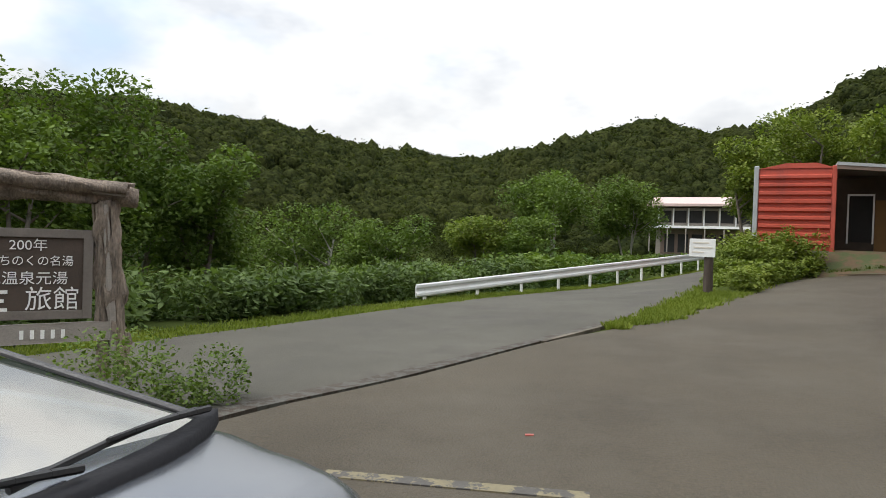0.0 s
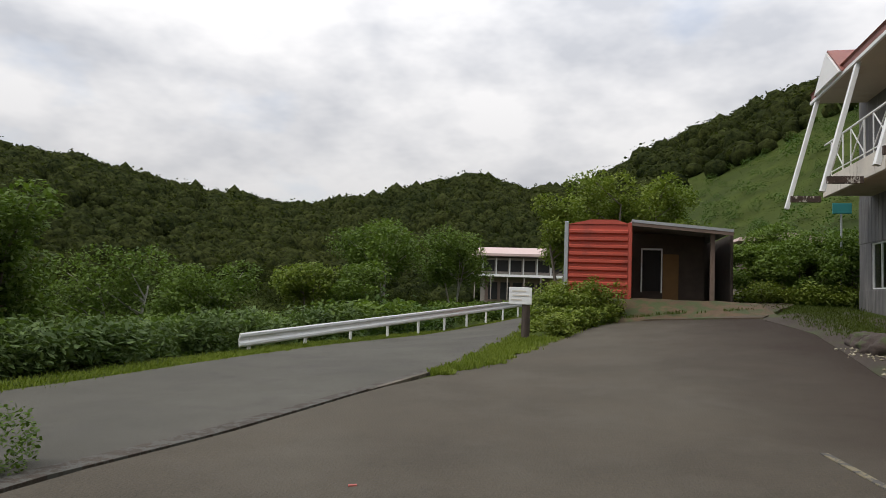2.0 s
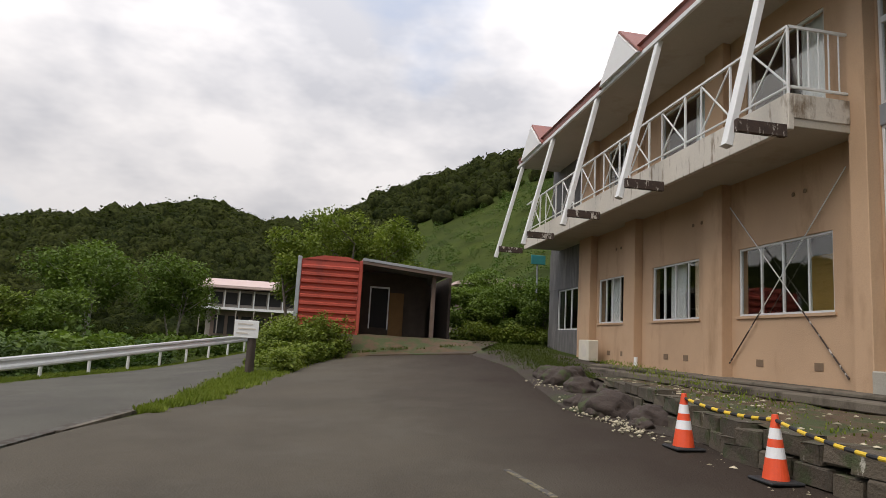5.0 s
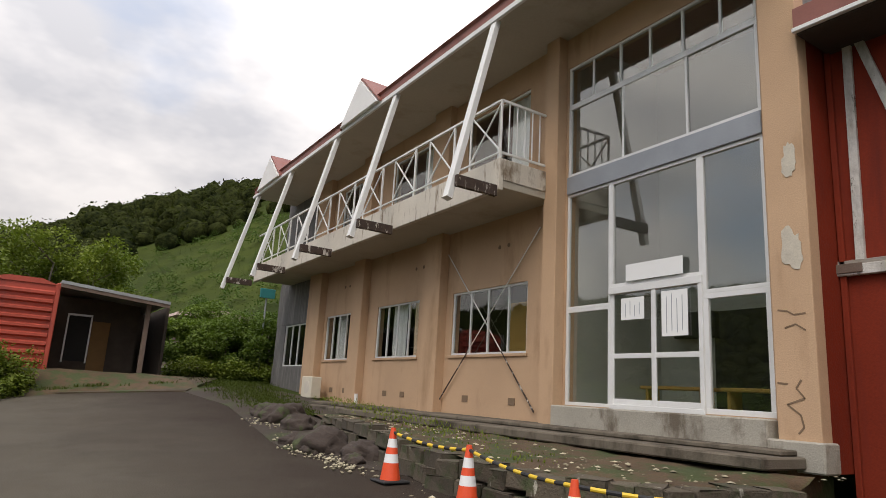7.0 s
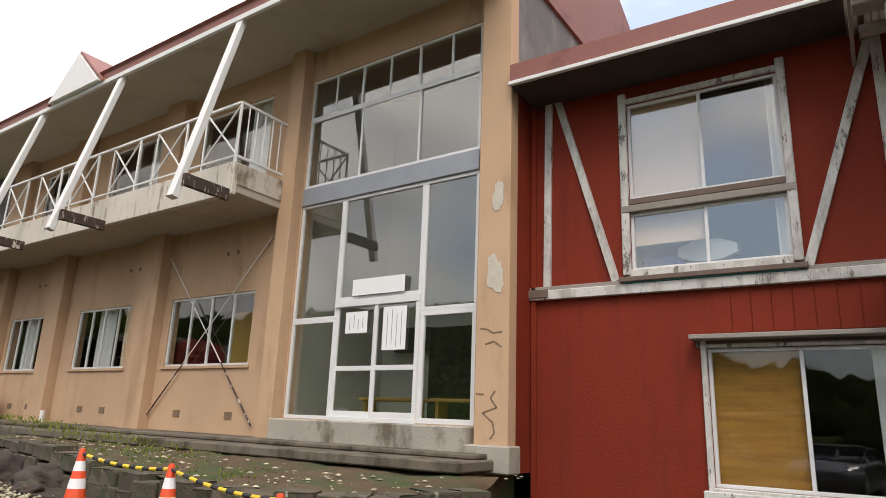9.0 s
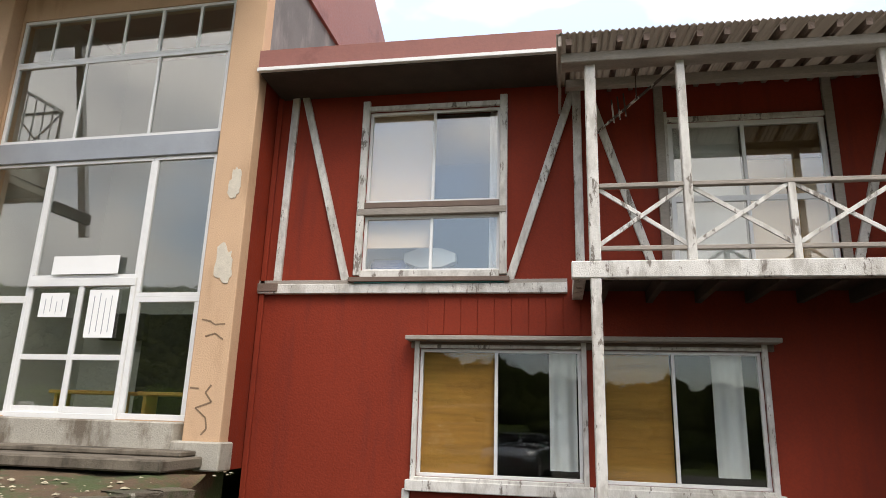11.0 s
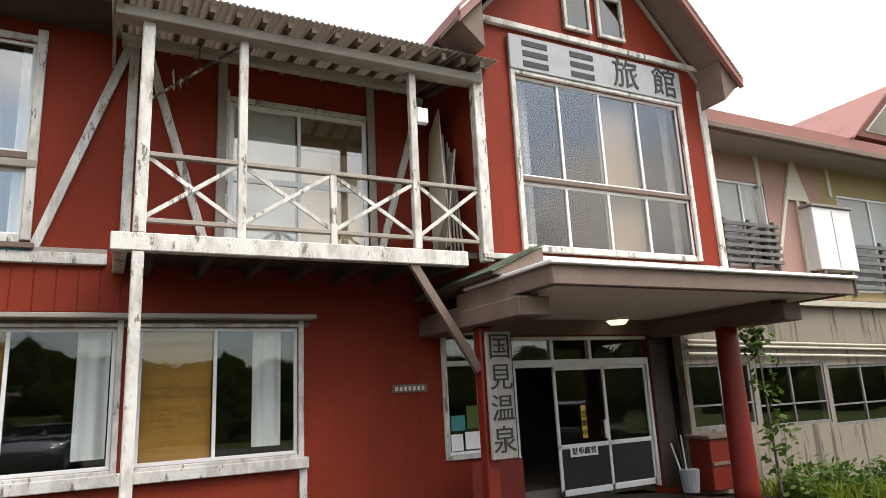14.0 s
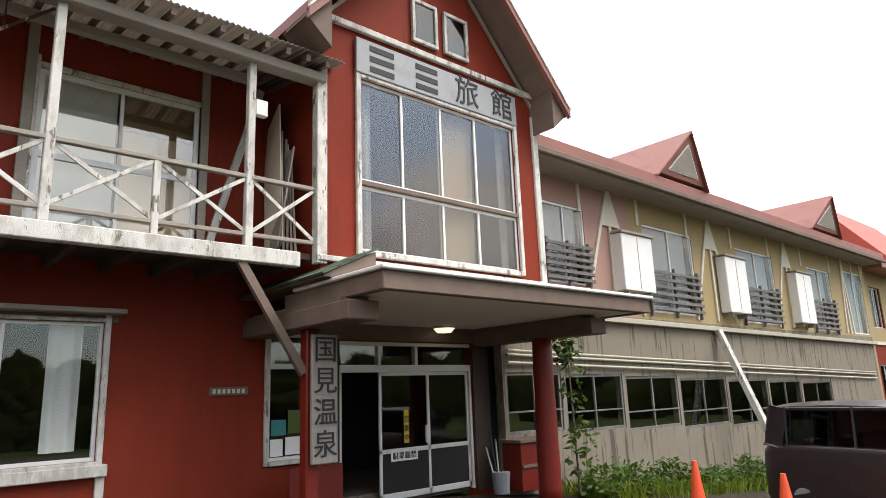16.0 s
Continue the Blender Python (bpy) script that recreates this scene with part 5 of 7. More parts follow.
for yc, zc in ((-13.9, 3.70), (-19.05, 3.45), (-24.1, 3.36)):
    ub = thing("wall_cupboard", (KX - 0.15, yc, zc), "white sheet metal cupboard hung on the wing wall", "cupboard", "wall cupboards")
    part("body", box(KX - 0.32, KX - 0.03, yc - 0.65, yc + 0.65, zc, 5.06, 0.015), WHITESHEET, ub)
    part("lid", box(KX - 0.37, KX - 0.03, yc - 0.70, yc + 0.70, 5.06, 5.12, 0.01), GREYWOOD, ub)
    part("door_joint", box(KX - 0.326, KX - 0.32, yc - 0.01, yc + 0.01, zc + 0.05, 5.0), GREYWOOD, ub)
    part("bracket", box(KX - 0.28, KX - 0.03, yc - 0.5, yc - 0.44, zc - 0.12, zc - 0.003), GREYWOOD, ub)
    part("bracket", box(KX - 0.28, KX - 0.03, yc + 0.44, yc + 0.5, zc - 0.12, zc - 0.003), GREYWOOD, ub)
solo("leaning_beam", beam((KX - 0.12, -17.87, 2.94), (7.2, -18.33, float(grade(7.2, -18.33))), 0.2, 0.12, 0.01), WHITEWOOD, "white timber prop leaning on the wing wall", "beam")
red2 = thing("far_red_building", (9, -38, 0), "red annexe building beyond the wing", "building")
part("wall", wall(8.9, 9.1, -46, -31.9, -0.8, 6.6, [(-34.6, -33.0, 3.6, 5.4), (-34.6, -33.0, 0.6, 2.0), (-38, -36.2, 3.6, 5.4)]), REDWALL, red2)
part("roof", prism([(8.2, 6.3), (8.2, 6.5), (11.5, 10.4), (15, 6.4)], -46.3, -36.0, "y"), CONTRED, red2, "bright red sheet metal roof")
part("roof", prism([(7.9, 6.0), (7.9, 6.2), (12, 6.9), (15, 6.2)], -36.0, -31.9, "y"), PINKROOF, red2)
part("upper_cladding", wall(8.86, 8.896, -46, -31.9, 3.0, 6.3, [(-34.6, -33.0, 3.6, 5.4), (-38, -36.2, 3.6, 5.4)]), TANUPPER, red2, "khaki upper wall")
part("lower_band", box(8.84, 8.896, -46, -31.9, 2.86, 2.996), CREAM, red2)
for a, b, c, d in ((-34.6, -33.0, 3.6, 5.4), (-38, -36.2, 3.6, 5.4), (-34.6, -33.0, 0.6, 2.0)):
    w = window((8.95, (a + b) / 2, c), "aluminium window of the far annexe")
    pane_grid(w, 8.96, a, b, c, d, [(a + b) / 2], GLASS, 0.05)
part("inner_wall", box(9.6, 9.7, -46, -31.9, -0.8, 6.4), NEARBLACK, red2)

# ---- terrace in front of the tan building ----
ter = thing("terrace", (7.4, 12, 1.0), "old concrete terrace edge with rough earth below it", "terrace", kind="structure")
part("walkway", box(7.2, BX + 0.6, 4.5, 25.4, 0.94, 1.08, 0.02), CONC, ter, "stained concrete walkway slab")
part("walkway_step", box(7.75, BX + 0.6, 4.6, 25.3, 1.084, 1.15, 0.015), CONC, ter)
part("foot_wall", box(7.5, BX + 0.5, 4.62, 25.3, 0.3, 0.936), EARTH, ter, "dark earth foot under the slab")
STONELINE = [(7.3, 4.2), (5.6, 4.5), (5.05, 5.6), (4.92, 7.2), (5.1, 8.8), (5.4, 10.3), (5.9, 13.0), (6.2, 15.5)]
own = bmesh.new()
rows_ = []
for a, b in zip(STONELINE, STONELINE[1:]):
    for k in range(6):
        f = k / 6
        x, y = a[0] + (b[0] - a[0]) * f, a[1] + (b[1] - a[1]) * f
        zb = float(grade(x, y))
        line = []
        for i in range(9):
            g2 = i / 8
            xx = x + 0.08 + (7.62 - x) * g2
            zz_ = min(max(zb + 0.42, 0.78) + 0.14 * g2, 0.93) + 0.05 * noise.noise(Vector((xx * 2, y * 2, 0)))
            line.append(own.verts.new((xx, y, zz_)))
        rows_.append(line)
for r0, r1 in zip(rows_, rows_[1:]):
    for i in range(8):
        own.faces.new((r0[i], r0[i + 1], r1[i + 1], r1[i]))
part("earth_bank", own, EARTH, ter, "bare earth with moss and rubble", True)
random.seed(4)
sw = thing("stone_wall", (6.2, 8, 0.4), "low dry wall of squared grey stones along the yard", "wall", kind="structure")
shapes = []
for k in range(5):
    own = bmesh.new()
    bmesh.ops.create_cube(own, size=1)
    bmesh.ops.bevel(own, geom=own.edges[:], offset=0.05, segments=2, affect="EDGES")
    for v in own.verts:
        v.co += Vector([random.uniform(-0.045, 0.045) for _ in range(3)])
    me = bpy.data.meshes.new("stone")
    own.to_mesh(me)
    own.free()
    me.materials.append(STONE)
    shapes.append(me)


def stone(parent, at, size, turn):
    ob = new("stone", random.choice(shapes))
    ob.parent = parent
    ob.location = Vector(at) - ORIGIN[parent.name]
    ob.scale = size
    ob.rotation_euler = (random.uniform(-0.03, 0.03), random.uniform(-0.04, 0.04), turn + random.uniform(-0.05, 0.05))


for a, b in zip(STONELINE[:-1], STONELINE[1:-1]):
    L = math.hypot(b[0] - a[0], b[1] - a[1])
    ang = math.atan2(b[1] - a[1], b[0] - a[0])
    for course in range(2):
        s = random.uniform(0, 0.2)
        while s < L:
            w_ = random.uniform(0.26, 0.56)
            f = (s + w_ / 2) / L
            x, y = a[0] + (b[0] - a[0]) * f, a[1] + (b[1] - a[1]) * f
            zb = float(grade(x, y))
            h_ = (max(min(max(zb + 0.42, 0.80), 0.98), zb + 0.2) - zb) / 2
            stone(sw, (x + 0.03 * course + random.uniform(-0.025, 0.025), y, zb + h_ * (course + 0.5) + random.uniform(-0.03, 0.03)), (w_ * random.uniform(0.9, 1.02), 0.36, h_ * random.uniform(0.88, 1.08)), ang)
            s += w_
for k, (x, y, s) in enumerate(((4.65, 10.4, 0.45), (4.95, 9.6, 0.34), (5.2, 13.9, 0.45), (5.05, 11.3, 0.32), (4.35, 10.2, 0.2), (5.2, 12.9, 0.36), (4.6, 9.2, 0.18), (4.45, 11.1, 0.25), (5.3, 14.9, 0.4), (5.6, 14.6, 0.4))):
    own = bmesh.new()
    bmesh.ops.create_icosphere(own, subdivisions=4, radius=s)
    for v in own.verts:
        d_ = v.co / s + Vector((k * 7, 0, 0))
        v.co *= 1 + 0.30 * noise.noise(d_ * 1.5) + 0.16 * noise.noise(d_ * 3.7) + 0.09 * noise.noise(d_ * 8.3) + 0.05 * noise.noise(d_ * 18)
        v.co = Vector((x, y, float(grade(x, y)) + s * 0.1)) + Vector((v.co.x, v.co.y * 1.1, v.co.z * 0.72))
    solo("boulder", own, ROCK, "dark mossy boulder at the edge of the yard", "rock", group="boulders", smooth=True)
own = None
v, f = [], []
for k in range(800):
    y = random.uniform(4.2, 14.5)
    xs = np.interp(y, [p[1] for p in STONELINE], [p[0] for p in STONELINE])
    x = xs + random.uniform(-0.7, 1.6)
    z = min(max(float(grade(x, y)) + 0.42, 0.78) + 0.14 * (x - xs) / 2.4, 0.93) + 0.02 if x > xs + 0.15 else float(grade(x, y)) + 0.02
    r = 0.006 + 0.05 * random.random() ** 3
    n0 = len(v)
    v += [(x + r * random.uniform(0.6, 1.3) * dx, y + r * random.uniform(0.6, 1.3) * dy, z + 0.35 * r * dz) for dx, dy, dz in ((1, 0, 0), (-1, 0, 0), (0, 1, 0), (0, -1, 0), (0, 0, 1), (0, 0, -0.6))]
    f += [(n0 + a, n0 + b, n0 + c) for a, b, c in ((0, 2, 4), (2, 1, 4), (1, 3, 4), (3, 0, 4), (2, 0, 5), (1, 2, 5), (3, 1, 5), (0, 3, 5))]
for k in range(420):  # pale gravel gathered at the foot of the boulders
    bx, by, bs = random.choice(((4.35, 9.1, 0.35), (4.3, 10.2, 0.4), (4.7, 11.4, 0.4), (4.9, 13.9, 0.5)))
    x, y, r = bx + random.gauss(0, bs * 0.4), by + random.gauss(0, bs), 0.012 + 0.03 * random.random() ** 2
    z, n0 = float(grade(x, y)) + 0.045, len(v)
    v += [(x + r * dx, y + r * dy, z + 0.6 * r * dz) for dx, dy, dz in ((1, 0, 0), (-1, 0, 0), (0, 1, 0), (0, -1, 0), (0, 0, 1), (0, 0, -1.6))]
    f += [(n0 + a, n0 + b, n0 + c) for a, b, c in ((0, 2, 4), (2, 1, 4), (1, 3, 4), (3, 0, 4), (2, 0, 5), (1, 2, 5), (3, 1, 5), (0, 3, 5))]
raw("rubble", v, f, CHIPS, "pale stone chips scattered on the bank", "rubble", "stuff")

# ---- traffic cones and bar ----


def cone(x, y, h=0.72, plain=False):
    z = float(grade(x, y)) + 0.022
    c = thing("traffic_cone", (x, y, z), "plain orange traffic cone on a black foot" if plain else "orange traffic cone with two white bands", "cone", "cones")
    part("foot", box(x - 0.19, x + 0.19, y - 0.19, y + 0.19, z, z + 0.035, 0.012), BLACK, c)
    r = lambda t: 0.135 * (1 - t) + 0.03 * t
    for a, b, m, n in ((0.03, 0.36, PLASTICRED, "cone_body"), (0.36, 0.52, PLASTICWHITE, "white_band"), (0.52, 0.64, PLASTICRED, "cone_body"), (0.64, 0.80, PLASTICWHITE, "white_band"), (0.80, 1.0, PLASTICRED, "cone_top")):
        m, n = (PLASTICRED, "cone_body") if plain else (m, n)
        part(n, rod((x, y, z + a * h), (x, y, z + b * h), r(a), r(b), 24), m, c)
    return c, Vector((x, y, z + h * 0.92))


c1, t1 = cone(4.45, 7.85, 0.67)
c2, t2 = cone(4.58, 6.36, 0.67)
c3, t3 = cone(4.3, 4.45, 0.67)
cone(4.55, -8.6, 0.8, True)
cone(3.4, -8.5, 0.71, True)
for p, q in ((t1, t2), (t2, t3), (t3, Vector((5.6, 3.2, 0.85)))):
    bar = thing("cone_bar", p, "yellow and black striped bar between traffic cones", "bar", "cone bars")
    n = 14
    for k in range(n):
        sag = lambda t: p.lerp(q, t) - Vector((0, 0, 0.05 * 4 * t * (1 - t)))
        part("stripe", rod(sag(k / n), sag((k + 1) / n), 0.02, seg=8), YELLOW if k % 2 else BLACK, bar)

# ---- air conditioner and pipe by the tan wall ----
ANGLED = True
ac = thing("air_conditioner", (BX - 0.4, 18.6, 1.12), "cream outdoor air conditioner unit beside the wall", "air conditioner")
part("casing", box(BX - 0.62, BX - 0.3, 18.75, 19.5, 1.2, 1.86, 0.02), CREAM, ac)
part("fan_grille", rod((BX - 0.626, 19.08, 1.53), (BX - 0.615, 19.08, 1.53), 0.2, 0.2, 20), KERB, ac)
for a in (18.78, 19.4):
    part("foot", box(BX - 0.62, BX - 0.3, a, a + 0.08, 1.12, 1.2), CONC, ac)
solo("vent_pipe", rod((BX - 0.3, 16.4, 1.12), (BX - 0.3, 16.4, 1.43), 0.05, seg=12), WHITESHEET, "short white pipe by the wall", "pipe")

# ---- red container and shed ----
ANGLED = False
cz = 1.55
con = thing("freight_container", (0.3, 27, cz), "rust-red ribbed steel freight container half hidden by brush", "container")
part("body", box(-0.92, 1.32, 24.82, 30.5, cz, 4.30, 0.02), CONTRED, con)
for k in range(9):
    z = cz + 0.3 + k * 0.27
    part("rib", prism([(24.82, z - 0.09), (24.72, z - 0.04), (24.72, z + 0.04), (24.82, z + 0.09)], -0.87, 1.21, "x"), CONTRED, con)
part("roof_cap", prism([(-0.87, 4.29), (1.30, 4.29), (0.8, 4.46), (-0.1, 4.46)], 24.78, 30.4, "y"), CONTRED, con)
part("corner_post", box(-1.04, -0.89, 24.74, 24.9, cz, 4.38, 0.02), GALV, con, "grey corner post")
part("corner_post", box(1.22, 1.36, 24.74, 24.9, cz, 4.36, 0.02), CONTRED, con)
shed = thing("shed", (3, 27, cz), "dark open lean-to shed with a sheet roof beside the container", "shed")
part("roof", prism([(1.34, 4.36), (1.34, 4.46), (4.74, 4.16), (4.74, 4.06)], 24.6, 30, "y"), GALV, shed, "grey corrugated sheet roof")
part("eaves_board", prism([(1.34, 4.24), (1.34, 4.40), (4.74, 4.10), (4.74, 3.94)], 24.62, 24.70, "y"), DARKWOOD, shed)
part("post", box(4.05, 4.2, 25.0, 25.15, 1.2, 4.05, 0.01), DARKWOOD, shed)
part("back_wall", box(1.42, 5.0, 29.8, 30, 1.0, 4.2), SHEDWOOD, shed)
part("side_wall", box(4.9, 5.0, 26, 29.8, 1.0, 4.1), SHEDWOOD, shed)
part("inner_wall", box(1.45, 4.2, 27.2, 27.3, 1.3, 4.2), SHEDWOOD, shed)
part("door_frame", merged(merged(box(1.85, 1.9, 27.12, 27.2, 1.9, 3.6), box(2.6, 2.65, 27.12, 27.2, 1.9, 3.6)), box(1.85, 2.65, 27.12, 27.2, 3.55, 3.62)), ALU, shed)
part("door_pane", box(1.9, 2.6, 27.15, 27.17, 1.95, 3.55), NEARBLACK, shed)
part("plywood", box(2.67, 3.25, 27.1, 27.18, 1.6, 3.4), DARKOCHRE, shed, "brown plywood panel")
part("floor", box(1.42, 5.0, 24.9, 29.8, 1.2, 1.6), EARTH, shed)

ramp_ = bmesh.new()
rows_ = []
for i in range(16):
    x = 0.4 + 5.0 * i / 15
    y0 = float(np.interp(x, [0.2, 1.6, 3.2, 5.4], [22.5, 23.2, 22.2, 21.3]))
    line = []
    for j in range(9):
        y = y0 + (25.2 - y0) * j / 8
        g0 = float(grade(x, y))
        rise = smooth(j / 7.0)
        line.append(ramp_.verts.new((x, y, g0 + 0.015 + (1.62 - g0) * float(rise) + 0.07 * noise.noise(Vector((x * 2.1, y * 2.1, 3))) * (j > 0))))
    rows_.append(line)
for r0, r1 in zip(rows_, rows_[1:]):
    for j in range(8):
        ramp_.faces.new((r0[j], r1[j], r1[j + 1], r0[j + 1]))
solo("earth_ramp", ramp_, EARTH, "bare brown earth slope below the shed", "earth", "structure", smooth=True)

hut = thing("hut", (10.2, 41, 4.2), "low hut with a faded pink roof behind the bushes", "hut")
part("wall", box(8.6, 12.6, 40.2, 43, 3.4, 5.2), DARKWOOD, hut)
part("roof", prism([(8.0, 5.1), (8.1, 5.3), (10.6, 5.62), (13.1, 5.3), (13.2, 5.1)], 39.8, 43.4, "y"), PALEROOF, hut, "faded pink sheet roof")
solo("teal_board", box(8.75, 9.4, 27.4, 27.46, 5.1, 5.5, 0.01), BLUEGREEN, "teal board fixed above the bushes", "board")
solo("board_pole", rod((9.07, 27.5, 1.0), (9.07, 27.5, 5.45), 0.04, seg=8), GALV, "thin grey pole behind the bushes", "pole")

# ---- chalet up the road ----
ch = thing("chalet", (-8, 74, 1), "white two-storey chalet with a pink roof up the road", "house")
part("wall", box(-11.9, -3.0, 72.6, 80, 0.5, 5.6), GREYWOOD, ch)
part("roof", prism([(71.0, 5.75), (71.0, 6.0), (76, 7.0), (81, 6.0), (81, 5.75)], -12.7, -2.4, "x"), PALEROOF, ch, "pale pink roof")
part("balcony", box(-12.9, -2.6, 71.2, 72.6, 3.5, 3.75), WHITESHEET, ch)
part("lower_wall", box(-11.4, -3.2, 72.5, 72.7, 0.8, 3.4), DARKWOOD, ch)
for k in range(6):
    w_ = part("window", box(-11.6 + k * 1.5, -10.4 + k * 1.5, 72.5, 72.58, 4.1, 5.35), NEARBLACK, ch, "dark window")
    part("window_frame", box(-11.75 + k * 1.5, -11.62 + k * 1.5, 72.42, 72.6, 3.75, 5.6), WHITESHEET, w_)
    part("rail_post", box(-12.4 + k * 1.8, -12.3 + k * 1.8, 71.2, 71.3, 1.0, 3.5), GREYWOOD, ch)
    part("lower_opening", box(-11.0 + k * 1.35, -10.0 + k * 1.35, 72.4, 72.5, 1.0, 2.9), NEARBLACK, ch)

# ---- guard rail ----
gr = thing("guard_rail", (-7.5, 20, 0), "white steel guard rail along the road", "guard rail")
P0, DIR = Vector((-8.45, 15.31, 0)), Vector((math.sin(radians(13)), math.cos(radians(13)), 0))
SIDE = Vector((DIR.y, -DIR.x, 0))


def rail_at(s):
    p = P0 + DIR * s
    return Vector((p.x, p.y, 0.42 + 0.0425 * s))


own = bmesh.new()
prof = [(0.0, 0.0), (0.03, -0.03), (0.03, -0.09), (-0.02, -0.14), (-0.02, -0.20), (0.03, -0.25), (0.03, -0.31), (0.0, -0.35), (-0.02, -0.34), (-0.045, -0.2), (-0.045, -0.14), (-0.02, -0.01)]
rings_ = []
for s in np.linspace(-0.15, 24, 30):
    rings_.append([own.verts.new(rail_at(s) + SIDE * a + Vector((0, 0, b))) for a, b in prof])
for r0, r1 in zip(rings_, rings_[1:]):
    for k in range(len(prof)):
        own.faces.new((r0[k], r0[(k + 1) % 12], r1[(k + 1) % 12], r1[k]))
own.faces.new(rings_[0][::-1])
own.faces.new(rings_[-1])
bmesh.ops.recalc_face_normals(own, faces=own.faces[:])
part("beam", own, WHITEMETAL, gr)
for k in range(11):
    p = rail_at(0.3 + 2.3 * k)
    part("post", rod((p.x - 0.09, p.y, p.z - 1.1), (p.x - 0.09, p.y, p.z - 0.03), 0.05, seg=10), WHITEMETAL, gr)

# ---- small signs by the road ----
sg = thing("road_sign", (-1.85, 18.35, 0.4), "small white board with faded writing on a dark post", "sign")
part("post", rod((-1.78, 18.4, 0.2), (-1.80, 18.4, 1.85), 0.12, 0.11, 12, None, 0.15, 6), SHEDWOOD, sg)
part("board", box(-2.25, -1.63, 18.26, 18.29, 1.36, 1.82, 0.006), WHITEMETAL, sg)
for k, (a, b, c) in enumerate(((-2.17, -1.78, 1.70), (-2.15, -1.70, 1.58), (-2.19, -1.9, 1.46))):
    part("writing_bar", box(a, b, 18.25, 18.26, c, c + 0.035), KERB, sg)
R_ = Vector((-6.68, 4.96, 0))
AX, NRM = Vector((0.54, 0.84, 0)), Vector((0.84, -0.54, 0))
es = thing("welcome_sign", (-7.2, 4.2, 0), "dark wooden welcome board with white characters between log posts", "sign")


def on_sign(s, z, out=0.0):
    p = R_ + AX * s + NRM * out
    return Vector((p.x, p.y, z))


part("board", beam(on_sign(-2.3, 1.11), on_sign(-0.02, 1.11), 0.86, 0.05, up=NRM), SIGNBOARD, es)
for a, b, w_ in ((on_sign(-2.35, 1.53, 0.03), on_sign(0.0, 1.53, 0.03), 0.09), (on_sign(-2.35, 0.69, 0.03), on_sign(0.0, 0.69, 0.03), 0.09), (on_sign(-0.045, 0.65, 0.032), on_sign(-0.045, 1.57, 0.032), 0.09), (on_sign(-2.3, 0.65, 0.032), on_sign(-2.3, 1.57, 0.032), 0.09)):
    part("board_frame", beam(a, b, w_, 0.05, up=NRM), SIGNFRAME, es)
for s in (0.10, -2.6):
    part("log_post", rod(on_sign(s + 0.14, -0.1), on_sign(s, 1.90), 0.14, 0.11, 18, None, 0.9, 22, 3 + s), LOGWOOD, es, "gnarled weathered log", True)
part("log_roof", rod(on_sign(0.42, 1.93), on_sign(-3.0, 2.12), 0.085, 0.12, 16, None, 1.0, 30, 9), LOGWOOD, es, "gnarled weathered log", True)
part("log_roof", rod(on_sign(0.3, 2.02, 0.12), on_sign(-3.0, 2.2, 0.12), 0.07, 0.10, 10, None, 0.7, 16, 12), LOGWOOD, es, "", True)
for k in range(14):
    s0, s1 = -3.0 + 0.22 * (k % 5), 0.28 + 0.05 * (k % 3)
    z0, o0 = 2.10 + 0.022 * (k % 6) - 0.04, -0.14 + 0.022 * k
    part("bark_strip", rod(on_sign(s0, z0 + 0.1, o0), on_sign(s1, z0 - 0.10, o0), 0.028, 0.018, 7, None, 0.9, 14, 20 + k), LOGWOOD if k % 3 else GREYWOOD, es)
for k in range(9):
    a = 2 * math.pi * k / 9
    o = NRM * (0.10 * math.cos(a)) + AX * (0.10 * math.sin(a))
    part("bark_strip", rod(on_sign(0.23, -0.05) + o * 1.2, on_sign(0.10, 1.85) + o * 0.95, 0.04, 0.028, 7, None, 0.8, 16, 40 + k), LOGWOOD if k % 3 else GREYWOOD, es)
part("lower_plank", beam(on_sign(-2.5, 0.48, 0.1), on_sign(0.2, 0.52, 0.1), 0.20, 0.06, up=NRM), GREYWOOD, es)
for k in range(5):
    part("writing_bar", beam(on_sign(-0.62 + 0.09 * k, 0.46, 0.135), on_sign(-0.62 + 0.09 * k, 0.55, 0.135), 0.035, 0.008, 0, up=NRM), LETTER, es)
for body, s, z, size, sq in (("200年", -0.58, 1.40, 0.135, 1.0), ("みちのくの名湯", -0.56, 1.24, 0.115, 0.95), ("国見温泉元湯", -0.66, 1.06, 0.145, 1.0), ("旅館", -0.36, 0.84, 0.26, 0.95)):
    writing("sign_text", body, size, on_sign(s, z, 0.034), LETTER, es, (90, 0, 57.3), sq)
for s in (-0.86, -1.12):
    for dz, hw, hs in ((0.09, 0.02, 0.22), (-0.09, 0.02, 0.22), (0.0, 0.02, 0.16)):
        part("character_bar", beam(on_sign(s - hs / 2, 0.84 + dz, 0.034), on_sign(s + hs / 2, 0.84 + dz, 0.034), 0.035, 0.008, 0, up=NRM), LETTER, es)

# ---- cars ----


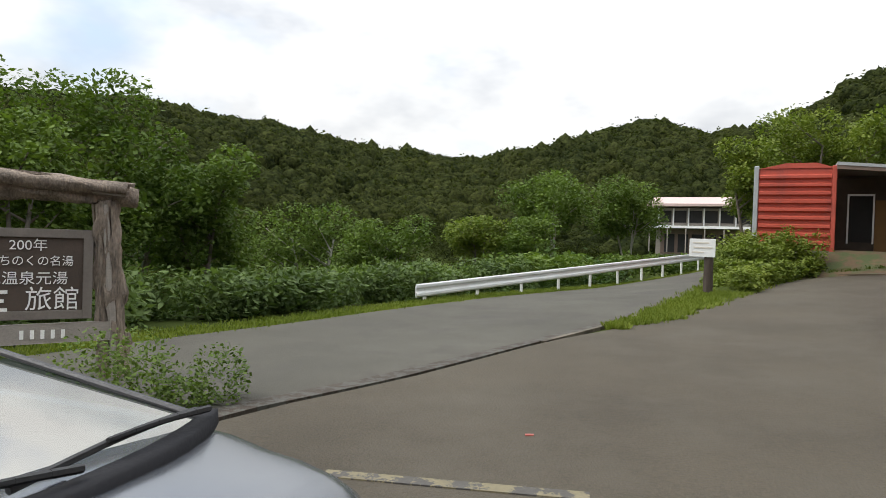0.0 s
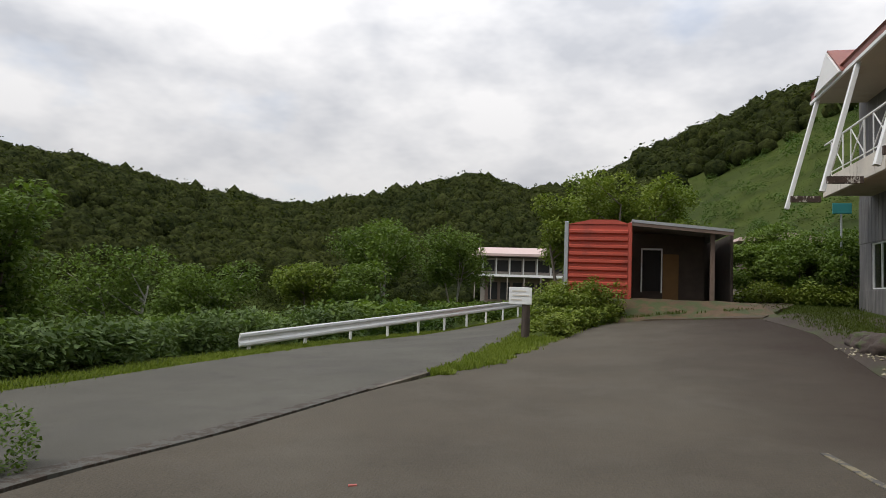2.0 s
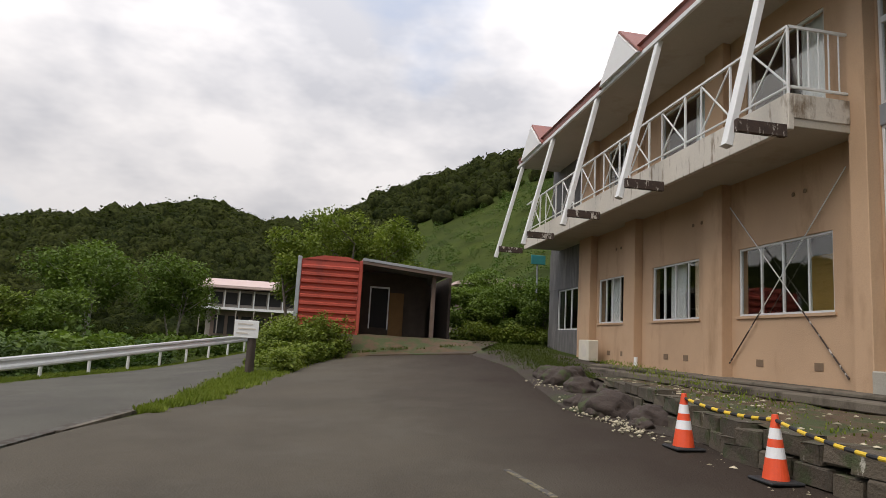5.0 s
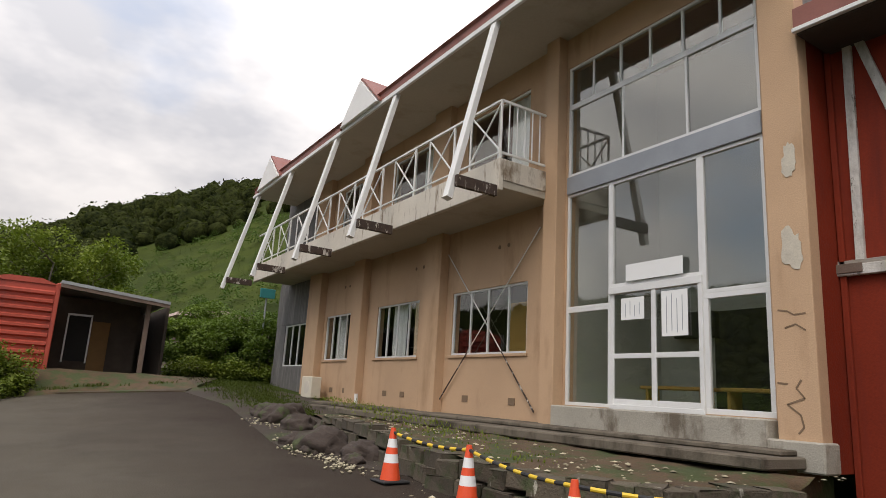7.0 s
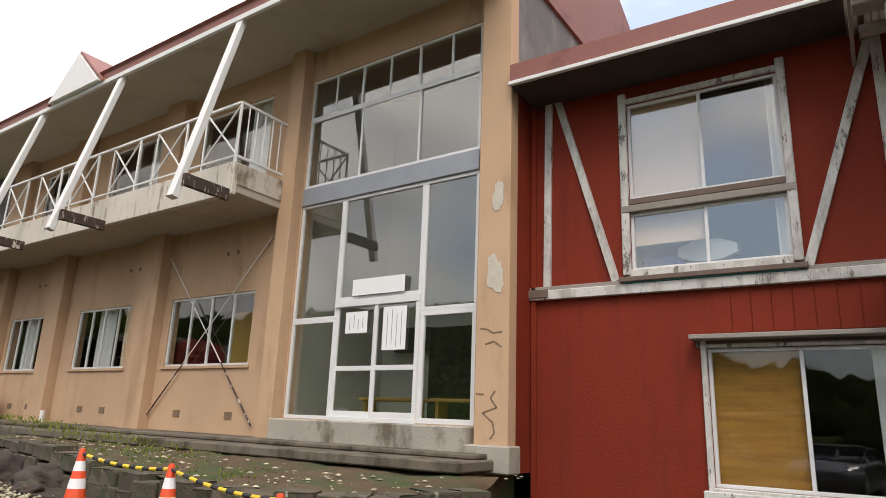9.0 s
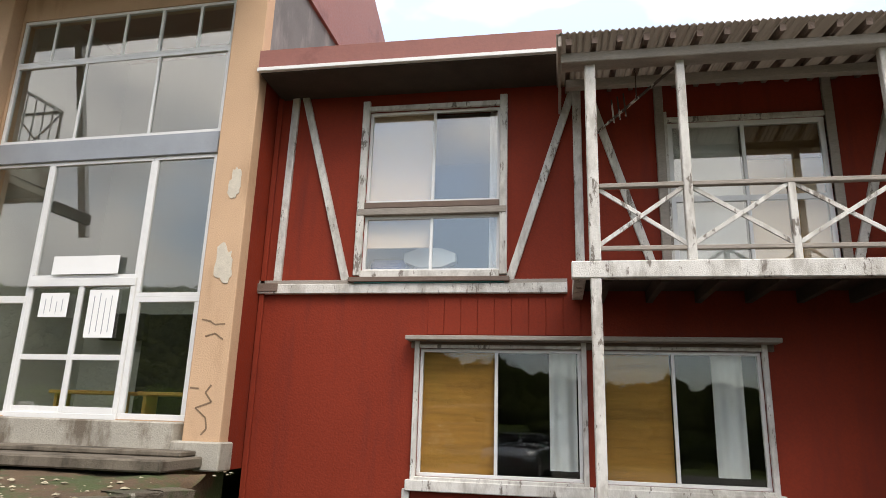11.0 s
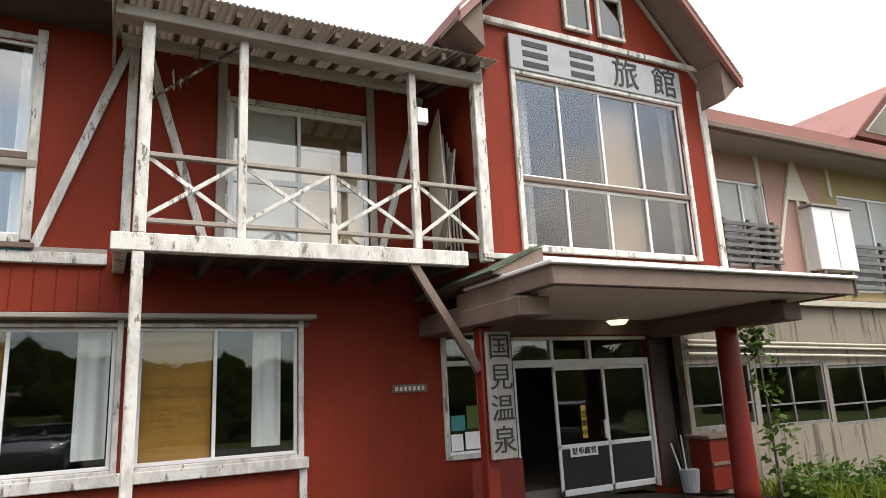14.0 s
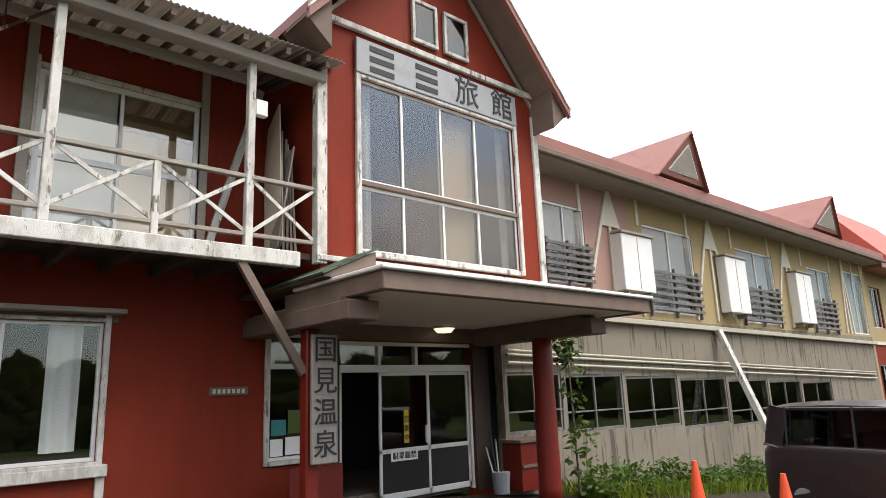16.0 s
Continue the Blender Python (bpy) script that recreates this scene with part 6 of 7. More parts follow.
def car(at, az, length, width, height, hood, cowl, nose, paint, label, boxy=False):
    """A small car: body lofted from cross sections along its length, with glass, wheels and lamps."""
    c = thing("car", at, label, "car")
    hx_, hy_ = math.sin(radians(az)), math.cos(radians(az))
    fwd, left, o = Vector((hx_, hy_, 0)), Vector((-hy_, hx_, 0)), Vector(at)
    W = lambda a, b, z: o + fwd * a + left * b + Vector((0, 0, z))
    L = length / 2
    # stations: distance forward, half width, belt height, crown height
    bl = cowl - 0.02 if boxy else cowl - 0.03
    st = [(-L, 0.80, 0.55, 0.62), (-L + 0.06, 0.92, bl - 0.08, bl + 0.02), (-L + 0.4, 1.0, bl, bl - 0.25), (L - hood - 0.35, 1.0, bl, bl - 0.25), (L - hood, 0.98, cowl - 0.05, cowl), (L - hood * 0.6, 0.96, cowl - 0.10, cowl - 0.02), (L - hood * 0.3, 0.96, cowl - 0.15, cowl - 0.06), (L - 0.12, 0.92, nose - 0.04, nose + 0.05), (L, 0.80, nose - 0.2, nose - 0.13)]
    own = bmesh.new()
    loops = []
    for a, hw, zb, zc in st:
        h = width / 2 * hw
        sec = [(h * 0.96, 0.22), (h * 1.0, 0.45), (h * 0.99, zb - 0.08), (h * 0.93, zb), (h * 0.78, zb + (zc - zb) * 0.6), (h * 0.4, zc), (0, zc + 0.015)]
        sec = sec + [(-y, z) for y, z in sec[-2::-1]]
        loops.append([own.verts.new(W(a, y, z)) for y, z in sec])
    for r0, r1 in zip(loops, loops[1:]):
        for k in range(len(r0) - 1):
            own.faces.new((r0[k], r1[k], r1[k + 1], r0[k + 1]))
        own.faces.new((r0[-1], r1[-1], r1[0], r0[0]))
    own.faces.new(loops[0])
    own.faces.new(loops[-1][::-1])
    bmesh.ops.recalc_face_normals(own, faces=own.faces[:])
    bmesh.ops.subdivide_edges(own, edges=own.edges[:], cuts=1, use_grid_fill=True, smooth=0.6)
    part("body", own, paint, c, "", True)
    # cabin
    cf, cb = L - hood - 0.02, -L + 0.12
    tf, tb = (cf - 0.75, cb + 0.15) if boxy else (cf - 1.75, cb + 0.5)
    zb, zt, wb, wt = cowl - 0.02, height, width / 2 * 0.93, width / 2 * (0.86 if boxy else 0.76)
    q = lambda a, b, z: W(a, b, z)
    roof_ = bmesh.new()
    rows2 = []
    for f in np.linspace(0, 1, 7):
        a = tf + (tb - tf) * f
        crown = 0.05 * math.sin(math.pi * (0.15 + 0.7 * f))
        rows2.append([roof_.verts.new(q(a, wt * b, zt - 0.05 + crown - 0.05 * b * b)) for b in np.linspace(-1, 1, 7)])
    for r0, r1 in zip(rows2, rows2[1:]):
        for k in range(6):
            roof_.faces.new((r0[k], r0[k + 1], r1[k + 1], r1[k]))
    part("roof", roof_, paint, c, "", True)
    ws = bmesh.new()
    rows3 = []
    for f in np.linspace(0, 1, 6):
        rows3.append([ws.verts.new(q(cf + (tf - cf) * f + 0.13 * (1 - b * b) * (1 - f), (wb + (wt - wb) * f) * b * 0.985, zb + (zt - 0.08 - zb) * f)) for b in np.linspace(-1, 1, 9)])
    for r0, r1 in zip(rows3, rows3[1:]):
        for k in range(8):
            ws.faces.new((r0[k], r0[k + 1], r1[k + 1], r1[k]))
    p = part("windscreen", ws, CAGLASS, c, "greenish windscreen reflecting the sky", True)
    for s in (-1, 1):
        part("pillar", beam(q(cf, s * wb * 0.99, zb), q(tf, s * wt, zt - 0.05), 0.028, 0.028, 0.008), DARKTRIM, c)
        part("roof_rail", beam(q(tf, s * wt, zt - 0.10), q(tb, s * wt, zt - 0.10), 0.05, 0.06, 0.015, up=(0, 0, 1)), paint, c)
        if boxy:
            part("rear_pillar", beam(q(cb + 0.13, s * wb * 0.99, zb - 0.04), q(tb + 0.10, s * wt * 1.0, zt - 0.07), 0.05, 0.30, 0.02, up=fwd), paint, c)
        sd = bmesh.new()
        v4 = [sd.verts.new(x) for x in (q(cf - 0.15, s * wb, zb), q(tf - 0.12, s * wt, zt - 0.12), q(tb, s * wt, zt - 0.12), q(cb + 0.1, s * wb, zb))]
        sd.faces.new(v4)
        bmesh.ops.solidify(sd, geom=sd.faces[:], thickness=0.01)
        part("side_glass", sd, TINTGLASS if boxy else CAGLASS, c, "dark side glass")
        for a in ((cf + cb) / 2, cb + 0.35):
            part("pillar", beam(q(a, s * wb * 1.0, zb), q(a, s * wt * 1.0, zt - 0.08), 0.09, 0.03, 0.006), DARKTRIM if boxy else paint, c)
        part("headlight", beam(q(L - 0.38, s * width * 0.436, nose + 0.018), q(L - 0.07, s * width * 0.352, nose - 0.055), 0.09, 0.05, 0.025, up=(0, 0, 1)), CHROME, c, "clear headlight")
        part("door_line", beam(q((cf + cb) / 2, s * width / 2 * 1.003, 0.3), q((cf + cb) / 2, s * width / 2 * 0.99, zb - 0.1), 0.012, 0.008, 0), DARKTRIM, c)
        part("door_handle", beam(q((cf + cb) / 2 + 0.15, s * width / 2 * 1.01, zb - 0.14), q((cf + cb) / 2 + 0.35, s * width / 2 * 1.01, zb - 0.14), 0.035, 0.03, 0.008), CHROME, c)
        for a in (L - 0.75, -L + 0.65):
            wh = part("wheel", rod(q(a, s * (width / 2 - 0.2), 0.3), q(a, s * (width / 2 - 0.0), 0.3), 0.3, 0.3, 24), BLACK, c, "black tyre")
            part("rim", rod(q(a, s * (width / 2 - 0.02), 0.3), q(a, s * (width / 2 + 0.012), 0.3), 0.2, 0.17, 20), GALV, wh, "silver wheel rim")
            part("wheel_arch", rod(q(a, s * (width / 2 - 0.3), 0.33), q(a, s * (width / 2 + 0.004), 0.33), 0.36, 0.36, 24), DARKTRIM, c)
    bk_ = bmesh.new()
    v4 = [bk_.verts.new(x) for x in (q(cb, -wb * 0.9, zb), q(cb, wb * 0.9, zb), q(tb, wt * 0.95, zt - 0.1), q(tb, -wt * 0.95, zt - 0.1))]
    bk_.faces.new(v4)
    bmesh.ops.solidify(bk_, geom=bk_.faces[:], thickness=0.01)
    part("rear_glass", bk_, CAGLASS, c)
    part("cabin_floor", beam(q(cb + 0.3, 0, bl - 0.2), q(cf - 0.3, 0, bl - 0.2), width * 0.86, 0.05, up=(0, 0, 1)), DARKTRIM, c)
    part("dashboard", beam(q(cf - 0.40, -wb * 0.8, zb - 0.13), q(cf - 0.40, wb * 0.8, zb - 0.13), 0.45, 0.10, 0.03, up=(0, 0, 1)), DARKTRIM, c)
    for s in (-0.35, 0.35):
        part("seat", beam(q(cf - 1.2, s, 0.5), q(cf - 1.38, s, 1.22), 0.5, 0.16, 0.05, up=fwd), DARKTRIM, c)
    base = lambda b, out, up: q(cf + 0.13 * (1 - b * b) + out, wb * b * 0.985, zb + up)
    cw = bmesh.new()
    bs = np.linspace(-0.97, 0.97, 15)
    lines = [[cw.verts.new(base(b, o * (1 - 0.5 * abs(b) ** 3), u)) for b in bs] for o, u in ((0.0, 0.012), (0.06, 0.046), (0.15, 0.050), (0.16, 0.0))]
    for r0, r1 in zip(lines, lines[1:]):
        for k in range(len(bs) - 1):
            cw.faces.new((r0[k], r0[k + 1], r1[k + 1], r1[k]))
    part("cowl", cw, COWLGREY, c, "grey plastic cowl", True)
    for b0, b1 in ((0.86, -0.12), (0.08, -0.8)):
        wp = ar = None
        bb = np.linspace(b0, b1, 9)
        for k in range(8):
            lift = lambda k: 0.062 + 0.03 * math.sin(math.pi * k / 8)
            wp = rod(base(bb[k], 0.03, lift(k)), base(bb[k + 1], 0.03, lift(k + 1)), 0.011, seg=6, bm=wp)
            if k < 5:
                ar = rod(base(bb[k], 0.085 - 0.009 * k, lift(k) + 0.012), base(bb[k + 1], 0.085 - 0.009 * (k + 1), lift(k + 1) + 0.012), 0.012 - 0.001 * k, seg=6, bm=ar)
        w1 = part("wiper", wp, BLACK, c, "black windscreen wiper")
        part("wiper_arm", ar, BLACK, w1)
    return c


AZ1 = 82
f1, l1 = Vector((math.sin(radians(AZ1)), math.cos(radians(AZ1)), 0)), Vector((-math.cos(radians(AZ1)), math.sin(radians(AZ1)), 0))
corner = Vector((-2.02, 2.19, 0.02))
car(corner - f1 * (1.85 - 0.80) - l1 * 0.76, AZ1, 3.7, 1.66, 1.28, 0.80, 0.93, 0.76, CARPAINT, "silver hatchback parked beside the welcome sign")
vz = float(grade(2.93, -11.36))
car((2.93, -11.36, vz + 0.02), -79, 3.4, 1.48, 1.70, 0.55, 1.10, 0.9, DARKCAR, "dark brown boxy small car parked by the wing", True)

# ---- plants ----
RNG = np.random.default_rng(11)


def leaf_cloud(p, size, droop=0.3, long=1.6):
    """Vertices and faces of one folded leaf at each point p, turned at random."""
    n = len(p)
    a = RNG.uniform(0, 2 * np.pi, n)
    t = RNG.normal(-droop, 0.5, n)
    d = np.stack([np.cos(a) * np.cos(t), np.sin(a) * np.cos(t), np.sin(t)], -1)
    s = np.cross(d, RNG.normal(0, 0.35, (n, 3)) + [0, 0, 1])
    s /= np.linalg.norm(s, axis=1)[:, None] + 1e-9
    k = (size * RNG.uniform(0.6, 1.3, n))[:, None]
    q = np.stack([p, p + d * k * long * 0.5 + s * k * 0.5, p + d * k * long, p + d * k * long * 0.5 - s * k * 0.5], 1)
    return q.reshape(-1, 3), np.arange(4 * n).reshape(n, 4)


def blob_points(c, r, n, flat=0.8):
    v = RNG.normal(0, 1, (n, 3))
    v /= np.linalg.norm(v, axis=1)[:, None]
    v *= (RNG.uniform(0.25, 1, n) ** 0.45)[:, None]
    return np.asarray(c) + v * np.array([r, r, r * flat])


def tree(x, y, h, r, leaves, leaf, mat, label, lean=0.0, bark=BARK, stems=1, low=0.25, name="tree", z0=None):
    z = float(relief(x, y)) - 0.1 if z0 is None else z0
    t = thing(name, (x, y, z), label, name.replace("_", " "))
    pts = []
    own = None
    for s in range(stems):
        a0 = RNG.uniform(0, 6.28)
        spread = 0.35 * r if stems > 1 else 0.1 * r
        base = Vector((x + 0.12 * s, y, z))
        top = Vector((x + spread * math.cos(a0) + lean, y + spread * math.sin(a0), z + h * 0.72))
        own = rod(base, top, 0.02 * h / stems ** 0.5 + 0.02, 0.01 * h / stems, 8, own, 0.3, 4, s)
        for k in range(int(9 / stems) + 3):
            f = RNG.uniform(low + 0.1, 1)
            b = base.lerp(top, f)
            a = RNG.uniform(0, 6.28)
            rr = r * RNG.uniform(0.45, 1.0) * (1.15 - 0.55 * f)
            e = b + Vector((math.cos(a) * rr, math.sin(a) * rr, h * RNG.uniform(0.05, 0.26)))
            own = rod(b, e, 0.007 * h, 0.002 * h, 5, own, 0.2, 2, k)
            pts.append((e, r * RNG.uniform(0.22, 0.42)))
            pts.append((b.lerp(e, 0.6), r * RNG.uniform(0.2, 0.35)))
        pts.append((top + Vector((0, 0, h * 0.15)), r * 0.4))
    part("trunk", own, bark, t, "", True)
    w_ = np.array([q[1] ** 2 for q in pts])
    cnt = np.maximum(6, (leaves * w_ / w_.sum()).astype(int))
    p = np.concatenate([blob_points(c, rr, n) for (c, rr), n in zip(pts, cnt)])
    v, f = leaf_cloud(p, leaf)
    ob = raw("crown", v - np.array([x, y, z]), f, mat, parent=t)
    return t


def shrub(name, spots, per, leaf, mat, label, category, droop=0.2, long=1.6):
    """Low leafy growth: spots are (x, y, z, radius, height)."""
    p = np.concatenate([blob_points((x, y, z + hh * 0.45), r, per, hh * 0.55 / r) for x, y, z, r, hh in spots])
    v, f = leaf_cloud(p, leaf, droop, long)
    return raw(name, v, f, mat, label, category, "stuff")


def rel(x, y):
    return float(relief(x, y))


# big broadleaf tree group behind the welcome sign
tree(-13.6, 9.2, 5.9, 2.3, 15000, 0.085, LEAF, "tall broadleaf tree behind the welcome sign", stems=2)
tree(-15.5, 8.0, 6.3, 2.6, 15000, 0.09, LEAF, "tall broadleaf tree behind the welcome sign", stems=2)
tree(-12.8, 12.0, 4.2, 1.8, 10000, 0.085, LEAF, "rounded broadleaf tree at the road's edge", stems=2)
tree(-16.5, 13.0, 5.0, 2.4, 9000, 0.09, LEAFDARK, "dark broadleaf tree below the road", stems=2)
tree(-11.4, 6.8, 3.9, 1.5, 8000, 0.075, LEAF, "leafy young tree behind the welcome sign", stems=2)
# trees beyond the guard rail
tree(-20.0, 25.5, 6.2, 3.0, 9000, 0.115, LEAF, "loose flowering tree below the road", bark=PALEBARK, stems=3)
tree(-16.3, 26.0, 4.6, 2.3, 8000, 0.11, LEAF, "loose flowering tree below the road", bark=PALEBARK, stems=3)
tree(-11.0, 34.0, 5.4, 2.9, 12000, 0.11, LEAF, "spreading tree with pale stems beyond the rail", bark=PALEBARK, stems=4, low=0.5, z0=-0.2)
tree(-7.6, 36.5, 5.0, 2.6, 10000, 0.11, LEAF, "spreading tree beyond the rail", bark=PALEBARK, stems=3, low=0.4, z0=-0.1)
tree(-12.6, 28.5, 3.6, 1.7, 7000, 0.10, LEAFLIGHT, "light green bushy tree beyond the rail", stems=3, z0=-0.9)
tree(-10.6, 29.0, 3.4, 1.6, 7000, 0.10, LEAF, "green bushy tree beyond the rail", stems=3, z0=-0.7)
# trees behind the container and shed
for x, y, h, r in ((-1.6, 35, 6.2, 2.2), (1.0, 39, 7.4, 2.8), (3.6, 40, 6.4, 2.6)):
    tree(x, y, h, r, 9500, 0.12, LEAFLIGHT, "light green tree on the slope behind the shed", stems=2, z0=float(grade(x, y)) + 0.2)
for x, y, h, r in ((7.6, 28.2, 2.3, 1.5), (9.0, 29.5, 2.8, 1.6), (6.3, 30.0, 2.2, 1.3), (9.6, 27.6, 2.6, 1.4), (8.4, 32, 3.2, 1.7), (10.6, 30.5, 3.0, 1.7)):
    tree(x, y, h, r, 9000, 0.085, LEAF, "dense green bush between shed and building", stems=3, low=0.05, name="bush", z0=float(grade(x, y)))

# undergrowth
spots = [(x, y, float(grade(x, y)) - 0.05, 0.45, RNG.uniform(0.7, 1.12)) for y in np.arange(3.5, 23, 0.30) for x in (np.interp(y, [0, 7, 14, 17.5, 22, 30], [-9.9, -9.5, -9.2, -8.9, -8.0, -6.2]) + RNG.uniform(-1.2, 0.15),)]
rear_ = [(x - RNG.uniform(0.9, 2.6), y, z - 0.3, 0.7, 1.15) for x, y, z, _, _ in spots]
shrub("brush", rear_, 300, 0.07, LEAF, "dark leafy brush behind the bamboo grass", "brush")
shrub("bamboo_grass", spots, 330, 0.072, SASA, "dense broad-leaved bamboo grass along the road", "bamboo grass", 0.1, 2.6)
spots = [(np.interp(y, [22, 34, 45], [-8.2, -5.4, -2.4]) - RNG.uniform(0.2, 2.4), y, float(grade(-6, y)) + 0.2, 0.6, 1.0) for y in np.arange(22, 42, 0.35)]
shrub("undergrowth", spots, 90, 0.15, LEAF, "leafy undergrowth behind the guard rail", "undergrowth")
spots = []
for k in range(130):
    y = RNG.uniform(19.6, 26.5)
    lo, hi = np.interp(y, [17, 20, 26.5], [-2.1, -2.0, -1.6]), np.interp(y, [17, 20, 24, 26.5], [-1.7, -0.9, 0.4, 2.2])
    x = RNG.uniform(lo, min(hi, -1.15) if y > 24.4 else hi)
    spots.append((x, y, float(grade(x, y)) + 0.5 * smooth((y - 19) / 5), RNG.uniform(0.2, 0.5), (0.2 + 0.7 * smooth((y - 19) / 5)) * RNG.uniform(0.5, 1.35)))
spots += [(x, RNG.uniform(23.4, 24.4), float(grade(x, 24)) + 0.4, RNG.uniform(0.25, 0.5), RNG.uniform(0.45, 1.3)) for x in np.arange(-2.2, 0.9, 0.2)]
for y in np.arange(18.6, 24.2, 0.13):  # low leaves spilling over the bank's edge
    x = float(np.interp(y, [16.9, 21.0, 24.2], [-1.2, -0.5, 1.25])) - RNG.uniform(-0.08, 0.45)
    spots.append((x, y, float(grade(x, y)) + 0.02, RNG.uniform(0.15, 0.3), RNG.uniform(0.3, 0.7)))
shrub("bank_growth", spots, 240, 0.07, LEAFLIGHT, "leafy weeds covering the bank below the container", "weeds")
own = bmesh.new()
n = 22
rows_ = []
for y in np.linspace(11.4, 27.5, n):
    lo, hi = np.interp(y, [11.4, 15.5, 20, 27.5], [-2.7, -2.45, -2.25, -1.0]), np.interp(y, [11.4, 12.8, 15.2, 16.9, 21.0, 25, 27.5], [-2.6, -1.9, -1.5, -1.2, -0.5, 1.6, 3.0])
    rows_.append([own.verts.new((lo + (hi - lo) * f, y, float(grade(lo + (hi - lo) * f, y)) + 0.02 + (0.5 * float(smooth((y - 17) / 7)) * math.sin(math.pi * min(1, f * 1.0) * 0.5) if f < 1 else 0) + 0.05 * noise.noise(Vector((f * 5, y, 0))))) for f in np.linspace(0, 1, 8)])
for r0, r1 in zip(rows_, rows_[1:]):
    for i in range(7):
        own.faces.new((r0[i], r0[i + 1], r1[i + 1], r1[i]))
solo("bank", own, TURF, "earth bank rising to the container", "bank", "structure", smooth=True)


def blades(name, pts, h, mat, label):
    n = len(pts)
    a = RNG.uniform(0, 6.28, n)
    hh = h * RNG.uniform(0.5, 1.3, n)
    d = np.stack([np.cos(a), np.sin(a), 0 * a], -1) * (hh * 0.5)[:, None]
    s = np.stack([-np.sin(a), np.cos(a), 0 * a], -1) * 0.012 * (1 + h)
    up = np.stack([0 * a, 0 * a, hh], -1)
    q = np.stack([pts - s, pts + s, pts + d * 0.5 + up * 0.7 + s * 0.6, pts + d + up], 1)
    return raw(name, q.reshape(-1, 3), np.arange(4 * n).reshape(n, 4), mat, label, "grass", "stuff")


def scatter(n, fx0, fx1, y0, y1, lift=0.0):
    y = RNG.uniform(y0, y1, n)
    x = fx0(y) + (fx1(y) - fx0(y)) * RNG.triangular(-0.12, 0.5, 1.12, n) + 0.16 * np.sin(y * 2.3) * np.sin(y * 5.1 + 1) + RNG.normal(0, 0.05, n)
    return np.stack([x, y, grade(x, y) + lift], -1)


edge = lambda y: np.interp(y, [p[1] for p in FAREDGE], [p[0] for p in FAREDGE])
blades("verge_grass", scatter(26000, lambda y: edge(y) - 1.0, lambda y: edge(y) + 0.05, 1, 40, -0.02), 0.06, GRASSBLADE, "mown bright grass verge along the road")
blades("bank_grass", scatter(20000, lambda y: np.interp(y, [11.2, 15, 20, 26], [-2.7, -2.45, -2.25, -1.8]), lambda y: np.interp(y, [11.2, 12.8, 15.2, 16.9, 21.5, 25], [-2.55, -1.85, -1.45, -1.1, -0.3, 1.3]), 11.3, 24), 0.10, GRASSBLADE, "bright grass on the verge below the bank")
blades("bank_weeds", scatter(1500, lambda y: np.interp(y, [p[1] for p in STONELINE], [p[0] for p in STONELINE]) + 0.1, lambda y: 7.3 + 0 * y, 4.5, 15, 0.42), 0.045, GRASSBLADE, "thin weeds on the terrace bank")
blades("track_grass", scatter(9000, lambda y: np.interp(y, [14, 20, 26], [5.4, 5.4, 6.2]), lambda y: np.interp(y, [14, 18, 27], [6.2, 7.2, 9.2]), 14.5, 27.5, 0.03), 0.055, SLOPEGRASS, "rough grass beside the gravel track")
blades("ramp_grass", np.array([(x, y, z + 0.02) for x, y, z in scatter(1600, lambda y: 0.6 + 0 * y, lambda y: 5.0 + 0 * y, 22.6, 24.4, 0.0) if math.sin(x * 3.1) * math.sin(y * 4 + x) > 0.1]) + np.array([0, 0, 0.16]), 0.09, SLOPEGRASS, "tufts of grass on the earth slope")
shrub("bush_skirt", [(RNG.uniform(5.3, 9.6), RNG.uniform(26.2, 27.6), float(grade(7, 27)) + 0.05, 0.4, RNG.uniform(0.35, 0.9)) for k in range(46)], 220, 0.075, LEAFLIGHT, "low leafy growth at the foot of the bushes", "weeds")
blades("wing_grass", scatter(5000, lambda y: 6.9 + 0 * y, lambda y: 8.5 + 0 * y, -24, -10.3, 0.0), 0.3, GRASSBLADE, "rough grass along the wing wall")
shrub("wing_bush", [(RNG.uniform(7.2, 8.1), y, float(grade(7.5, y)), 0.45, RNG.uniform(0.3, 0.85)) for y in np.arange(-21, -10.4, 0.5)], 260, 0.08, LEAFDARK, "leafy plants along the foot of the wing wall", "plants")
shrub("sign_shrub", [(-5.05, 4.3, 0.0, 0.34, 0.60), (-5.4, 4.1, 0.0, 0.38, 0.75), (-4.75, 4.5, 0.0, 0.26, 0.34), (-5.3, 4.4, 0.0, 0.45, 0.75), (-4.75, 4.9, 0, 0.3, 0.6)], 800, 0.03, LEAF, "small-leaved shrub beside the welcome sign", "shrub")
shrub("shrub_by_column", [(7.6, -10.1, 1.3, 0.30, 1.3), (7.55, -10.2, -0.1, 0.3, 1.2), (7.7, -10.0, 2.0, 0.22, 0.7)], 110, 0.10, LEAFDARK, "thin climbing plant beside the red column", "plant")
solo("shrub_stem", rod((7.6, -10.1, -0.3), (7.62, -10.05, 2.6), 0.025, 0.01, 6), BARK, "thin bare stem of the climbing plant", "stem")

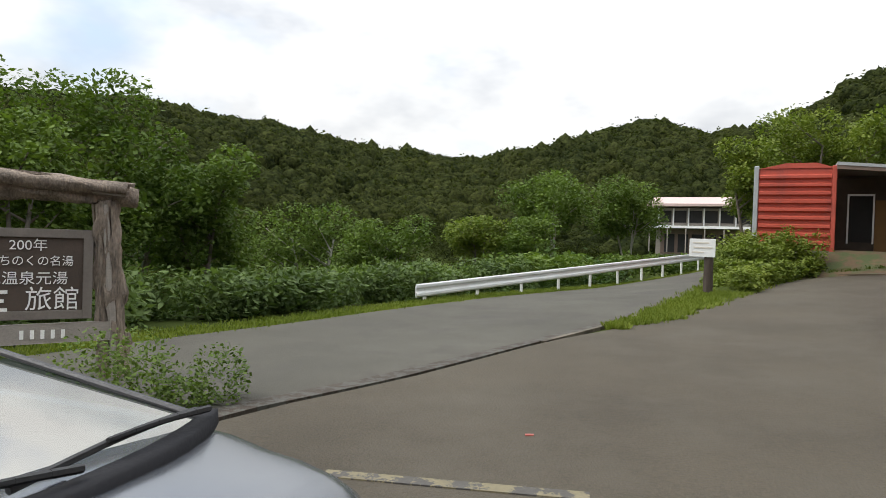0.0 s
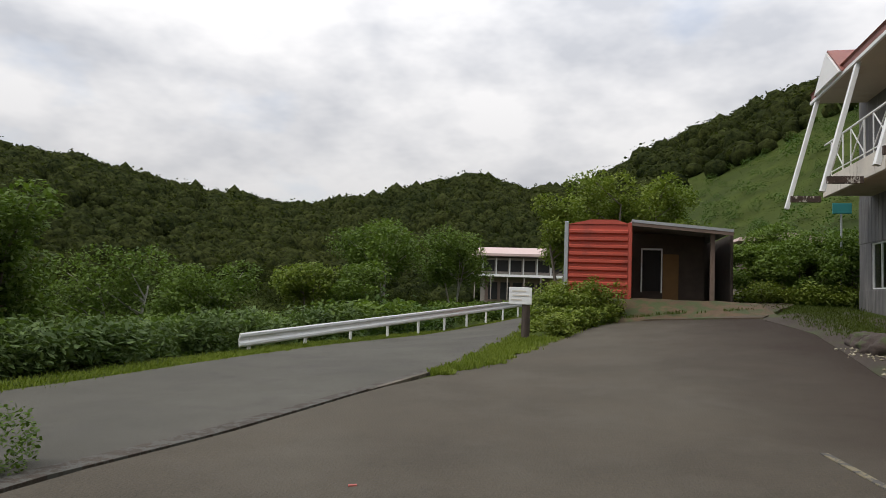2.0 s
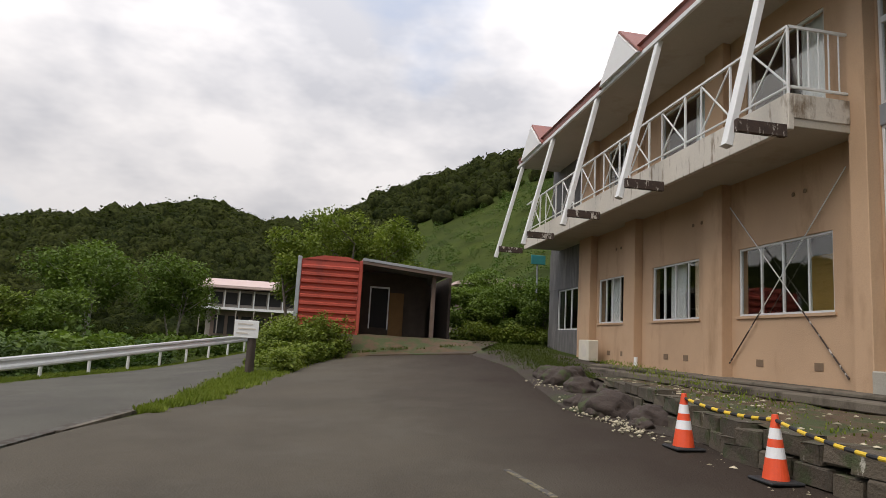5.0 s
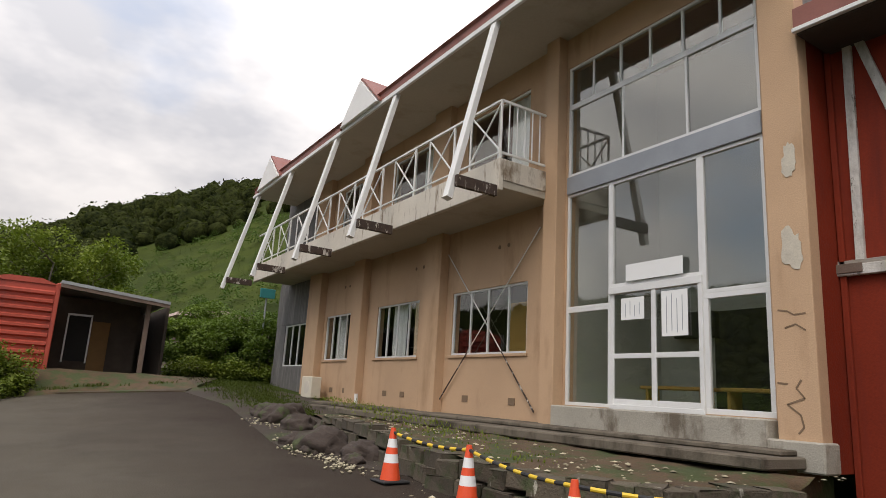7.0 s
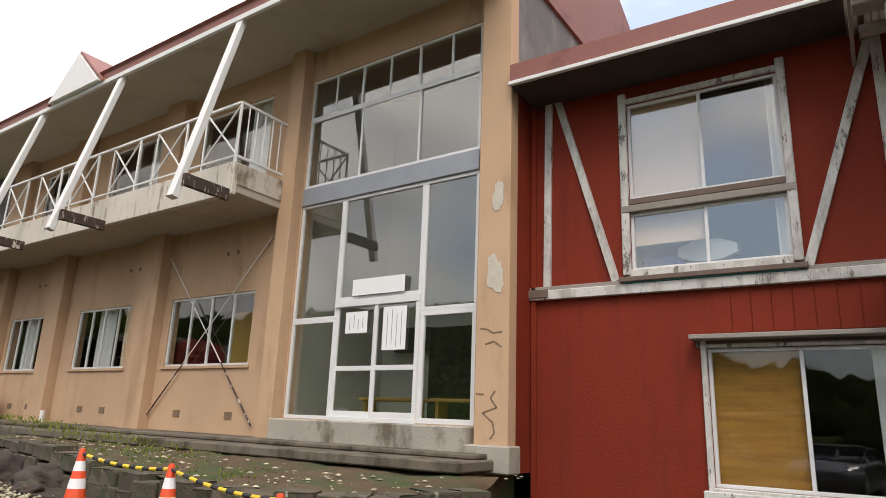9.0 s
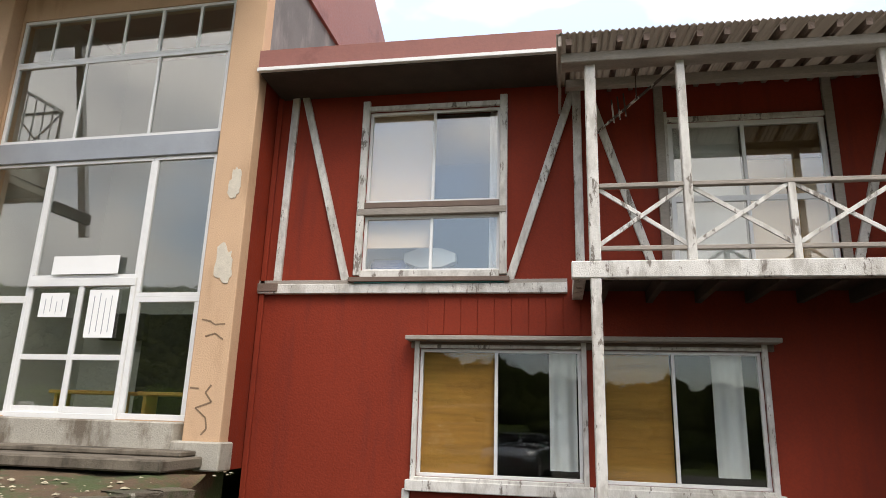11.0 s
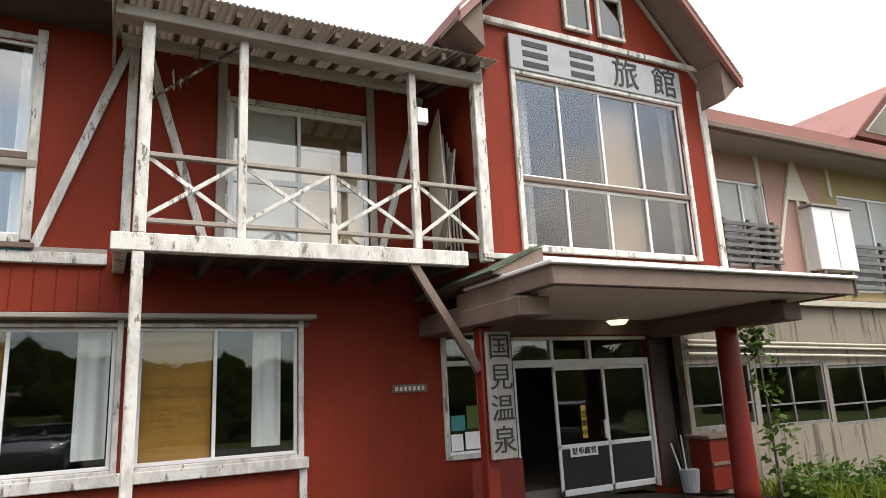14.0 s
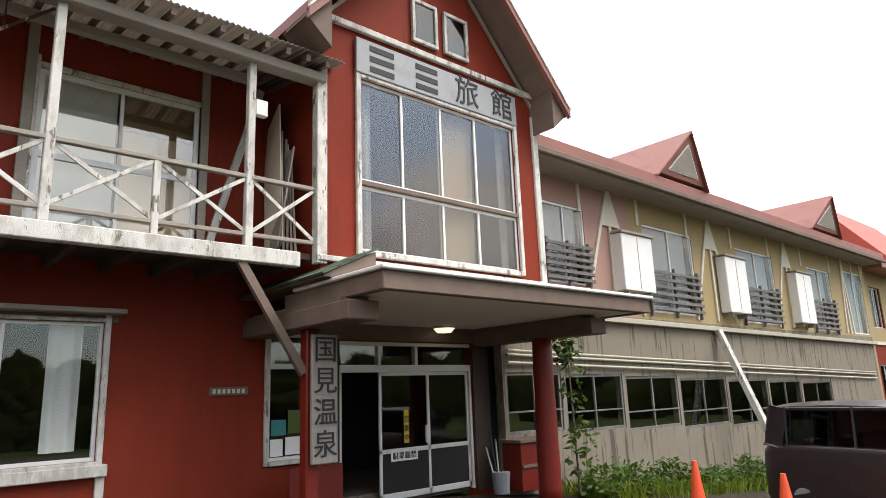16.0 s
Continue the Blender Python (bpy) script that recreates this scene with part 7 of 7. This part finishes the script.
# woods on the hills
PROTO, FINE = [], []
for k in range(6):
    core = bmesh.new()
    bmesh.ops.create_cube(core, size=1)
    bmesh.ops.subdivide_edges(core, edges=core.edges[:], cuts=1, use_grid_fill=True)
    cv = np.array([v.co.normalized()[:] for v in core.verts]) * 0.74 * (1 + 0.10 * RNG.normal(0, 1, (len(core.verts), 1)))
    cf = np.array([[v.index for v in f.verts] for f in core.faces])
    core.free()
    d = RNG.normal(0, 1, (52, 3))
    d /= np.linalg.norm(d, axis=1)[:, None]
    d[:, 2] = np.abs(d[:, 2]) * 1.0 - 0.15
    lv, lf = leaf_cloud(d * RNG.uniform(0.7, 1.0, (52, 1)), 0.17, 0.1, 1.2)
    PROTO.append((np.concatenate([cv, lv]), np.concatenate([cf, lf + len(cv)])))
    d = RNG.normal(0, 1, (150, 3))
    d /= np.linalg.norm(d, axis=1)[:, None]
    d[:, 2] = np.abs(d[:, 2]) - 0.15
    FINE.append(leaf_cloud(d * RNG.uniform(0.5, 1.0, (150, 1)), 0.12, 0.1, 1.3))


def woods(name, n, az0, az1, r0, r1, size, mat, label, flt=None, proto=PROTO):
    az = np.radians(RNG.uniform(az0, az1, n))
    r = np.sqrt(RNG.uniform(r0 ** 2, r1 ** 2, n))
    x, y = r * np.sin(az), r * np.cos(az)
    if flt is not None:
        keep = flt(np.degrees(az), r)
        x, y, r = x[keep], y[keep], r[keep]
    z = relief(x, y)
    vs, fs, o = [], [], 0
    for i in range(len(x)):
        lv, lf = proto[i % 6]
        s = size * min(1.1, max(0.62, r[i] / 230)) * RNG.uniform(0.45, 1.0) * (1 + 0.5 * RNG.uniform(0, 1) ** 4)
        a = RNG.uniform(0, 6.28)
        c, sn = math.cos(a) * s, math.sin(a) * s
        vs.append(np.stack([x[i] + lv[:, 0] * c - lv[:, 1] * sn, y[i] + lv[:, 0] * sn + lv[:, 1] * c, z[i] + s * 0.35 + lv[:, 2] * s * RNG.uniform(0.8, 1.25)], -1))
        fs.append(lf + o)
        o += len(lv)
    return raw(name, np.concatenate(vs), np.concatenate(fs), mat, label, "woods", "stuff", smooth=True)




def slope(az, r):
    """True where woods grow: not on the open hillside nor in front of the chalet."""
    a = np.radians(az)
    el = np.degrees(np.arctan2(relief(r * np.sin(a), r * np.cos(a)) - 1.6, r))
    return ~((az > 3) & (el < 6.2 + 0.62 * (az - 8.4))) & ~((az > -13) & (az < 1) & (r < 95))


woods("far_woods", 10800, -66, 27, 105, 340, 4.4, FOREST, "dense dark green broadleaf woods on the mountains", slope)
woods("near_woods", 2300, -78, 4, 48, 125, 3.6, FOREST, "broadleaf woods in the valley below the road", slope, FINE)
woods("valley_woods", 500, -80, -12, 26, 52, 2.2, LEAFDARK, "bushy growth on the slope below the road", None, FINE)
woods("slope_brush", 260, 3, 27, 36, 115, 2.0, LEAFDARK, "low dark shrubs on the grassy hillside", None, FINE)
woods("back_woods", 1300, -180, -72, 60, 235, 7.0, FOREST, "dark woods on the hill across the road")
sl = RNG.uniform(0, 1, (34000, 2))
az_, r_s = np.radians(3 + 24 * sl[:, 0]), 34 + 85 * sl[:, 1]
px_, py_ = r_s * np.sin(az_), r_s * np.cos(az_)
v, f = leaf_cloud(np.stack([px_, py_, relief(px_, py_) - 0.02], -1), 0.085, 0.1, 1.8)
raw("slope_grass", v, f, SLOPEGRASS, "tall bright grass on the hillside", "grass", "stuff")
